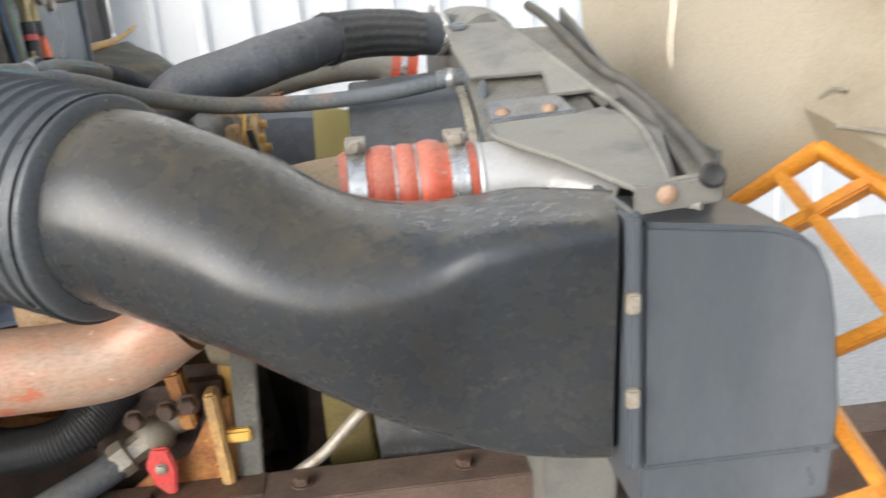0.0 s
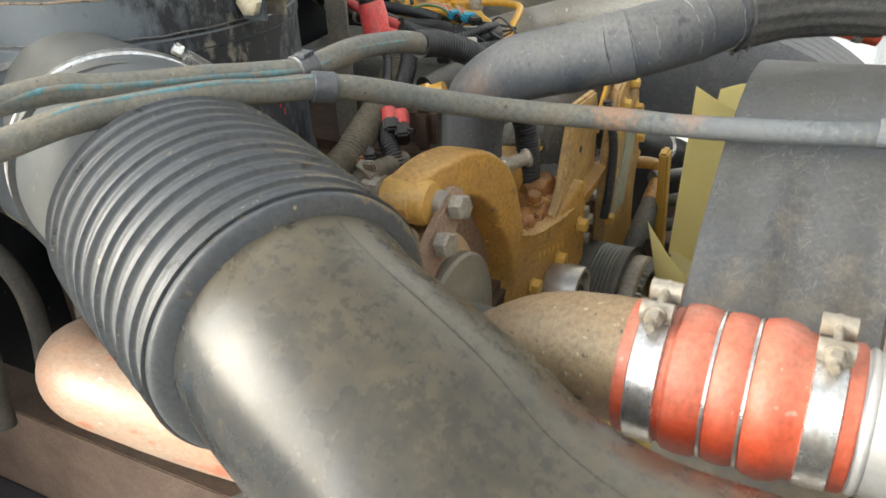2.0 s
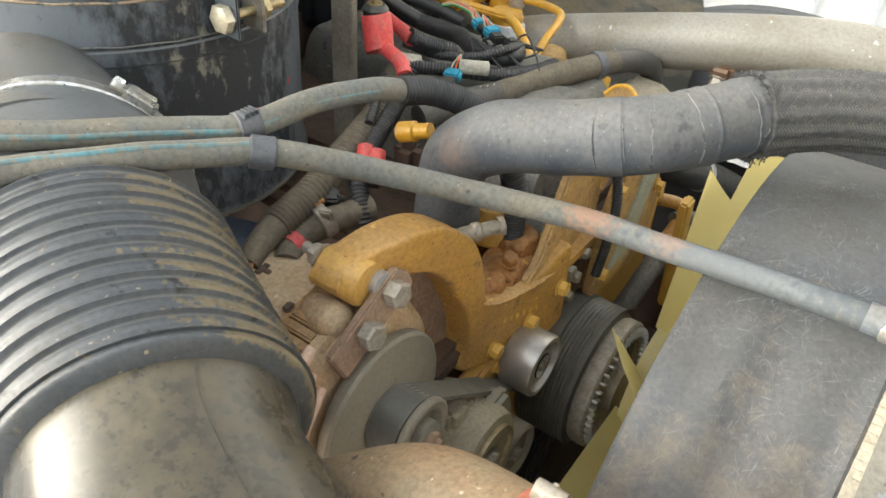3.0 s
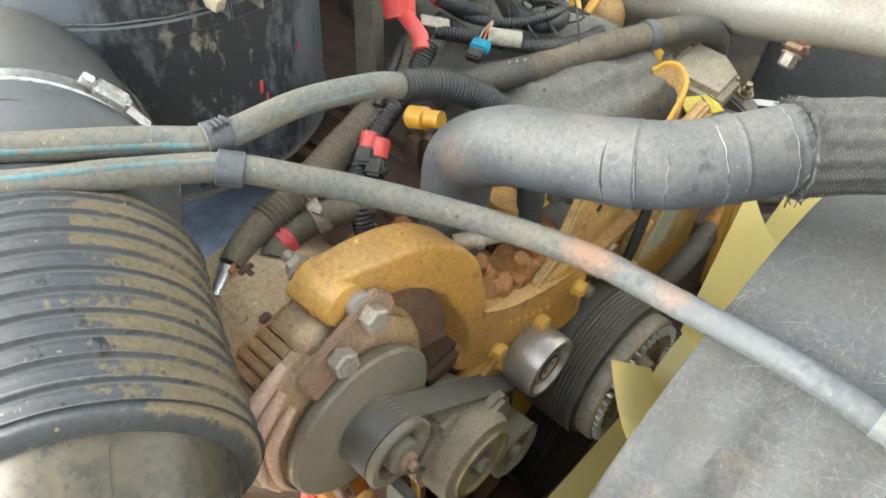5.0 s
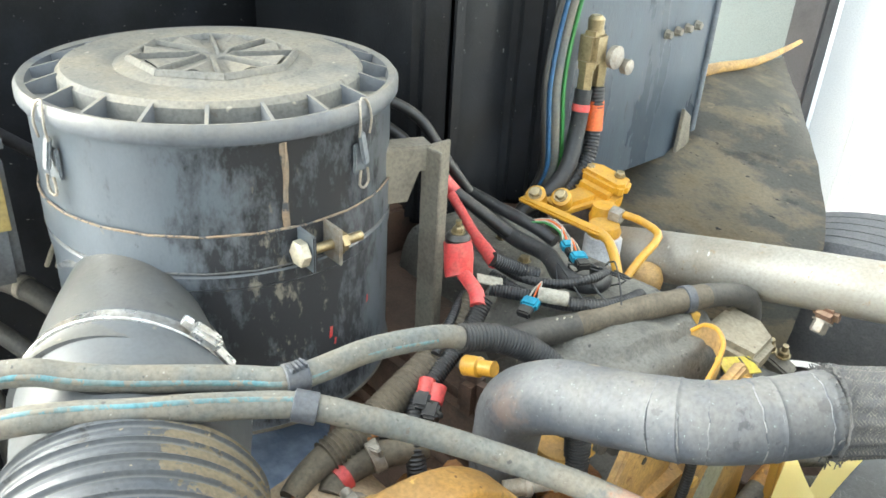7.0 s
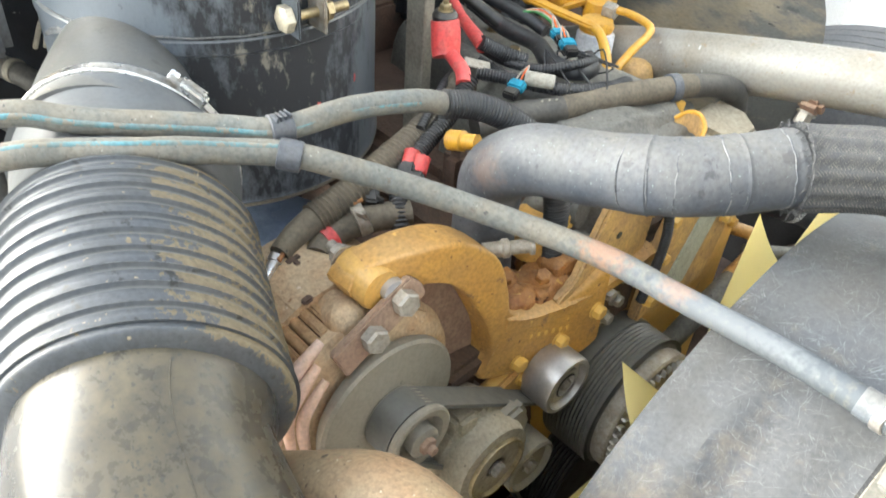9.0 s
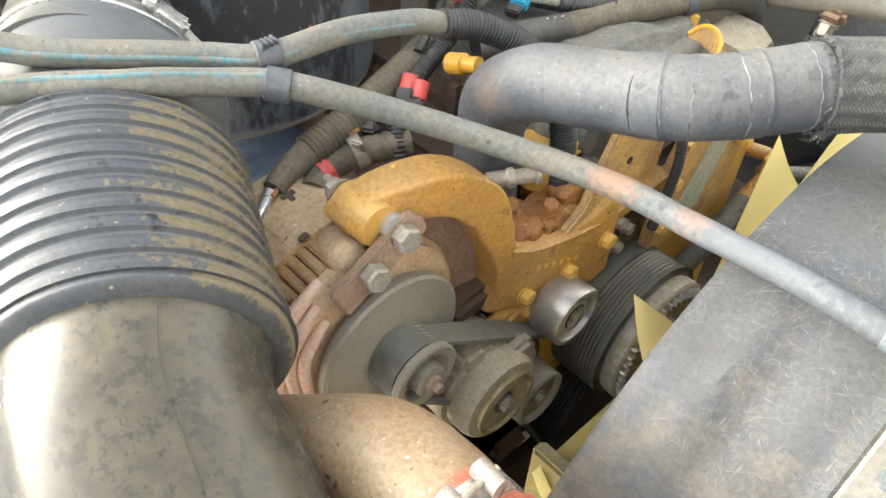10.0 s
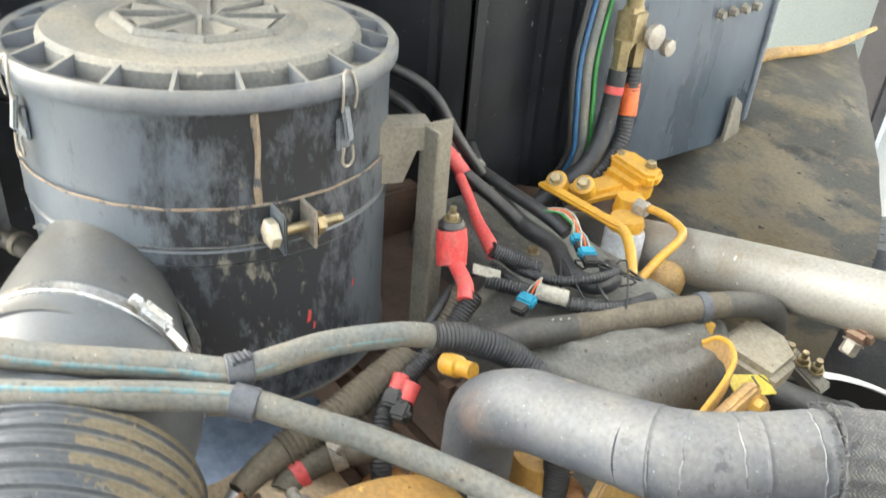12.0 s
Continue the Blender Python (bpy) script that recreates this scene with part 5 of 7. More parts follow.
    s = part("sensor", lathe([(0.012, 0), (0.012, 0.02), (0.009, 0.022), (0.009, 0.04)], Vector((0.262, 0.143, 1.245)), Vector((0.9, 0.15, 0.3)).normalized(), 20), "yellow_clean", t, "bright yellow sensor")
    part("sensor_boss", box((0.034, 0.03, 0.06), pose(0.268, 0.152, 1.203, 0, 0, 10), 0.010), "rust_dark", t)
    bent = spline([(0.372, 0.448, 1.222), (0.386, 0.452, 1.236), (0.406, 0.447, 1.241), (0.424, 0.430, 1.238), (0.432, 0.410, 1.231), (0.436, 0.385, 1.215), (0.438, 0.355, 1.195), (0.439, 0.33, 1.18)], 0.004)
    rings = []
    for p, (tt, sd, u) in zip(bent, frames_along(bent)):
        sd = tt.cross(Z).normalized()
        rings.append([p + sd * 0.0025, p + sd * 0.0025 - Z * 0.026, p - sd * 0.0025 - Z * 0.026, p - sd * 0.0025])
    eye = part("lift_eye_plate", loft(bmesh.new(), rings), "dusty_yellow", t, "bent dusty yellow strap")
    part("strap_edge", tube([p + Z * 0.001 for p in bent], 0.0032, 8, smooth_path=False), "yellow_clean", eye, "bright yellow worn edge")
    part("yellow_boss", lathe([(0.022, -0.03), (0.026, -0.01), (0.027, 0.004), (0.023, 0.017), (0.013, 0.024), (0.002, 0.026)], Vector((0.219, 0.579, 1.184)), Vector((0.1, -0.2, 1)).normalized(), 28), "dusty_yellow", t, "dusty rounded boss")
    part("small_yellow_boss", lathe([(0.013, 0), (0.014, 0.012), (0.008, 0.02)], Vector((0.363, 0.342, 1.196)), Vector((0.2, -0.3, 1)).normalized(), 18), "yellow", t)
    part("grey_bracket", slab([(-0.04, -0.05), (0.045, -0.05), (0.05, 0.02), (0.02, 0.05), (-0.03, 0.05)], 0.04, pose(0.392, 0.53, 1.168, 0, 8, 10), 0.009), "tensioner", t)
    part("yellow_label", slab([(-0.034, -0.014), (0.034, -0.012), (0.033, 0.014), (-0.033, 0.015)], 0.002, pose(0.440, 0.454, 1.202, 18, 14, 76), 0.0), "label_yellow", t, "crumpled yellow warning label")
    for k in range(4):
        part("label_bar", box((0.0025, 0.016, 0.001), pose(0.4335 + 0.004 * k, 0.436 + 0.012 * k, 1.2042 + 0.0012 * k, 18, 14, 76 + 35 * (k % 2)), 0.0), "black", t)
    return t


ENGINE = engine()


def alternator_arm():
    t = thing("alternator_bracket", "thick yellow cast alternator arm with chipped paint", "bracket")
    pairs = [(-0.089, 1.216, -0.087, 1.207), (-0.081, 1.228, -0.073, 1.197), (-0.06, 1.240, -0.045, 1.202), (-0.02, 1.247, -0.01, 1.200), (0.022, 1.241, 0.02, 1.185), (0.053, 1.223, 0.045, 1.155),
             (0.078, 1.194, 0.063, 1.120), (0.091, 1.155, 0.076, 1.086), (0.098, 1.121, 0.080, 1.050), (0.110, 1.107, 0.070, 1.018), (0.14, 1.098, 0.115, 1.004), (0.185, 1.099, 0.17, 0.998), (0.222, 1.116, 0.222, 0.986), (0.242, 1.122, 0.246, 0.998)]
    rows = []
    for i in range(len(pairs) - 1):
        p0, p1, p2, p3 = (pairs[max(0, min(len(pairs) - 1, j))] for j in (i - 1, i, i + 1, i + 2))
        for k in range(6):
            u = k / 6
            rows.append([0.5 * (2 * b + (c - a) * u + (2 * a - 5 * b + 4 * c - d) * u * u + (3 * b - a - 3 * c + d) * u ** 3) for a, b, c, d in zip(p0, p1, p2, p3)])
    rows.append(list(pairs[-1]))
    rings = []
    for y0, z0, y1, z1 in rows:
        ring = []
        for k in range(28):
            a = 2 * math.pi * k / 28
            e = [math.copysign(abs(q) ** 0.22, q) for q in (math.cos(a), math.sin(a))]
            y, z = (y0 + y1) / 2 + (y0 - y1) / 2 * e[0], (z0 + z1) / 2 + (z0 - z1) / 2 * e[0]
            lump = 0.0012 * noise.noise(Vector((y * 45, z * 45, e[1] * 2)))
            tip = max(0.0, min(1.0, (-0.02 - y) / 0.05))
            ring.append(Vector((0.3805 - 0.0065 * tip + 0.2 * y + (0.0235 - 0.006 * tip) * e[1] + lump, y, z + lump)))
        rings.append(ring)
    part("arm", loft(bmesh.new(), rings), "yellow", t)
    for y, z in ((0.232, 1.062), (0.18, 1.035), (0.12, 1.025)):
        part("bolt", hexbolt(Vector((0.403 + 0.2 * y, y, z)), X, 0.017, 0.012), "yellow", t)
    web = [(-0.045, 1.205), (-0.01, 1.202), (0.025, 1.187), (0.05, 1.155), (0.07, 1.115), (0.08, 1.08), (0.082, 1.045), (0.03, 1.035), (-0.02, 1.06), (-0.05, 1.12)]
    part("web", slab(web, 0.008, Matrix(((0.20, 0, 1, 0.362), (1, 0, 0, 0), (0, 1, 0, 0), (0, 0, 0, 1))), 0.002), "rust_bar", t, "brown recessed web")
    part("end_boss", lathe([(0.021, 0), (0.0235, 0.004), (0.0235, 0.045), (0.021, 0.05)], Vector((0.340, -0.062, 1.214)), X, 28), "yellow", t)
    for k in range(6):
        part("cast_mark", box((0.002, 0.006, 0.008), pose(0.4035 + 0.2 * (0.135 + 0.011 * k), 0.135 + 0.011 * k, 1.062 - 0.002 * k, 10 * (k % 3), 0, 0), 0.0006), "yellow", t)


alternator_arm()


def pulleys():
    i = thing("idler_pulley", "worn steel belt idler pulley on a yellow mount", "pulley")
    c = Vector((-0.007, 0.164, 0.993))
    part("mount", lathe([(0.03, 0.42), (0.03, 0.445), (0.02, 0.45)], c, X, 28), "yellow", i)
    part("drum", lathe([(0.03, 0.440), (0.0395, 0.442), (0.041, 0.445), (0.041, 0.482), (0.0395, 0.485), (0.034, 0.485), (0.032, 0.475), (0.024, 0.475), (0.023, 0.481), (0.016, 0.481), (0.014, 0.475), (0.004, 0.475)], c, X, 48), "worn_steel", i)
    part("seal", lathe([(0.0235, 0.4765), (0.0155, 0.4825)], c, X, 40, caps=False), "black", i)
    part("centre_bolt", hexbolt(c + X * 0.476, X, 0.014, 0.008), "dull_steel", i)
    f = thing("fan_pulley", "grooved black fan pulley with a toothed alloy clutch face", "pulley")
    c = Vector((0, 0.296, 0.889))
    prof = [(0.05, 0.425), (0.100, 0.425)]
    for k in range(13):
        prof += [(0.1030, 0.428 + 0.0055 * k), (0.1008, 0.4308 + 0.0055 * k)]
    prof += [(0.103, 0.500), (0.103, 0.504), (0.097, 0.506), (0.05, 0.508)]
    part("pulley_drum", lathe(prof, c, X, 72), "belt", f)
    part("clutch_plate", lathe([(0.03, 0.506), (0.092, 0.506), (0.094, 0.511), (0.094, 0.526), (0.091, 0.529), (0.074, 0.529), (0.071, 0.522), (0.04, 0.522), (0.035, 0.54), (0.012, 0.54)], c, X, 72), "dull_steel", f, "dull alloy clutch plate")
    for k in range(44):
        a = 2 * math.pi * k / 44
        r = Vector((0, math.cos(a), math.sin(a)))
        part("tooth", box((0.007, 0.0035, 0.013), axes(c + X * 0.5325 + r * 0.0825, X, (X.cross(r) + r * 0.35).normalized(), r), 0.0008), "alloy", f)
    part("clutch_seal", lathe([(0.097, 0.5055), (0.105, 0.5065)], c, X, 56, caps=False), "black", f)
    k = thing("crank_pulley", "black grooved crank pulley low on the engine", "pulley")
    prof = [(0.03, 0.43)]
    for q in range(9):
        prof += [(0.105, 0.432 + 0.006 * q), (0.101, 0.435 + 0.006 * q)]
    prof += [(0.105, 0.487), (0.07, 0.49)]
    part("drum", lathe(prof, Vector((0, 0.28, 0.72)), X, 56), "black", k)
    w = thing("belt_tensioner", "dusty cast belt tensioner with a ringed cap", "belt tensioner")
    c = Vector((0, 0.031, 0.960))
    part("body", lathe([(0.03, 0.39), (0.056, 0.40), (0.062, 0.42), (0.062, 0.452), (0.057, 0.456), (0.057, 0.476), (0.053, 0.486), (0.0415, 0.4885), (0.02, 0.4885)], c, X, 40), "tensioner", w)
    for a in (60, 78, 96, 114, 132):
        r = Vector((0, math.cos(radians(a)), math.sin(radians(a))))
        part("rib", box((0.034, 0.007, 0.010), axes(c + X * 0.438 + r * 0.062, X, X.cross(r), r), 0.002), "tensioner", w)
    part("cap_ring", lathe([(0.0405, 0.484), (0.043, 0.489), (0.0425, 0.4935), (0.0395, 0.4935), (0.0385, 0.488)], c, X, 40, caps=False), "brass", w)
    part("cap", lathe([(0.041, 0.478), (0.040, 0.4875), (0.015, 0.4885)], c, X, 36), "disc", w)
    part("centre_bolt", hexbolt(c + X * 0.488, X, 0.016, 0.010), "dull_steel", w)
    part("top_boss", box((0.05, 0.035, 0.03), pose(0.435, 0.01, 1.022, 0, 0, 0), 0.006), "tensioner", w)
    part("arm", slab([(0.03, 0.045), (0.062, 0.05), (0.078, 0.02), (0.075, -0.02), (0.098, -0.04), (0.09, -0.075), (0.06, -0.07), (0.04, -0.03)], 0.022, axes(Vector((0.452, 0.026, 0.962)), Y, Z, X), 0.006), "disc", w)
    part("small_pulley", lathe([(0.038, 0.45), (0.040, 0.452), (0.040, 0.488), (0.036, 0.490), (0.033, 0.482), (0.012, 0.482)], Vector((0, 0.105, 0.895)), X, 40), "disc", w)
    part("pulley_bolt", hexbolt(Vector((0.482, 0.105, 0.895)), X, 0.016, 0.01), "dull_steel", w)


pulleys()


def drive_belt():
    t = thing("drive_belt", "grey-black ribbed serpentine drive belt", "belt")
    # Round the alternator pulley, under the idler and over the fan pulley
    stops = [(-0.070, 1.072, 0.0385, 215, 78), (0.164, 0.993, 0.0425, 262, 318), (0.296, 0.889, 0.1045, 128, -60), (0.28, 0.72, 0.108, 20, -150), (0.105, 0.895, 0.042, 250, 200)]
    pts = []
    for y, z, r, a0, a1 in stops:
        for k in range(15):
            a = radians(a0 + (a1 - a0) * k / 14)
            pts.append(Vector((0, y + r * math.cos(a), z + r * math.sin(a))))
    rings = []
    n = len(pts)
    for i, p in enumerate(pts):
        tang = (pts[(i + 1) % n] - pts[i - 1]).normalized()
        out = tang.cross(X)
        rings.append([p + X * 0.425, p + X * 0.458, p + X * 0.458 + out * 0.004, p + X * 0.425 + out * 0.004])
    part("belt_back", loft(bmesh.new(), rings + [rings[0]], caps=False), "belt", t)
    bm = bmesh.new()
    for k in range(6):
        ribs = []
        for ring in rings:
            p, out = ring[3] + X * (0.0025 + 0.0054 * k), (ring[0] - ring[3]) * 0.4
            ribs.append([p, p + X * 0.0012 - out, p + X * 0.0024 - out, p + X * 0.0036])
        loft(bm, ribs + [ribs[0]], caps=False)
    part("belt_ribs", bm, "belt", t)


drive_belt()


def fan():
    t = thing("cooling_fan", "pale yellow plastic cooling fan behind the shroud", "fan")
    c = Vector((0, 0.33, 0.90))
    part("hub", lathe([(0.03, 0.555), (0.1, 0.56), (0.105, 0.6), (0.09, 0.66), (0.03, 0.665)], c, X, 40), "fan", t)
    for k in range(9):
        a0 = radians(92 + 40 * k)
        bm = bmesh.new()
        rows = []
        for i in range(9):
            r = 0.09 + (0.338 - 0.09) * i / 8
            row = []
            for j in range(7):
                q = j / 6
                a = a0 + radians(12 + 20 * (1 - i / 8)) * q + 0.03 * math.sin(math.pi * q)
                x = 0.553 + 0.013 * i / 8 + 0.085 * q
                row.append(c + Vector((x, r * math.cos(a), r * math.sin(a))))
            rows.append(row)
        front = [[bm.verts.new(v) for v in row] for row in rows]
        for a, b in zip(front, front[1:]):
            for j in range(6):
                bm.faces.new((a[j], a[j + 1], b[j + 1], b[j]))
        bmesh.ops.solidify(bm, geom=bm.faces[:], thickness=0.003)
        part("blade", bm, "fan", t)


fan()


def shroud():
    t = thing("fan_shroud", "grey glass-fibre fan shroud ring with a slotted band", "fan shroud")
    c = Vector((0, 0.28, 0.84))
    prof = [(0.424, 0.636), (0.426, 0.633), (0.430, 0.632), (0.432, 0.635)]
    prof += [(0.432 + 0.006 * k / 12, 0.64 + 0.0125 * k) for k in range(1, 13)]
    prof += [(0.443, 0.797), (0.440, 0.806), (0.434, 0.802), (0.424, 0.64)]
    rings = []
    for r, h in prof:
        ring = []
        for k in range(180):
            a = 2 * math.pi * k / 180
            near = math.exp(-((math.degrees(a) - 124) / 11.0) ** 2)
            lump = near * (0.006 * math.exp(-((h - 0.690) / 0.012) ** 2) - 0.007 * math.exp(-((h - 0.722) / 0.016) ** 2)) if r > 0.429 else 0
            lump += 0.0016 * noise.noise(Vector((h * 14, math.cos(a) * 5, math.sin(a) * 5)))
            low = min(1.0, max(0.0, (math.degrees(a) - 172) / 25)) * min(1.0, max(0.0, (362 - math.degrees(a)) / 25))
            lump -= 0.10 * low * low * (3 - 2 * low)
            ring.append(c + Vector((h, (r + lump) * math.cos(a), (r + lump) * math.sin(a))))
        rings.append(ring)
    part("ring", loft(bmesh.new(), rings, caps=False), "shroud", t)
    arc = []
    for k in range(70):
        r = Vector((0, math.cos(radians(20 + 2.2 * k)), math.sin(radians(20 + 2.2 * k))))
        arc.append([c + X * x + r * q for x, q in ((0.797, 0.436), (0.797, 0.4415), (0.815, 0.4415), (0.815, 0.436))])
    strip = loft(bmesh.new(), arc)
    b = part("slotted_band", strip, "steel", t, "steel band with slots")
    me = None
    for k in range(112):
        a = 2 * math.pi * (k + 0.5) / 360 + math.pi / 3
        r = Vector((0, math.cos(a), math.sin(a)))
        m = axes(c + X * 0.806 + r * 0.4425, X, X.cross(r), r)
        if me is None:
            ob = part("slot", box((0.012, 0.0075, 0.0016), Matrix.Identity(4), 0.0005), "cream", b)
            me = ob.data
        else:
            ob = new("slot", me)
            ob.parent = b
        ob.matrix_basis = m


shroud()


def radiator():
    t = thing("radiator", "dusty black radiator and cooler pack with bolted side plates", "radiator")
    part("rear_frame", slab([(-0.06, 0.45), (0.98, 0.45), (0.98, 1.25), (0.90, 1.325), (0.20, 1.335), (0.06, 1.285), (-0.05, 1.245), (-0.06, 1.20)], 0.010, axes(Vector((0.818, 0, 0)), Y, Z, X), 0.003), "radiator", t)
    part("core", box((0.09, 1.2, 0.70), pose(0.885, 0.36, 0.85), 0.004), "radiator", t)
    part("top_tank", tube([(0.87, 0.95, 1.30), (0.87, 0.80, 1.33), (0.87, 0.40, 1.335), (0.865, 0.22, 1.325)], 0.045, 20), "radiator", t, "rounded dusty top tank")

    def plate(points, thick, bevel=0.0015):
        """A flat sheet with these corners, its upper face through them."""
        o = Vector(points[0])
        ax = (Vector(points[1]) - o).normalized()
        up = ax.cross(Vector(points[-1]) - o).normalized()
        if up.z < 0:
            up = -up
        ay = up.cross(ax)
        return slab([((Vector(p) - o).dot(ax), (Vector(p) - o).dot(ay)) for p in points], thick, axes(o - up * thick, ax, ay, up), bevel)

    part("top_sheet", plate([(0.792, 0.214, 1.3555), (0.795, 0.12, 1.3235), (0.806, 0.019, 1.2885), (0.903, 0.0, 1.2895), (0.897, -0.066, 1.266), (0.950, -0.073, 1.268), (0.960, -0.09, 1.263), (0.926, 0.032, 1.303), (0.879, 0.195, 1.357)], 0.005), "radiator", t, "flat tan dusty sheet")
    part("recess_floor", plate([(0.803, 0.05, 1.286), (0.803, -0.15, 1.215), (0.955, -0.158, 1.224), (0.945, 0.03, 1.290)], 0.004), "cover", t, "dark pocket in the sheet")
    part("recess_lip", tube([(0.904, -0.066, 1.265), (0.908, -0.03, 1.279), (0.905, 0.002, 1.290)], 0.0025, 8), "radiator", t)
    b = part("bolted_strap", plate([(0.811, -0.112, 1.2485), (0.919, -0.121, 1.2535), (0.908, -0.072, 1.2695), (0.813, -0.059, 1.2665)], 0.009, 0.003), "blue_steel", t, "grey-blue strap")
    for p in ((0.829, -0.098, 1.2535), (0.886, -0.108, 1.2555)):
        part("rivet", lathe([(0.0095, 0), (0.0095, 0.002), (0.006, 0.006), (0.001, 0.007)], Vector(p), Vector((-0.07, -0.33, 0.94)).normalized(), 18), "rust_bar", b)
    lower = [(0.806, -0.128, 1.247), (0.918, -0.128, 1.2515), (0.955, -0.110, 1.2535), (0.974, -0.263, 1.243), (0.922, -0.44, 1.229), (0.895, -0.455, 1.2265), (0.878, -0.412, 1.229), (0.847, -0.313, 1.2355), (0.818, -0.235, 1.2395), (0.804, -0.196, 1.242)]
    part("lower_sheet", plate(lower, 0.005, 0.0018), "radiator", t, "tan dusty wedge-shaped sheet")
    part("rolled_edge", tube([(0.804, -0.150, 1.244), (0.803, -0.196, 1.241), (0.818, -0.237, 1.2385), (0.847, -0.315, 1.2345), (0.879, -0.414, 1.228), (0.90, -0.47, 1.2245), (0.917, -0.50, 1.224)], 0.0032, 8), "radiator", t, "pale rolled edge")
    part("groove_floor", plate([(0.879, 0.195, 1.345), (0.960, -0.09, 1.252), (0.995, -0.08, 1.255), (0.949, 0.161, 1.345)], 0.004), "cover", t)
    part("groove_floor", plate([(0.955, -0.10, 1.247), (0.974, -0.263, 1.239), (0.93, -0.46, 1.222), (0.96, -0.45, 1.223), (0.99, -0.266, 1.238), (1.0, -0.09, 1.248)], 0.004), "cover", t)
    part("ridge", tube([(0.872, 0.22, 1.366), (0.879, 0.195, 1.358), (0.927, 0.032, 1.305), (0.957, -0.08, 1.268), (0.965, -0.16, 1.253), (0.953, -0.269, 1.244), (0.928, -0.39, 1.233), (0.905, -0.47, 1.230)], 0.0042, 10), "radiator", t, "thin raised ridge")
    part("front_edge", tube([(0.935, 0.24, 1.376), (0.949, 0.161, 1.355), (0.971, -0.015, 1.298), (0.995, -0.075, 1.277), (0.998, -0.15, 1.262), (0.985, -0.267, 1.250), (0.955, -0.41, 1.245), (0.925, -0.50, 1.248)], 0.0078, 14), "dark_rubber", t, "dark rubber front edge of the cooler")
    part("edge_plug", lathe([(0.0095, -0.004), (0.0105, 0.002), (0.008, 0.005), (0.001, 0.004)], Vector((0.923, -0.505, 1.250)), Vector((-0.1, -0.95, 0.3)).normalized(), 24), "black", t, "round black plug at the end of the edge")
    part("front_skirt", slab([(0.24, 1.37), (0.16, 1.35), (-0.015, 1.295), (-0.075, 1.272), (-0.27, 1.245), (-0.37, 1.24), (-0.37, 0.6), (0.24, 0.6)], 0.006, axes(Vector((0.986, 0, 0)), Y, Z, X), 0.0), "radiator", t)
    part("top_lug", box((0.026, 0.012, 0.012), pose(0.812, 0.185, 1.354, 19, 0, -6), 0.003), "blue_steel", t)
    part("end_plate", box((0.070, 0.014, 0.024), pose(0.902, -0.490, 1.235, 0, -4, 0), 0.0025), "radiator", t)
    part("end_rivet", lathe([(0.008, 0), (0.008, 0.002), (0.004, 0.005), (0.001, 0.0055)], Vector((0.890, -0.4975, 1.236)), -Y, 14), "rust_bar", t)
    part("hose_port", lathe([(0.0125, 0), (0.0125, 0.04), (0.018, 0.04), (0.018, 0.05)], Vector((0.765, 0.088, 1.285)), X, 20), "blue_steel", t)
    part("edge_post", box((0.010, 0.018, 0.22), pose(0.818, 0.015, 1.18, 14, 0, 0), 0.003), "blue_steel", t, "grey-blue upright edge strip")
    part("upper_port", lathe([(0.035, 0), (0.035, 0.07)], Vector((0.81, 0.40, 1.333)), Vector((0.8, 0.5, 0)).normalized(), 28), "radiator", t)


radiator()


# ---- behind the engine ----
def crossover_pipe():
    t = thing("crossover_pipe", "dull silver crossover pipe with a rusty bolted lug", "pipe")
    part("run", tube([(-0.10, 0.70, 1.07), (-0.03, 0.679, 1.106), (0.125, 0.6485, 1.1721), (0.276, 0.635, 1.2195), (0.441, 0.6464, 1.2586), (0.58, 0.675, 1.279), (0.68, 0.695, 1.278), (0.72, 0.70, 1.262)], 0.0409, 36), "pipe", t)
    part("lug", box((0.035, 0.022, 0.03), pose(0.470, 0.627, 1.2295, 30, 0, 0), 0.007), "rust_bar", t)
    part("lug_bolt", hexbolt(Vector((0.470, 0.620, 1.219)), Vector((0.0, -0.55, -0.8)).normalized(), 0.019, 0.018), "dull_steel", t)
    h = thing("charge_air_hose", "small red silicone hose where the crossover pipe meets the cooler", "hose")
    part("sleeve", tube([(0.715, 0.70, 1.262), (0.77, 0.705, 1.25)], 0.045, 28), "red", h)
    part("hose_clamp", band(Vector((0.74, 0.702, 1.256)), Vector((1, 0.1, -0.2)).normalized(), 0.0455, 0.014, 0.0012, 36), "steel", h)


crossover_pipe()


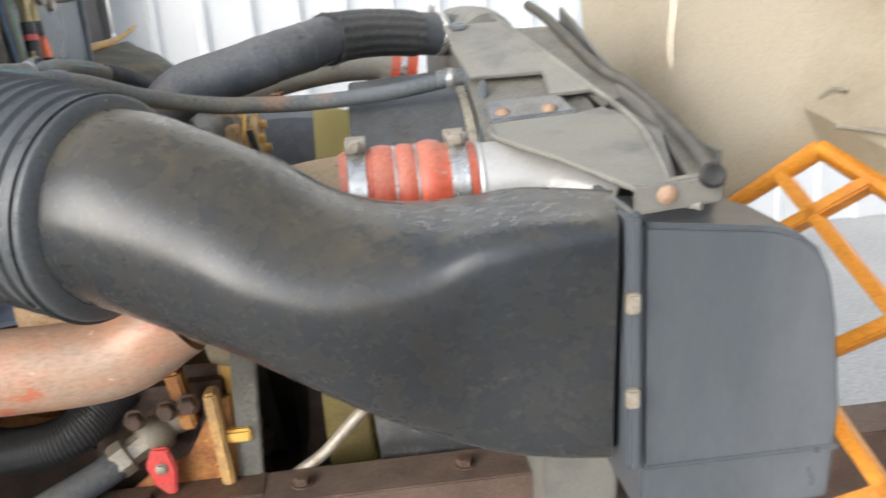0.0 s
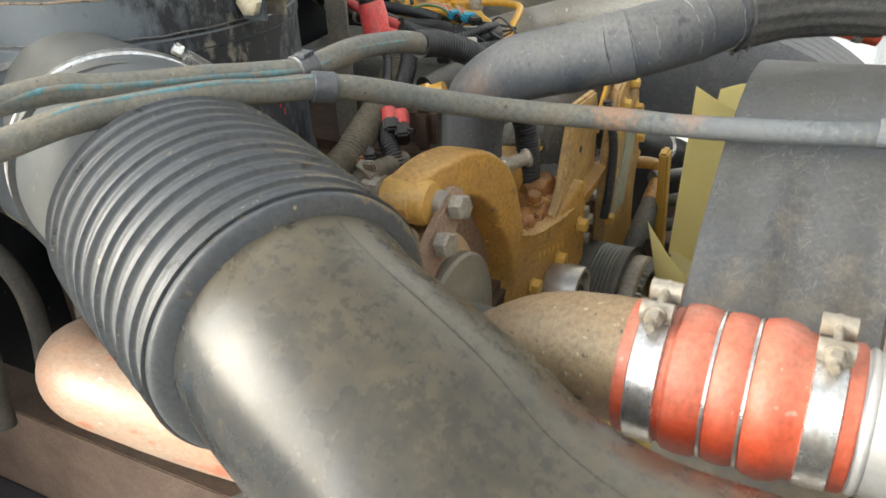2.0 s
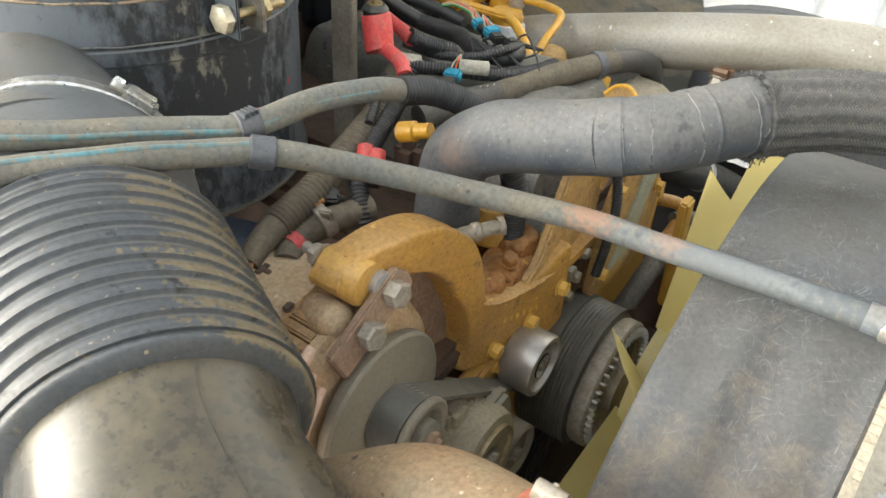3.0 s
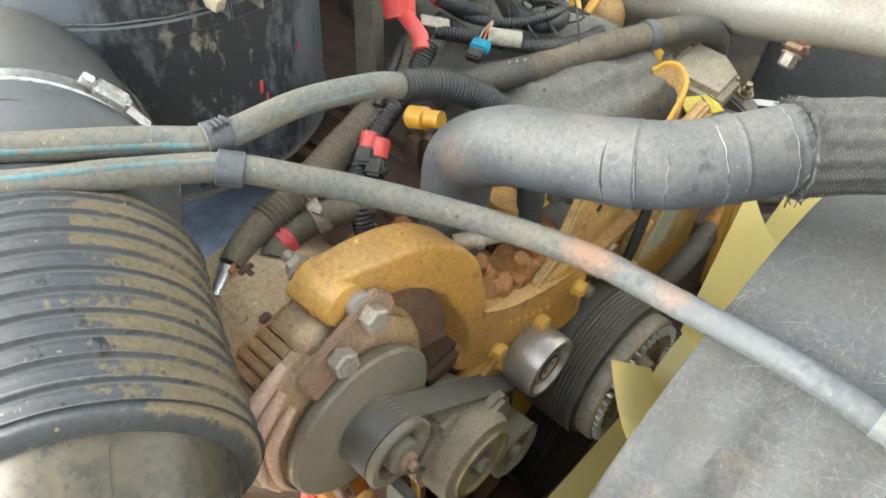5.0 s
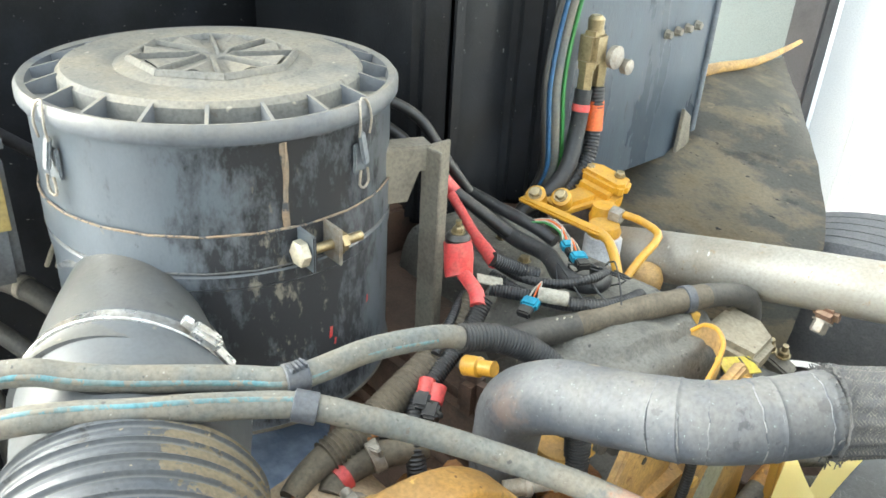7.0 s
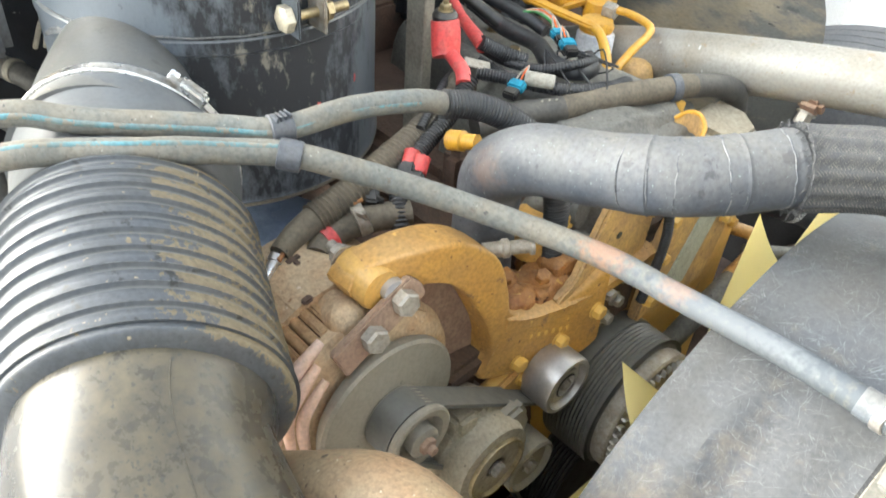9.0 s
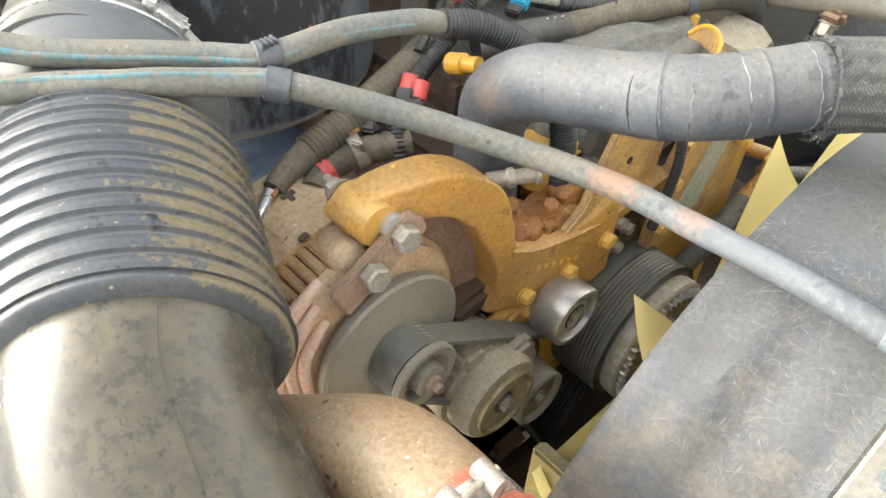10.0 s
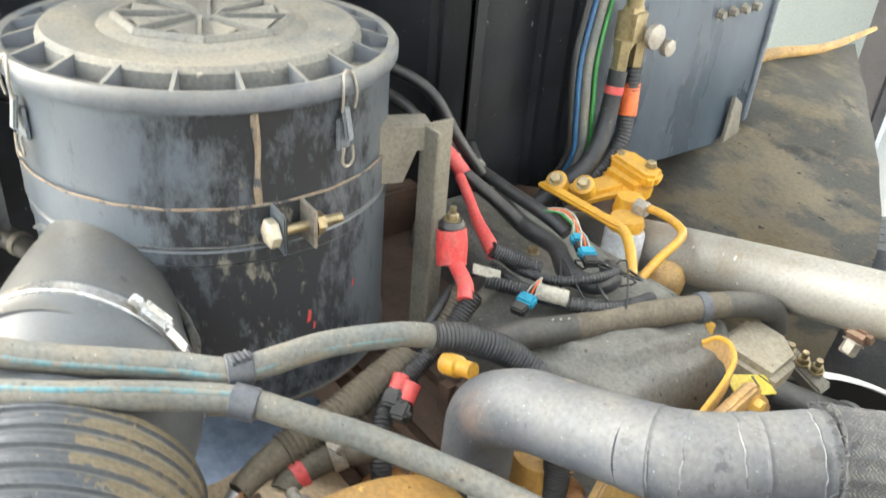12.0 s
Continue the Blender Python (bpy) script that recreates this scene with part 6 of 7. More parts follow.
def valve_cover():
    t = thing("valve_cover", "dusty dark valve cover with moulded steps", "engine cover")
    outline = [(-0.10, 0.36), (0.10, 0.345), (0.15, 0.24), (0.24, 0.235), (0.33, 0.262), (0.40, 0.295), (0.408, 0.48), (0.36, 0.53), (-0.10, 0.53)]

    def inside(x, y):
        """Metres from the outline, below nought outside it."""
        least, odd = 9.0, False
        for (x0, y0), (x1, y1) in zip(outline, outline[1:] + outline[:1]):
            q = max(0.0, min(1.0, ((x - x0) * (x1 - x0) + (y - y0) * (y1 - y0)) / ((x1 - x0) ** 2 + (y1 - y0) ** 2)))
            least = min(least, math.hypot(x - x0 - q * (x1 - x0), y - y0 - q * (y1 - y0)))
            if (y0 > y) != (y1 > y) and x < x0 + (y - y0) / (y1 - y0) * (x1 - x0):
                odd = not odd
        return least if odd else -least

    def height(x, y):
        d = inside(x, y)
        q = max(0.0, min(1.0, (d + 0.004) / 0.022))
        z = 1.12 + 0.098 * math.sqrt(1 - (1 - q) ** 2)
        step = max(0.0, min(1.0, (d - 0.034) / 0.014))
        z += 0.015 * step * step * (3 - 2 * step)
        crown = max(0.0, 1 - math.hypot((x - 0.345) / 0.055, (y - 0.355) / 0.06))
        z += 0.010 * min(1.0, crown * 2.2) + 0.0014 * noise.noise(Vector((x * 28, y * 28, 0))) + 0.0012 * noise.noise(Vector((x * 90, y * 90, 3)))
        return z - 0.006 * math.exp(-((x - 0.275 - 0.4 * (y - 0.35)) / 0.006) ** 2) * step

    rows = [[Vector((-0.105 + 0.52 * i / 104, 0.23 + 0.305 * k / 61, 0)) for i in range(105)] for k in range(62)]
    for row in rows:
        for v in row:
            v.z = height(v.x, v.y)
    part("cover", loft(bmesh.new(), rows, caps=False, closed=False), "cover", t)
    for x, y in ((0.122, 0.40), (0.22, 0.45), (0.05, 0.43)):
        part("cover_bolt", hexbolt(Vector((x, y, 1.232)), Z, 0.014, 0.009), "brass", t)


valve_cover()


def fuel_pump():
    t = thing("fuel_priming_pump", "bright yellow fuel priming pump with bent fuel lines over a filter", "fuel pump")
    part("pump_body", box((0.080, 0.062, 0.045), pose(0.045, 0.672, 1.240, 8, 10, 8), 0.012), "yellow_clean", t)
    part("pump_cap", slab([(-0.042, -0.018), (0.03, -0.022), (0.044, -0.008), (0.04, 0.02), (-0.02, 0.024), (-0.044, 0.012)], 0.024, pose(0.050, 0.684, 1.256, 10, 10, 10), 0.006), "yellow_clean", t)
    for x, y in ((0.022, 0.676), (0.072, 0.692)):
        part("cap_bolt", hexbolt(Vector((x, y, 1.279)), Vector((0.15, -0.15, 1)).normalized(), 0.013, 0.008), "brass", t)
    part("neck", lathe([(0.022, 0), (0.024, 0.014), (0.020, 0.035)], Vector((0.098, 0.622, 1.218)), Z, 24), "yellow_clean", t)
    part("lever", slab([(-0.006, -0.010), (0.150, -0.011), (0.168, -0.006), (0.168, 0.006), (0.150, 0.010), (-0.006, 0.012)], 0.008, axes(Vector((0.003, 0.530, 1.250)), X, Y, Z), 0.003), "yellow_clean", t, "flat yellow lever")
    part("lever_rod", tube([(0.150, 0.531, 1.253), (0.172, 0.527, 1.251), (0.205, 0.503, 1.243), (0.240, 0.470, 1.225), (0.258, 0.452, 1.195)], 0.0075, 14), "yellow_clean", t)
    for p in ((0.016, 0.545, 1.258), (0.045, 0.575, 1.256)):
        part("lug", lathe([(0.016, -0.012), (0.0165, 0.010), (0.012, 0.013)], Vector(p), Vector((0.2, -0.6, 0.75)).normalized(), 20), "yellow_clean", t)
        part("lug_bolt", hexbolt(Vector(p) + Vector((0.2, -0.6, 0.75)).normalized() * 0.013, Vector((0.2, -0.6, 0.75)).normalized(), 0.016, 0.009), "brass", t)
    part("bridge", box((0.05, 0.10, 0.022), pose(0.035, 0.61, 1.238, 5, 4, -12), 0.008), "yellow_clean", t)
    part("fuel_line", tube([(0.118, 0.612, 1.252), (0.165, 0.614, 1.256), (0.212, 0.600, 1.256), (0.226, 0.575, 1.252), (0.232, 0.53, 1.240), (0.238, 0.47, 1.210)], 0.0062, 12), "yellow_clean", t)
    part("union_nut", hexbolt(Vector((0.122, 0.607, 1.252)), Vector((1, 0.05, 0)).normalized(), 0.024, 0.02, washer=False), "dull_steel", t)
    part("filter_can", lathe([(0.03, 0), (0.03, 0.108), (0.027, 0.112)], Vector((0.135, 0.575, 1.115)), Z, 32), "white", t, "white filter can")
    part("can_collar", lathe([(0.026, 0), (0.028, 0.008), (0.024, 0.018)], Vector((0.130, 0.580, 1.226)), Z, 24), "yellow_clean", t)


fuel_pump()


def heater_box():
    t = thing("heater_box", "black painted steel heater box with scuffs and bolts", "heater box")
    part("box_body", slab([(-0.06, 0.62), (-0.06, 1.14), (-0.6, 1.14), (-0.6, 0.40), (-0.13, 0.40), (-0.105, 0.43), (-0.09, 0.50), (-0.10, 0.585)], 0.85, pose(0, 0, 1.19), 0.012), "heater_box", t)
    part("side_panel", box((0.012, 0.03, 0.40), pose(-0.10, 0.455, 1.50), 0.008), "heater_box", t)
    # Thin cover that paints the box's sheen on this face
    part("sheen_face", box((0.006, 0.49, 0.83), pose(-0.0575, 0.89, 1.61), 0.002), "heater_sheen", t, "scuffed box face with a bluish sheen in its colour")
    part("edge_bead", tube([(-0.052, 1.138, 1.19), (-0.052, 1.138, 1.6), (-0.052, 1.138, 2.03)], 0.006, 10), "blue_steel", t)
    for k in range(4):
        part("bolt", hexbolt(Vector((-0.0545, 0.97 + 0.035 * k, 1.46 + 0.002 * k)), X, 0.014, 0.012), "bracket", t)
    part("foot_bracket", slab([(0, 0), (0.07, -0.01), (0.035, 0.15), (0.005, 0.17)], 0.008, axes(Vector((-0.045, 1.06, 1.13)), Y, Z, X), 0.001), "bracket", t)


heater_box()


def splash_shield():
    t = thing("splash_shield", "muddy brown rubber splash shield hanging beside the wheel", "splash shield")
    left = [(-0.16, 1.25, 1.30), (-0.17, 1.08, 1.20), (-0.12, 0.95, 1.12), (-0.06, 0.88, 1.0), (0.0, 0.86, 0.85)]
    mid = [(-0.09, 1.36, 1.335), (0.02, 1.20, 1.275), (0.07, 1.05, 1.17), (0.12, 0.95, 1.04), (0.15, 0.92, 0.85)]
    right = [(-0.054, 1.519, 1.350), (0.09, 1.33, 1.29), (0.22, 1.19, 1.20), (0.295, 1.09, 1.115), (0.30, 1.02, 0.85)]
    a, b, c = (spline(q, 0.02) for q in (left, mid, right))
    n = 40
    bm = bmesh.new()
    grid = []
    for i in range(n):
        u = i / (n - 1)
        pa, pb, pc = (q[min(len(q) - 1, int(u * (len(q) - 1)))] for q in (a, b, c))
        row = []
        for j in range(25):
            v = j / 24
            p = pa * (1 - v) * (1 - 2 * v) + pb * 4 * v * (1 - v) + pc * v * (2 * v - 1)
            row.append(p + Vector((0.5, -0.5, 0.5)) * (0.022 * noise.noise(p * 7) + 0.006 * noise.noise(p * 24)))
        grid.append(row)
    loft(bm, grid, caps=False, closed=False)
    bmesh.ops.solidify(bm, geom=bm.faces[:], thickness=0.006)
    part("sheet", bm, "shield", t)
    part("folded_edge", tube([(-0.16, 1.24, 1.298), (-0.12, 1.30, 1.33), (-0.07, 1.38, 1.345), (-0.05, 1.45, 1.36), (-0.03, 1.53, 1.385)], lambda u, _: 0.016 - 0.011 * u, 10), "dusty_yellow", t, "tan folded upper edge")


splash_shield()


def tyre():
    t = thing("front_axle", "dark front axle end carrying a worn truck tyre", "axle")
    c = Vector((0.42, 0, 0.56))
    prof = [(0.28, 1.12), (0.40, 1.10), (0.485, 1.115), (0.51, 1.135)]
    for k in range(5):
        y = 1.145 + k * 0.046
        prof += [(0.522, y), (0.524, y + 0.034), (0.508, y + 0.037), (0.508, y + 0.043)]
    prof += [(0.52, 1.376), (0.49, 1.40), (0.40, 1.41), (0.28, 1.39)]
    prof = [(r * 1.065, y) for r, y in prof]
    wheel = part("wheel", lathe([(0.28, 1.13), (0.26, 1.17), (0.10, 1.2), (0.0, 1.2)], c, Y, 48, caps=False), "post", t)
    part("tyre", lathe(prof, c, Y, 96, caps=False), "tyre", wheel, "large worn tyre with circular tread grooves")
    part("hub", lathe([(0.0, 1.0), (0.09, 1.02), (0.11, 1.1), (0.10, 1.2)], c, Y, 32), "rust_dark", t)


tyre()


def frame_rail():
    for y in (-0.10, 0.82):
        t = thing("frame_rail", "rusty steel chassis frame rail below the engine", "chassis", "frame rails")
        part("rail", slab([(-0.04, -0.13), (0.04, -0.13), (0.04, -0.12), (-0.03, -0.12), (-0.03, 0.12), (0.04, 0.12), (0.04, 0.13), (-0.04, 0.13)], 2.6, axes(Vector((-1.1, y, 0.63)), Y, Z, X), 0.002), "frame_rail", t)
        for x in (0.1, 0.3, 0.52, 0.75):
            part("rail_bolt", hexbolt(Vector((x, y, 0.76)), Z, 0.022, 0.012), "rust_dark", t)


frame_rail()


def hood():
    t = thing("hood", "cream fibreglass hood tipped forward with its inside showing", "hood")
    C = Vector((1.264, -0.034, 1.076))
    n = Vector((-0.75, -0.45, 0.45)).normalized()
    e1 = Z.cross(n).normalized()
    e2 = n.cross(e1)

    def at(a, b, h=0.0):
        return C + e1 * a + e2 * b + n * h

    def cut(p, d, poly):
        """Distances along d from p at which the line meets the polygon."""
        hits = []
        for q, r in zip(poly, poly[1:] + poly[:1]):
            ex, ey = r[0] - q[0], r[1] - q[1]
            den = d[0] * ey - d[1] * ex
            if abs(den) > 1e-9:
                s = ((q[0] - p[0]) * ey - (q[1] - p[1]) * ex) / den
                w = ((q[0] - p[0]) * d[1] - (q[1] - p[1]) * d[0]) / den
                if -1e-6 <= w <= 1 + 1e-6:
                    hits.append(s)
        return sorted(hits)

    hole = [(-0.02, 0.10), (-0.20, -0.07), (0.12, -0.62), (0.66, -0.2)]
    edge = [(-0.56, 0.95), (-0.54, 0.30), (-0.30, -0.06), (-0.34, -0.85), (1.25, -0.85), (1.25, 0.95)]
    mid = (0.12, -0.2)
    bm = bmesh.new()
    rows = []
    for s in range(17):
        w = (s / 16) ** 1.4
        row = []
        for k in range(72):
            ang = 2 * math.pi * k / 72
            d = (math.cos(ang), math.sin(ang))
            r0, r1 = cut(mid, d, hole)[-1], cut(mid, d, edge)[-1]
            r = r0 + (r1 - r0) * w
            a, b = mid[0] + d[0] * r, mid[1] + d[1] * r
            lift = 0.10 * max(0.0, r - 0.3) ** 2 + 0.05 * max(0, b) * math.sin(3 * b) - 0.05 * math.exp(-((r - r0) / 0.03) ** 2)
            row.append(at(a, b, lift))
        rows.append(row)
    loft(bm, rows, caps=False)
    bmesh.ops.solidify(bm, geom=bm.faces[:], thickness=0.012)
    part("shell", bm, "hood", t)
    g = part("grille_frame", tube([at(*hole[k], -0.045) for k in (0, 1, 2, 3, 0)], 0.016, 10, smooth_path=False), "grille", t, "sunlit orange-yellow opening edge")
    for d, step, many in (((0.8, -0.6), (-0.087, -0.1155), range(-1, 6)), ((0.745, 0.667), (0.129, -0.144), range(0, 5))):
        for k in many:
            p = (step[0] * k, step[1] * k)
            h = cut(p, d, hole)
            if len(h) < 2:
                continue
            p0, p1 = at(p[0] + d[0] * h[0], p[1] + d[1] * h[0], -0.045), at(p[0] + d[0] * h[-1], p[1] + d[1] * h[-1], -0.045)
            ax = (p1 - p0).normalized()
            part("grille_bar", box(((p1 - p0).length, 0.02, 0.03), axes((p0 + p1) / 2, ax, n.cross(ax), n), 0.003), "grille", g)
    part("inner_rib", tube([at(-0.36, 0.80, 0.10), at(-0.33, 0.45, 0.02), at(-0.30, 0.22, -0.01), at(-0.20, 0.02, -0.03)], lambda u, _: 0.035 - 0.012 * u, 16), "hood", t)
    for a0, b0, a1, b1 in ((0.07, 0.215, 0.30, 0.20), (0.02, 0.12, 0.30, 0.085), (-0.02, 0.16, 0.02, 0.17)):
        part("crack", tube([at(a0, b0, 0.004), at((a0 + a1) / 2, (b0 + b1) / 2 + 0.008, 0.012), at(a1, b1, 0.012)], 0.0035, 6), "bracket", t, "dark crack in the fibreglass")


hood()


def firewall():
    tagged(part("firewall", slab([(-0.62, 0.45), (1.15, 0.45), (1.15, 1.95), (0.9, 2.1), (-0.5, 2.1), (-0.62, 1.95)], 0.04, axes(Vector((-0.68, 0, 0)), Y, Z, X), 0.01), "heater_box"), "black firewall panel behind the engine bay", "wall", kind="structure")
    tagged(part("cab_body", box((2.6, 1.75, 1.9), pose(-2.03, 0.27, 1.45), 0.05), "cab_yellow"), "plain yellow body that closes the bay behind", "vehicle body", kind="structure")
    tagged(part("cowl", box((0.16, 1.7, 0.05), pose(-0.58, 0.27, 1.96, 0, 12, 0), 0.015), "cab"), "grey-green cowl ledge above the firewall", "cowl", kind="structure")
    # Added dark sheet that covers the bright gap under the heater box
    tagged(part("bulkhead", box((0.03, 1.05, 0.8), pose(-0.16, 0.68, 0.82), 0.005), "rust_dark"), "dark lower bulkhead added to cover the bright gap behind the engine", "wall", kind="structure")


firewall()


def battery_box():
    t = thing("battery_box", "grey plastic box with a worn yellow label", "box")
    base = pose(-0.318, -0.340, 1.34, 0, 0, -6)
    part("case", box((0.22, 0.36, 0.17), base, 0.012), "grey_box", t)
    part("lid", box((0.228, 0.368, 0.035), base @ Matrix.Translation((0, 0, 0.095)), 0.012), "grey_box", t)
    part("label_sheet", box((0.002, 0.19, 0.072), base @ Matrix.Translation((0.111, 0.078, 0.028)), 0.0), "label_tan", t, "worn yellow label")
    for k in range(3):
        h = thing("coolant_hose", "dusty black hose in the shade under the box", "hose", "shaded hoses")
        y = -0.30 + 0.075 * k
        part("hose", tube([(-0.45, y - 0.05, 1.10 + 0.03 * k), (-0.32, y, 1.14 + 0.02 * k), (-0.22, y + 0.05, 1.12), (-0.15, y + 0.06, 1.04), (-0.13, y + 0.04, 0.90)], 0.016 - 0.003 * (k % 2), 14, wob=0.001), "dark_rubber", h)
        part("band_clamp", band(Vector((-0.32, y, 1.14 + 0.02 * k)), Vector((1, 0.4, 0)).normalized(), 0.0165 - 0.003 * (k % 2), 0.012, 0.0012, 20), "bracket", h)
    for k in range(2):
        w = thing("thin_wire", "short frayed cream wire end beside the air cleaner", "wire", "frayed wires")
        part("wire", tube([(-0.208 - 0.012 * k, -0.11, 1.292), (-0.222 - 0.02 * k, -0.12, 1.275), (-0.245 - 0.05 * k, -0.122, 1.238 - 0.02 * k)], 0.0035, 8), "cream", w)
    r = thing("stay_rod", "dark steel rod with a cream knob behind the box", "rod")
    part("rod", tube([(-0.30, -0.22, 1.47), (-0.30, -0.165, 1.428), (-0.30, -0.098, 1.37), (-0.30, -0.03, 1.31)], 0.0085, 12), "post", r)
    part("knob", lathe([(0.006, -0.012), (0.014, -0.009), (0.016, 0.0), (0.014, 0.009), (0.006, 0.012)], Vector((-0.30, -0.168, 1.430)), Vector((0, 0.75, -0.65)).normalized(), 20), "cream", r)


battery_box()


def washer_bottle():
    t = thing("washer_bottle", "white plastic bottle of light blue washer fluid", "bottle")

    def shell(rows):
        turned = radians(10)
        rings = []
        for z, wide, deep in rows:
            ring = []
            for k in range(40):
                a = 2 * math.pi * k / 40
                x, y = (math.copysign(abs(q) ** 0.5, q) for q in (math.cos(a), math.sin(a)))
                x, y = x * wide, y * deep
                ring.append(Vector((-0.17 + x * math.cos(turned) - y * math.sin(turned), -0.378 + x * math.sin(turned) + y * math.cos(turned), z)))
            rings.append(ring)
        return loft(bmesh.new(), rings)

    part("fluid", shell([(0.961, 0.060, 0.075), (0.966, 0.074, 0.090), (0.985, 0.083, 0.099), (1.05, 0.085, 0.101), (1.11, 0.084, 0.100), (1.138, 0.080, 0.096)]), "jug_blue", t, "light blue fluid")
    part("shoulder", shell([(1.138, 0.0802, 0.0962), (1.155, 0.074, 0.088), (1.172, 0.062, 0.072), (1.187, 0.045, 0.05)]), "white", t, "translucent white upper part")
    part("cap", lathe([(0.03, 0), (0.03, 0.02), (0.026, 0.024)], Vector((-0.17, -0.40, 1.187)), Z, 24), "black", t)
    part("bracket", box((0.50, 0.16, 0.012), pose(-0.40, -0.38, 0.954), 0.002), "bracket", t)
    for k, m in enumerate(("orange_plastic", "cream")):
        part("wire", tube([(-0.15, -0.36 + 0.012 * k, 1.206), (-0.12, -0.345 + 0.012 * k, 1.212), (-0.09, -0.335 + 0.012 * k, 1.20)], 0.002, 8), m, t)


washer_bottle()


def gap_filler_tray():
    # Made-up tray: fills the dark gap where bright ground would show
    t = thing("gap_filler_tray", "dark tray added to hide the bright ground below the washer bottle", "tray")
    part("tray", box((0.46, 0.48, 0.012), pose(-0.44, -0.38, 0.57), 0.004), "post", t)
    part("lip", box((0.012, 0.48, 0.05), pose(-0.214, -0.38, 0.588), 0.003), "post", t)
    for x in (-0.60, -0.28):
        part("gusset", slab([(0.0, 0.0), (0.0, -0.12), (-0.20, 0.0)], 0.008, axes(Vector((x, -0.142, 0.564)), Y, Z, X), 0.001), "post", t)


gap_filler_tray()


def harness():
    def loom(way, r, mat="loom", name="wiring_loom", lab="black corrugated wiring loom lying on the valve cover", pitch=0.004, deep=0.13):
        t = thing(name, lab, "wiring", "wiring looms")
        part("conduit", ribbed(way, r, pitch, r * deep, 14, sub=6), mat, t)
        return t

    def taped(way, r, lab):
        t = thing("wiring_loom", lab, "wiring", "wiring looms")
        part("taped_run", tube(way, r, 14, 0.004, wob=0.0018), "loom", t)
        for q in (0.18, 0.34):
            pts = spline(way, 0.004)
            k = int(q * len(pts))
            part("tape_mark", lathe([(r + 0.0006, -0.004), (r + 0.0012, 0), (r + 0.0006, 0.004)], pts[k], (pts[k + 1] - pts[k - 1]).normalized(), 14, caps=False), "cream", t, "thin pale tape mark")

    taped([(-0.136, 0.478, 1.30), (-0.06, 0.445, 1.275), (-0.006, 0.425, 1.268), (0.092, 0.401, 1.262), (0.162, 0.398, 1.262), (0.217, 0.367, 1.262), (0.253, 0.375, 1.262), (0.256, 0.403, 1.26), (0.228, 0.431, 1.255)], 0.0125, "thick taped black wiring loom curled on the valve cover")
    taped([(-0.12, 0.42, 1.30), (-0.049, 0.427, 1.287), (0.033, 0.424, 1.283), (0.103, 0.427, 1.277), (0.15, 0.43, 1.268)], 0.009, "black taped wiring loom behind the post")
    loom([(0.128, 0.322, 1.262), (0.186, 0.317, 1.264), (0.232, 0.337, 1.268), (0.258, 0.37, 1.276), (0.254, 0.413, 1.268)], 0.0068)
    loom([(0.18, 0.265, 1.262), (0.217, 0.293, 1.260), (0.257, 0.317, 1.258), (0.289, 0.349, 1.258), (0.303, 0.39, 1.256), (0.30, 0.43, 1.25)], 0.0092)
    loom([(0.15, 0.30, 1.258), (0.20, 0.306, 1.252), (0.245, 0.326, 1.252), (0.275, 0.365, 1.25)], 0.0075)
    for k, (m, d) in enumerate((("cream", 0.0), ("orange_plastic", 0.006), ("cream", 0.012), ("green", -0.005))):
        w = thing("thin_wire", {"cream": "thin cream wire to the teal connector", "orange_plastic": "thin orange wire to the teal connector", "green": "thin green wire to the teal connector"}[m], "wire", "connector wires")
        part("wire", tube([(0.10, 0.425 + d, 1.280), (0.125, 0.437 + d, 1.287), (0.155, 0.434 + d * 0.7, 1.284), (0.178, 0.422 + d * 0.4, 1.274)], 0.0017, 6), m, w)
    random.seed(21)
    for k in range(6):
        w = thing("thin_wire", "thin dark wire tangled over the valve cover", "wire", "tangled wires")
        x, y = random.uniform(0.20, 0.28), random.uniform(0.34, 0.42)
        part("wire", tube([(x, y, 1.255), (x + random.uniform(-0.03, 0.05), y + random.uniform(-0.03, 0.04), 1.268 + random.uniform(0, 0.012)), (x + random.uniform(0.0, 0.08), y + random.uniform(-0.05, 0.05), 1.262), (x + random.uniform(0.02, 0.05), y + random.uniform(-0.03, 0.05), 1.245)], random.choice((0.0014, 0.0018)), 6), random.choice(("black", "loom", "loom")), w)
    loom([(0.235, 0.12, 1.255), (0.21, 0.17, 1.275), (0.175, 0.225, 1.27), (0.157, 0.275, 1.262), (0.17, 0.304, 1.258)], 0.0055, lab="thin grey wiring loom that loops over the engine")
    loom([(0.225, 0.205, 1.29), (0.235, 0.17, 1.262), (0.245, 0.12, 1.24), (0.262, 0.07, 1.22), (0.29, 0.045, 1.195), (0.305, 0.04, 1.15)], 0.0115, lab="black corrugated loom from the red boot to the plugs")
    loom([(0.20, 0.22, 1.27), (0.220, 0.15, 1.246), (0.233, 0.08, 1.230), (0.243, 0.02, 1.216), (0.247, -0.040, 1.203)], 0.0195, "loom_dusty", lab="dusty brown corrugated loom that runs to the alternator", pitch=0.0058, deep=0.17)
    t = thing("wiring_loom", "taped brown cable end at the alternator terminal", "wiring", "wiring looms")
    part("taped_end", tube([(0.247, -0.038, 1.203), (0.250, -0.066, 1.197), (0.259, -0.092, 1.19)], lambda u, _: 0.0165 - 0.005 * u, 14), "loom_dusty", t)
    # Printed breather tube with its clamp
    b = thing("breather_tube", "dusty brown rubber breather tube clamped above the engine", "tube")
    part("tube_run", tube([(0.284, 0.313, 1.240), (0.315, 0.39, 1.248), (0.343, 0.473, 1.247), (0.352, 0.505, 1.245)], 0.0165, 20, wob=0.001), "loom_dusty", b)
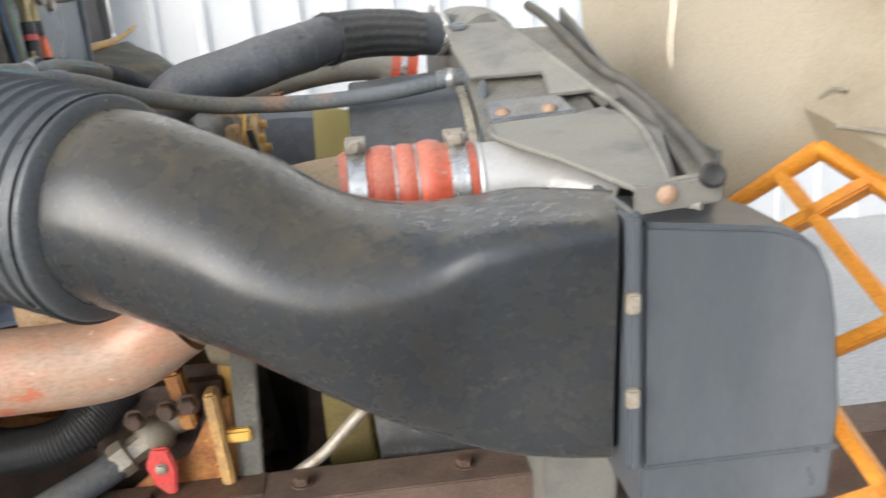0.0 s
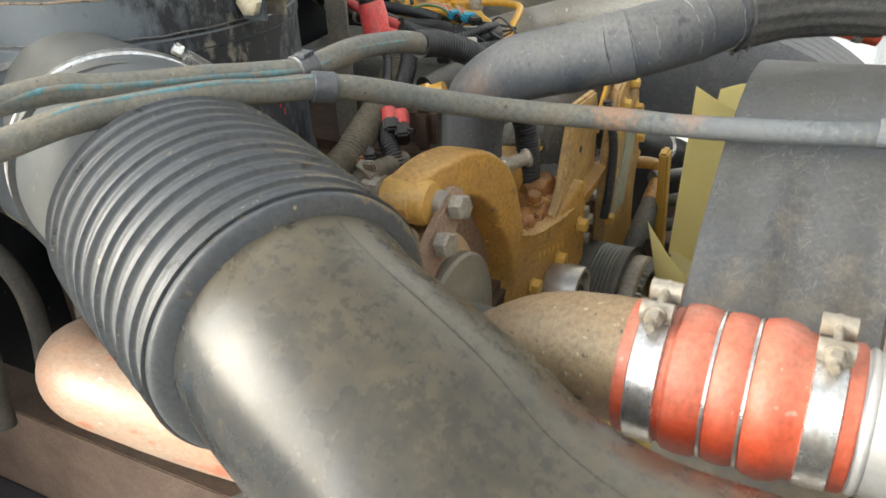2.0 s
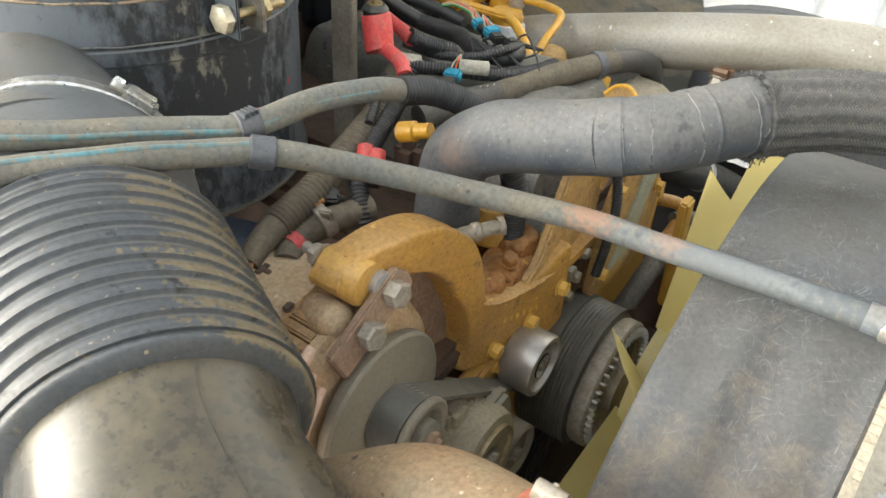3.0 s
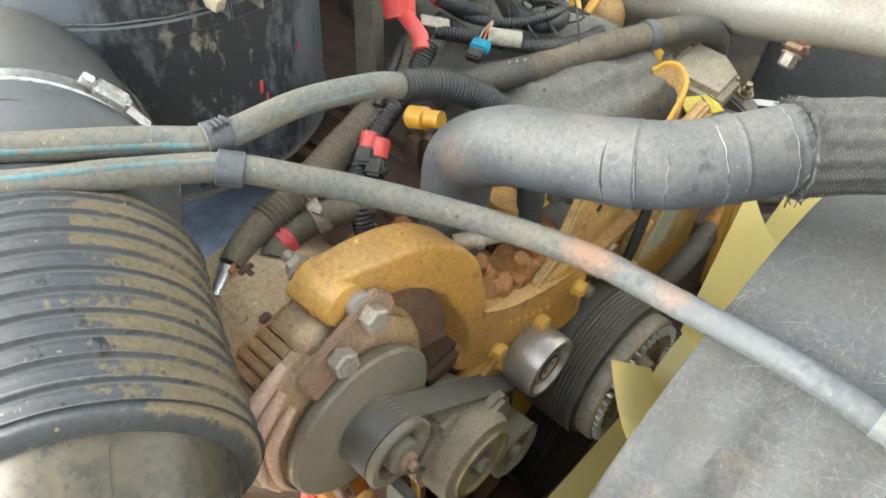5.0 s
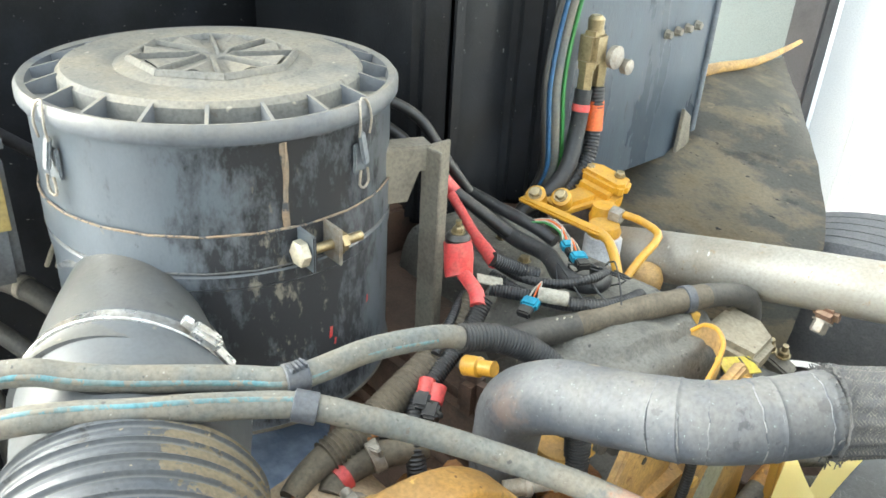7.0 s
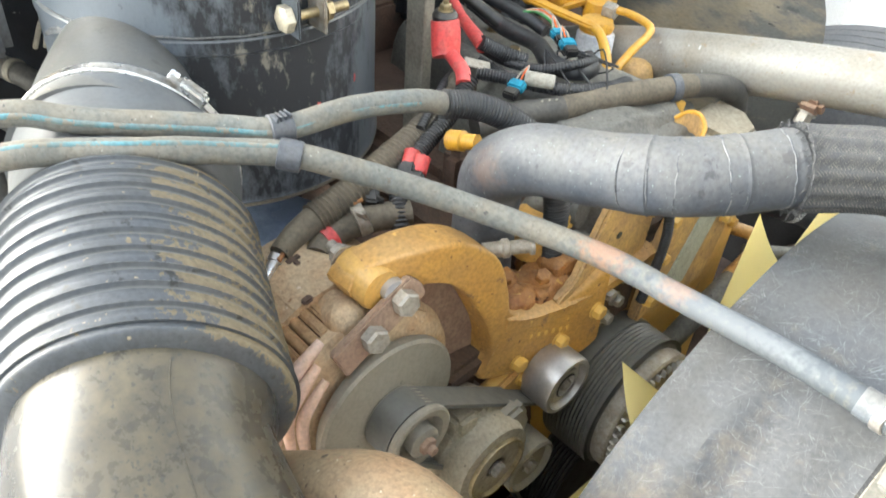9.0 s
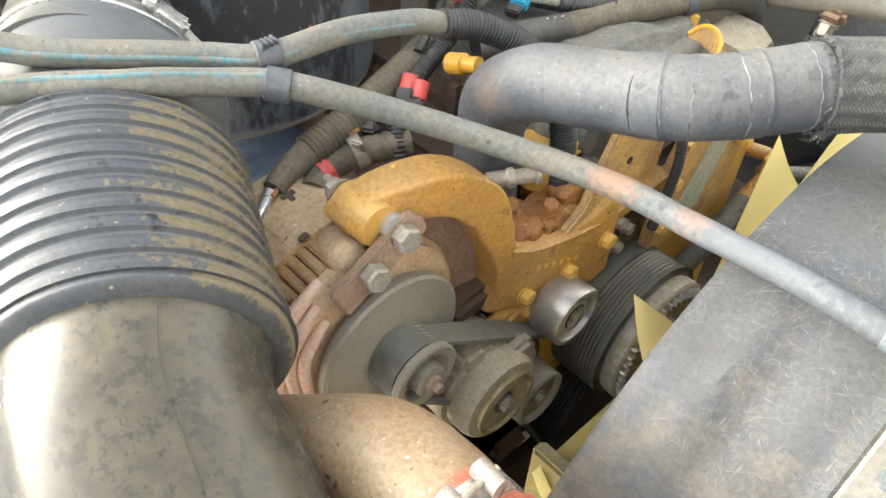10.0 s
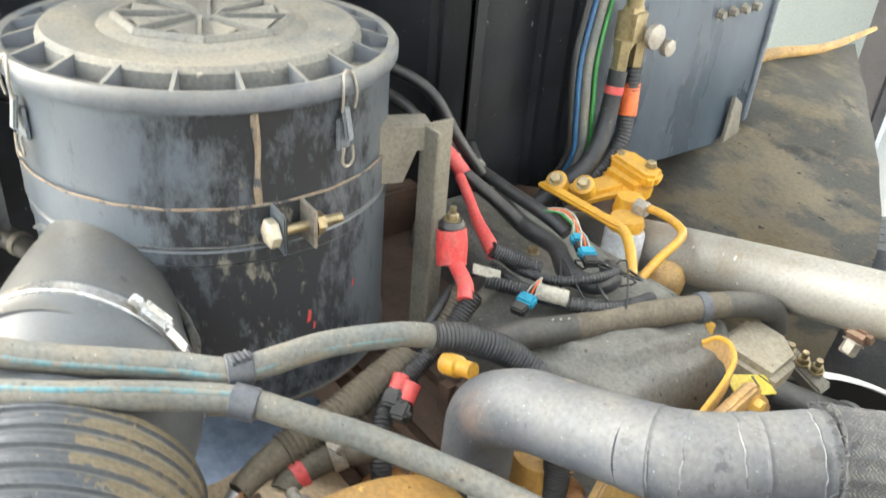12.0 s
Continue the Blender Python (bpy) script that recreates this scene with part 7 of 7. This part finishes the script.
    part("dark_end", tube([(0.245, 0.20, 1.235), (0.265, 0.26, 1.24), (0.285, 0.316, 1.240)], 0.0168, 20, wob=0.001), "dark_rubber", b, "dark rubber end with faint print")
    part("dark_bend", tube([(0.351, 0.503, 1.245), (0.363, 0.545, 1.238), (0.377, 0.585, 1.222), (0.380, 0.60, 1.19)], 0.0168, 20, wob=0.001), "dark_rubber", b, "dark rubber bend")
    for k in range(3):
        part("print_bar", box((0.002, 0.004, 0.001), pose(0.276 + 0.004 * k, 0.285 + 0.009 * k, 1.2572, 0, 0, 20), 0.0), "cream", b)
    part("taped_branch", tube([(0.285, 0.49, 1.222), (0.31, 0.472, 1.212), (0.348, 0.444, 1.205), (0.38, 0.424, 1.195), (0.395, 0.41, 1.17)], lambda u, _: 0.010 + 0.003 * u, 14, 0.004, wob=0.003), "loom", b, "black taped wiring branch")
    part("tube_clamp", band(Vector((0.343, 0.473, 1.247)), Vector((0.4, 0.9, 0)).normalized(), 0.0172, 0.014, 0.002, 28), "clip", b, "grey steel clamp")
    part("clamp_leg", box((0.020, 0.005, 0.062), pose(0.354, 0.474, 1.204, 0, 4, 20), 0.0015), "yellow", b, "orange-yellow clamp strap")
    part("black_wire", tube([(0.33, 0.42, 1.225), (0.352, 0.43, 1.215), (0.372, 0.42, 1.195), (0.38, 0.40, 1.17)], 0.009, 10), "loom", b)
    # Red boots
    r = thing("battery_terminal_boot", "bright red rubber battery terminal boot with a brass stud", "terminal cover")
    part("boot", tube([(0.158, 0.222, 1.336), (0.162, 0.221, 1.322), (0.166, 0.219, 1.302), (0.170, 0.217, 1.294)], lambda u, _: 0.0175 + 0.004 * u - 0.004 * u * u, 16, 0.006), "red_plastic", r)
    part("spout", tube([(0.168, 0.220, 1.300), (0.190, 0.212, 1.299), (0.215, 0.202, 1.296), (0.228, 0.192, 1.288)], lambda u, _: 0.0085 + 0.001 * u, 16), "red_plastic", r)
    part("black_cap", lathe([(0.015, 0), (0.016, 0.008), (0.012, 0.014)], Vector((0.158, 0.222, 1.334)), Z, 20), "black", r)
    part("stud", hexbolt(Vector((0.158, 0.222, 1.347)), Z, 0.013, 0.009, shank=0.008), "brass", r)
    r = thing("red_cable_sleeve", "red rubber cable sleeve that comes down behind the post", "cable sleeve")
    part("sleeve", tube([(0.02, 0.345, 1.315), (0.06, 0.33, 1.304), (0.10, 0.312, 1.296), (0.135, 0.298, 1.292), (0.166, 0.286, 1.288)], lambda u, _: 0.007 + 0.003 * max(0, u - 0.45) / 0.55, 14), "red_plastic", r)
    part("cable", ribbed([(0.165, 0.282, 1.294), (0.178, 0.31, 1.278), (0.20, 0.335, 1.268)], 0.010, 0.004, 0.0014, 14), "loom", r)
    r = thing("cable_sleeve", "short red sleeve on a black battery cable", "cable sleeve")
    part("sleeve", tube([(-0.03, 0.345, 1.345), (-0.005, 0.355, 1.325), (0.01, 0.36, 1.312)], 0.011, 12), "red_plastic", r)
    part("cable", tube([(-0.12, 0.30, 1.40), (-0.08, 0.32, 1.385), (-0.03, 0.345, 1.345)], 0.0095, 12), "black", r)
    part("cable", tube([(0.008, 0.36, 1.314), (0.05, 0.385, 1.285), (0.10, 0.40, 1.262)], 0.0095, 12), "black", r)
    for p, q in (((0.252, 0.094, 1.242), (0.268, 0.072, 1.226)), ((0.266, 0.098, 1.240), (0.282, 0.072, 1.22)), ((0.234, 0.05, 1.222), (0.262, 0.028, 1.205))):
        r = thing("connector_plug", "black wiring plug with a red locking sleeve", "connector", "engine plugs")
        a, c = Vector(p), Vector(q)
        part("red_lock", tube([a, a.lerp(c, 0.55)], 0.0095, 10), "red_plastic", r)
        part("plug", box((0.02, 0.018, 0.024), axes(a.lerp(c, 0.85), (c - a).normalized(), Vector((0.8, 0.55, 0)).normalized(), (c - a).normalized().cross(Vector((0.8, 0.55, 0)).normalized())), 0.003), "black", r)
        part("latch_tab", box((0.016, 0.005, 0.006), Matrix.Translation(c + Vector((0.006, 0.004, 0.008))), 0.001), "black", r)
    for o, way in (((0.236, 0.28, 1.262), Vector((0.3, -0.9, -0.2))), ((0.186, 0.414, 1.28), Vector((0.8, -0.5, -0.1))), ((0.218, 0.395, 1.282), Vector((0.8, -0.5, -0.1)))):
        r = thing("wire_connector", "small teal blue wire connector with cream wires", "connector", "teal connectors")
        o, way = Vector(o), way.normalized()
        side = way.cross(Z).normalized()
        part("shell", box((0.018, 0.022, 0.013), axes(o, way, side, side.cross(way)), 0.003), "blue", r)
        part("plug", box((0.016, 0.018, 0.011), axes(o + way * 0.016, way, side, side.cross(way)), 0.002), "black", r)
        for k in (-1, 0, 1):
            part("wire", tube([o - way * 0.008 + side * 0.006 * k, o - way * 0.02 + side * 0.004 * k + Z * 0.006, o - way * 0.034 + Z * 0.008], 0.0013, 6), "cream" if k else "orange_plastic", r)
    tg = thing("paper_tag", "cream paper tag taped round the loom", "tag")
    part("tag", tube([(0.232, 0.300, 1.266), (0.250, 0.311, 1.266), (0.262, 0.321, 1.265)], 0.0100, 12), "cream", tg)
    tg = thing("paper_tag", "torn white tag beside the red boot", "tag")
    part("tag", box((0.035, 0.018, 0.002), pose(0.176, 0.268, 1.272, 12, 12, 50), 0.0008), "cream", tg)
    # Steel clip and terminal below the clip
    c = thing("cable_clamp", "dusty steel band clamp on the alternator cable", "clamp")
    part("clamp_ring", band(Vector((0.268, 0.008, 1.195)), Vector((-0.3, -0.9, -0.3)).normalized(), 0.0175, 0.014, 0.0016, 24), "dull_steel", c)
    part("clamp_ear", box((0.014, 0.006, 0.02), pose(0.280, 0.0, 1.212, 30, 0, 20), 0.002), "dull_steel", c)
    part("cable", tube([(0.29, 0.06, 1.195), (0.268, 0.008, 1.192), (0.262, -0.03, 1.185), (0.275, -0.055, 1.178)], 0.0155, 14), "loom_dusty", c)
    part("red_mark", lathe([(0.0165, 0), (0.0165, 0.012)], Vector((0.264, -0.028, 1.186)), Vector((0.05, -0.9, -0.2)).normalized(), 14), "red_plastic", c)
    w = thing("thin_wire", "thin brown wire over the alternator", "wire")
    part("wire", tube([(0.262, 0.015, 1.215), (0.252, -0.03, 1.205), (0.255, -0.07, 1.197), (0.27, -0.10, 1.192)], 0.0028, 8), "rusty", w)
    f = thing("hose_fitting", "dusty brass hose barb beside the radiator hose", "fitting")
    part("barb", lathe([(0.009, 0), (0.009, 0.02), (0.011, 0.022), (0.011, 0.028), (0.008, 0.03), (0.008, 0.05), (0.011, 0.052), (0.011, 0.056)], Vector((0.385, 0.082, 1.188)), Vector((0.55, 0.8, 0.1)).normalized(), 16), "dull_steel", f)


harness()


def heater_fittings():
    t = thing("heater_valve", "brass heater valve with dusty hoses on the black box", "valve")
    part("valve_body", box((0.035, 0.046, 0.06), pose(-0.02, 0.692, 1.475, 0, 0, 8), 0.008), "brass", t)
    part("valve_head", lathe([(0.013, 0), (0.014, 0.02), (0.009, 0.026)], Vector((-0.02, 0.692, 1.503)), Z, 16), "brass", t)
    for y in (0.676, 0.712):
        part("union", lathe([(0.013, 0), (0.013, 0.045), (0.016, 0.045), (0.016, 0.058)], Vector((-0.015, y, 1.40)), Z, 6), "brass", t)
    part("knob", lathe([(0.019, 0), (0.0195, 0.003), (0.0195, 0.010), (0.010, 0.013)], Vector((0.0, 0.722, 1.462)), X, 24), "dull_steel", t)
    part("knob", lathe([(0.013, 0), (0.013, 0.012), (0.008, 0.014)], Vector((0.005, 0.752, 1.443)), X, 20), "dull_steel", t)
    h = thing("heater_box_hose", "black corrugated heater hose with orange tape", "hose")
    part("hose", ribbed([(-0.015, 0.712, 1.41), (-0.005, 0.705, 1.34), (0.005, 0.68, 1.28), (-0.005, 0.61, 1.22), (-0.03, 0.55, 1.18)], 0.0145, 0.006, 0.0012, 18), "loom", h)
    part("orange_tape", tube([(-0.014, 0.712, 1.385), (-0.009, 0.708, 1.36), (-0.004, 0.704, 1.335)], 0.0158, 16), "orange_plastic", h, "bright orange tape")
    h = thing("heater_box_hose", "black heater hose with a red mark", "hose")
    part("hose", tube([(-0.015, 0.676, 1.41), (-0.01, 0.665, 1.34), (0.0, 0.63, 1.27), (-0.02, 0.56, 1.21), (-0.04, 0.50, 1.17)], 0.0145, 18), "loom", h)
    part("red_mark", lathe([(0.0152, 0), (0.0152, 0.012)], Vector((-0.0135, 0.673, 1.385)), Vector((0.08, -0.15, -1)).normalized(), 16), "red_plastic", h)
    for m, y, r, n in (("wire_blue", 0.612, 0.0045, "thin_wire"), ("heater_hose", 0.628, 0.0085, "thin_wire"), ("green", 0.648, 0.004, "thin_wire"), ("black", 0.598, 0.005, "thin_wire")):
        w = thing(n, {"wire_blue": "blue wire along the black box", "heater_hose": "tan dusty tube along the black box", "green": "green wire along the black box", "black": "black wire along the black box"}[m], "wire")
        part("wire", tube([(-0.03, y + 0.022, 1.60), (-0.035, y + 0.006, 1.50), (-0.03, y - 0.008, 1.42), (-0.025, y - 0.004, 1.34), (-0.03, y + 0.006, 1.27), (-0.05, y - 0.02, 1.20)], r, 10), m, w)
    b = thing("box_cable", "black battery cable that drops behind the post", "wire")
    part("cable", tube([(-0.16, 0.26, 1.43), (-0.11, 0.30, 1.437), (-0.06, 0.345, 1.41), (-0.02, 0.37, 1.35), (0.0, 0.40, 1.30)], 0.0085, 12), "black", b)


heater_fittings()


def lower_clutter():
    t = thing("oil_filler", "yellow plastic cap low on the engine", "cap")
    part("cap", lathe([(0.03, 0), (0.034, 0.01), (0.034, 0.05), (0.028, 0.058)], Vector((0.03, -0.02, 0.79)), Vector((0.3, -0.8, 0.4)).normalized(), 24), "yellow", t)
    t = thing("coolant_hose", "thick black ribbed coolant hose under the charge pipe", "hose")
    part("hose", ribbed([(-0.1, 0.0, 0.80), (0.04, -0.04, 0.85), (0.13, -0.07, 0.845), (0.21, -0.06, 0.855), (0.27, 0.0, 0.89)], 0.032, 0.005, 0.0016, 24), "loom", t)
    part("band_clamp", band(Vector((0.04, -0.04, 0.85)), Vector((0.9, -0.3, 0.2)).normalized(), 0.0325, 0.013, 0.0014, 32), "bracket", t, "dusty band clamp")
    t = thing("drain_hose", "grey rubber hose with a dull steel coupling", "hose")
    part("hose", tube([(0.06, -0.16, 0.70), (0.148, -0.13, 0.765), (0.24, -0.08, 0.795), (0.262, -0.065, 0.803)], 0.022, 18), "rad_hose", t)
    part("coupling", lathe([(0.023, 0), (0.026, 0.006), (0.026, 0.022), (0.019, 0.026), (0.019, 0.05), (0.022, 0.055), (0.022, 0.07)], Vector((0.258, -0.066, 0.803)), Vector((0.8, 0.45, 0.35)).normalized(), 6), "dull_steel", t, "dull steel hex coupling")
    t = thing("shutoff_valve", "grey shutoff valve with a red handle", "valve")
    part("valve_body", lathe([(0.022, 0), (0.028, 0.01), (0.028, 0.03), (0.02, 0.04), (0.026, 0.05), (0.026, 0.08)], Vector((0.30, -0.05, 0.82)), Vector((0.6, 0.5, 0.35)).normalized(), 20), "disc", t)
    part("handle", slab([(-0.02, 0.0), (-0.012, -0.03), (0.008, -0.055), (0.016, -0.05), (0.022, -0.01), (0.014, 0.026), (-0.008, 0.026)], 0.008, axes(Vector((0.328, -0.082, 0.808)), X, Z, -Y), 0.003), "red_plastic", t, "red handle")
    part("handle_bolt", hexbolt(Vector((0.33, -0.09, 0.803)), -Y, 0.012, 0.006), "dull_steel", t)
    t = thing("engine_mount", "yellow and rusty engine mount bracket above the frame", "bracket")
    part("gusset", slab([(0.27, 0.752), (0.43, 0.752), (0.43, 0.89), (0.41, 0.88), (0.36, 0.80), (0.30, 0.775)], 0.012, axes(Vector((0, -0.05, 0)), X, Z, -Y), 0.002), "rusty", t)
    part("upright", box((0.018, 0.03, 0.16), pose(0.412, -0.07, 0.825, 0, -3, 0), 0.004), "dusty_yellow", t)
    part("upright", box((0.022, 0.03, 0.09), pose(0.362, -0.045, 0.885, 0, -8, 0), 0.004), "rusty", t)
    part("tab", box((0.05, 0.03, 0.02), pose(0.43, -0.06, 0.83), 0.004), "yellow", t)
    part("base", box((0.22, 0.06, 0.02), pose(0.36, -0.09, 0.752), 0.004), "rust_dark", t)
    for x in (0.30, 0.345, 0.375):
        part("mount_bolt", hexbolt(Vector((x, -0.065, 0.87 + 0.2 * (x - 0.3))), -Y, 0.022, 0.014), "rust_dark", t)
    t = thing("support_bar", "dark grey-green steel support bar", "bracket")
    part("bar", box((0.035, 0.012, 0.30), pose(0.45, -0.06, 0.84, 0, 4, 0), 0.003), "cover", t)
    t = thing("stay_rod", "thin dusty diagonal stay rod", "rod")
    part("rod", tube([(0.505, -0.05, 0.745), (0.55, -0.05, 0.775), (0.60, -0.05, 0.825), (0.66, -0.05, 0.88)], 0.009, 12), "dull_steel", t)
    t = thing("id_plate", "small worn metal plate with coloured bars on the frame", "plate")
    part("plate", box((0.10, 0.004, 0.05), pose(0.475, -0.142, 0.735, -20, 0, 0), 0.001), "blue_steel", t)
    part("plate_bar", box((0.08, 0.003, 0.008), pose(0.475, -0.1455, 0.742, -20, 0, 0), 0.0), "orange_paint", t)
    part("plate_bar", box((0.03, 0.003, 0.014), pose(0.45, -0.144, 0.727, -20, 0, 0), 0.0), "white", t)
    t = thing("dark_panel", "olive painted upright panel below the fan", "panel")
    part("panel", box((0.07, 0.02, 0.36), pose(0.585, 0.02, 0.78), 0.004), "olive", t)
    # Added dark beam that covers the bright ground under the fan
    t = thing("filler_beam", "dark beam added to hide the bright ground under the fan", "crossmember")
    part("beam", box((0.30, 0.84, 0.10), pose(0.56, 0.38, 0.56), 0.012), "rust_dark", t)
    for y in (0.05, 0.2, 0.5, 0.65):
        part("beam_bolt", hexbolt(Vector((0.52, y, 0.61)), Z, 0.024, 0.014), "rust_dark", t)
    t = ENGINE
    # Added dark pan for the same purpose
    part("filler_pan", box((0.86, 0.34, 0.16), pose(-0.05, 0.36, 0.53), 0.03), "rust_dark", t, "dark pan added to hide the ground below the engine")
    random.seed(11)
    for k in range(16):
        x, z = random.uniform(-0.25, 0.42), random.uniform(0.70, 1.02)
        s = random.uniform(0.03, 0.08)
        part("casting", box((s * 1.4, 0.07, s), pose(x, 0.13, z, 0, random.uniform(-20, 20), random.uniform(-8, 8)), 0.01), random.choice(("rust_dark", "rust_dark", "rusty", "cover")), t)
        if k % 2:
            part("bolt", hexbolt(Vector((x, 0.094, z)), -Y, 0.018, 0.012), "rust_dark", t)


lower_clutter()


def right_clutter():
    t = thing("fuel_pipe", "yellow fuel pipe elbow with dark rubber hose", "pipe")
    part("pipe_elbow", tube([(0.395, 0.60, 1.0), (0.429, 0.628, 0.992), (0.455, 0.648, 0.984), (0.470, 0.648, 0.972), (0.473, 0.628, 0.960), (0.472, 0.60, 0.950)], 0.011, 14), "yellow", t)
    part("sleeve", tube([(0.473, 0.625, 0.959), (0.472, 0.60, 0.95), (0.471, 0.575, 0.942)], 0.0175, 18), "yellow", t)
    part("rubber_hose", tube([(0.471, 0.58, 0.944), (0.47, 0.516, 0.924), (0.46, 0.449, 0.87), (0.45, 0.40, 0.80)], 0.0165, 16), "cover", t)
    part("rust_bar", box((0.016, 0.03, 0.22), pose(0.49, 0.575, 0.94, 8, 0, 0), 0.004), "yellow", t)
    t = thing("hose_union", "black hose with two bright clamps beyond the engine", "hose")
    part("hose", tube([(0.34, 0.72, 1.00), (0.40, 0.82, 0.95), (0.44, 0.92, 0.90), (0.50, 1.0, 0.84)], 0.03, 18), "loom", t)
    part("clamp", band(Vector((0.42, 0.875, 0.925)), Vector((0.4, 0.8, -0.4)).normalized(), 0.031, 0.013, 0.0015, 24), "steel", t)
    for k in range(3):
        h = thing("fuel_hose", "thin dusty fuel hose behind the fan", "hose", "fuel hoses")
        part("hose", tube([(0.46, 0.62, 0.97 - 0.05 * k), (0.52, 0.72, 0.95 - 0.05 * k), (0.58, 0.85, 0.93 - 0.05 * k)], 0.012, 12), "cover", h)
    t = thing("stud_block", "small brass studs on a dark bracket", "fitting")
    part("bracket", box((0.10, 0.03, 0.03), pose(0.335, 0.85, 0.985, 20, 20, 0), 0.004), "bracket", t)
    for x in (0.31, 0.335, 0.36):
        part("stud", hexbolt(Vector((x, 0.848, 1.0)), Vector((0.1, -0.2, 1)).normalized(), 0.018, 0.012, shank=0.012), "brass", t)
    t = thing("wire_conduit", "thin corrugated conduit that hangs before the engine plates", "wiring")
    part("conduit", ribbed([(0.45, 0.335, 1.20), (0.462, 0.335, 1.14), (0.462, 0.33, 1.08), (0.458, 0.325, 1.03)], 0.007, 0.004, 0.0012, 12), "loom", t)


right_clutter()


def sheen_panel():
    # Added sheet whose blue stands in for the reflection in this gap
    t = thing("sheen_panel", "added blue-grey sheet that stands in for a bluish sheen below the air cleaner", "panel")
    part("panel", slab([(-0.16, 0.02), (0.02, 0.13), (0.20, -0.03), (0.15, -0.10), (0.02, -0.07)], 0.006, pose(0, 0, 1.035, -8, 6, 0), 0.002), "sheen_blue", t)


sheen_panel()
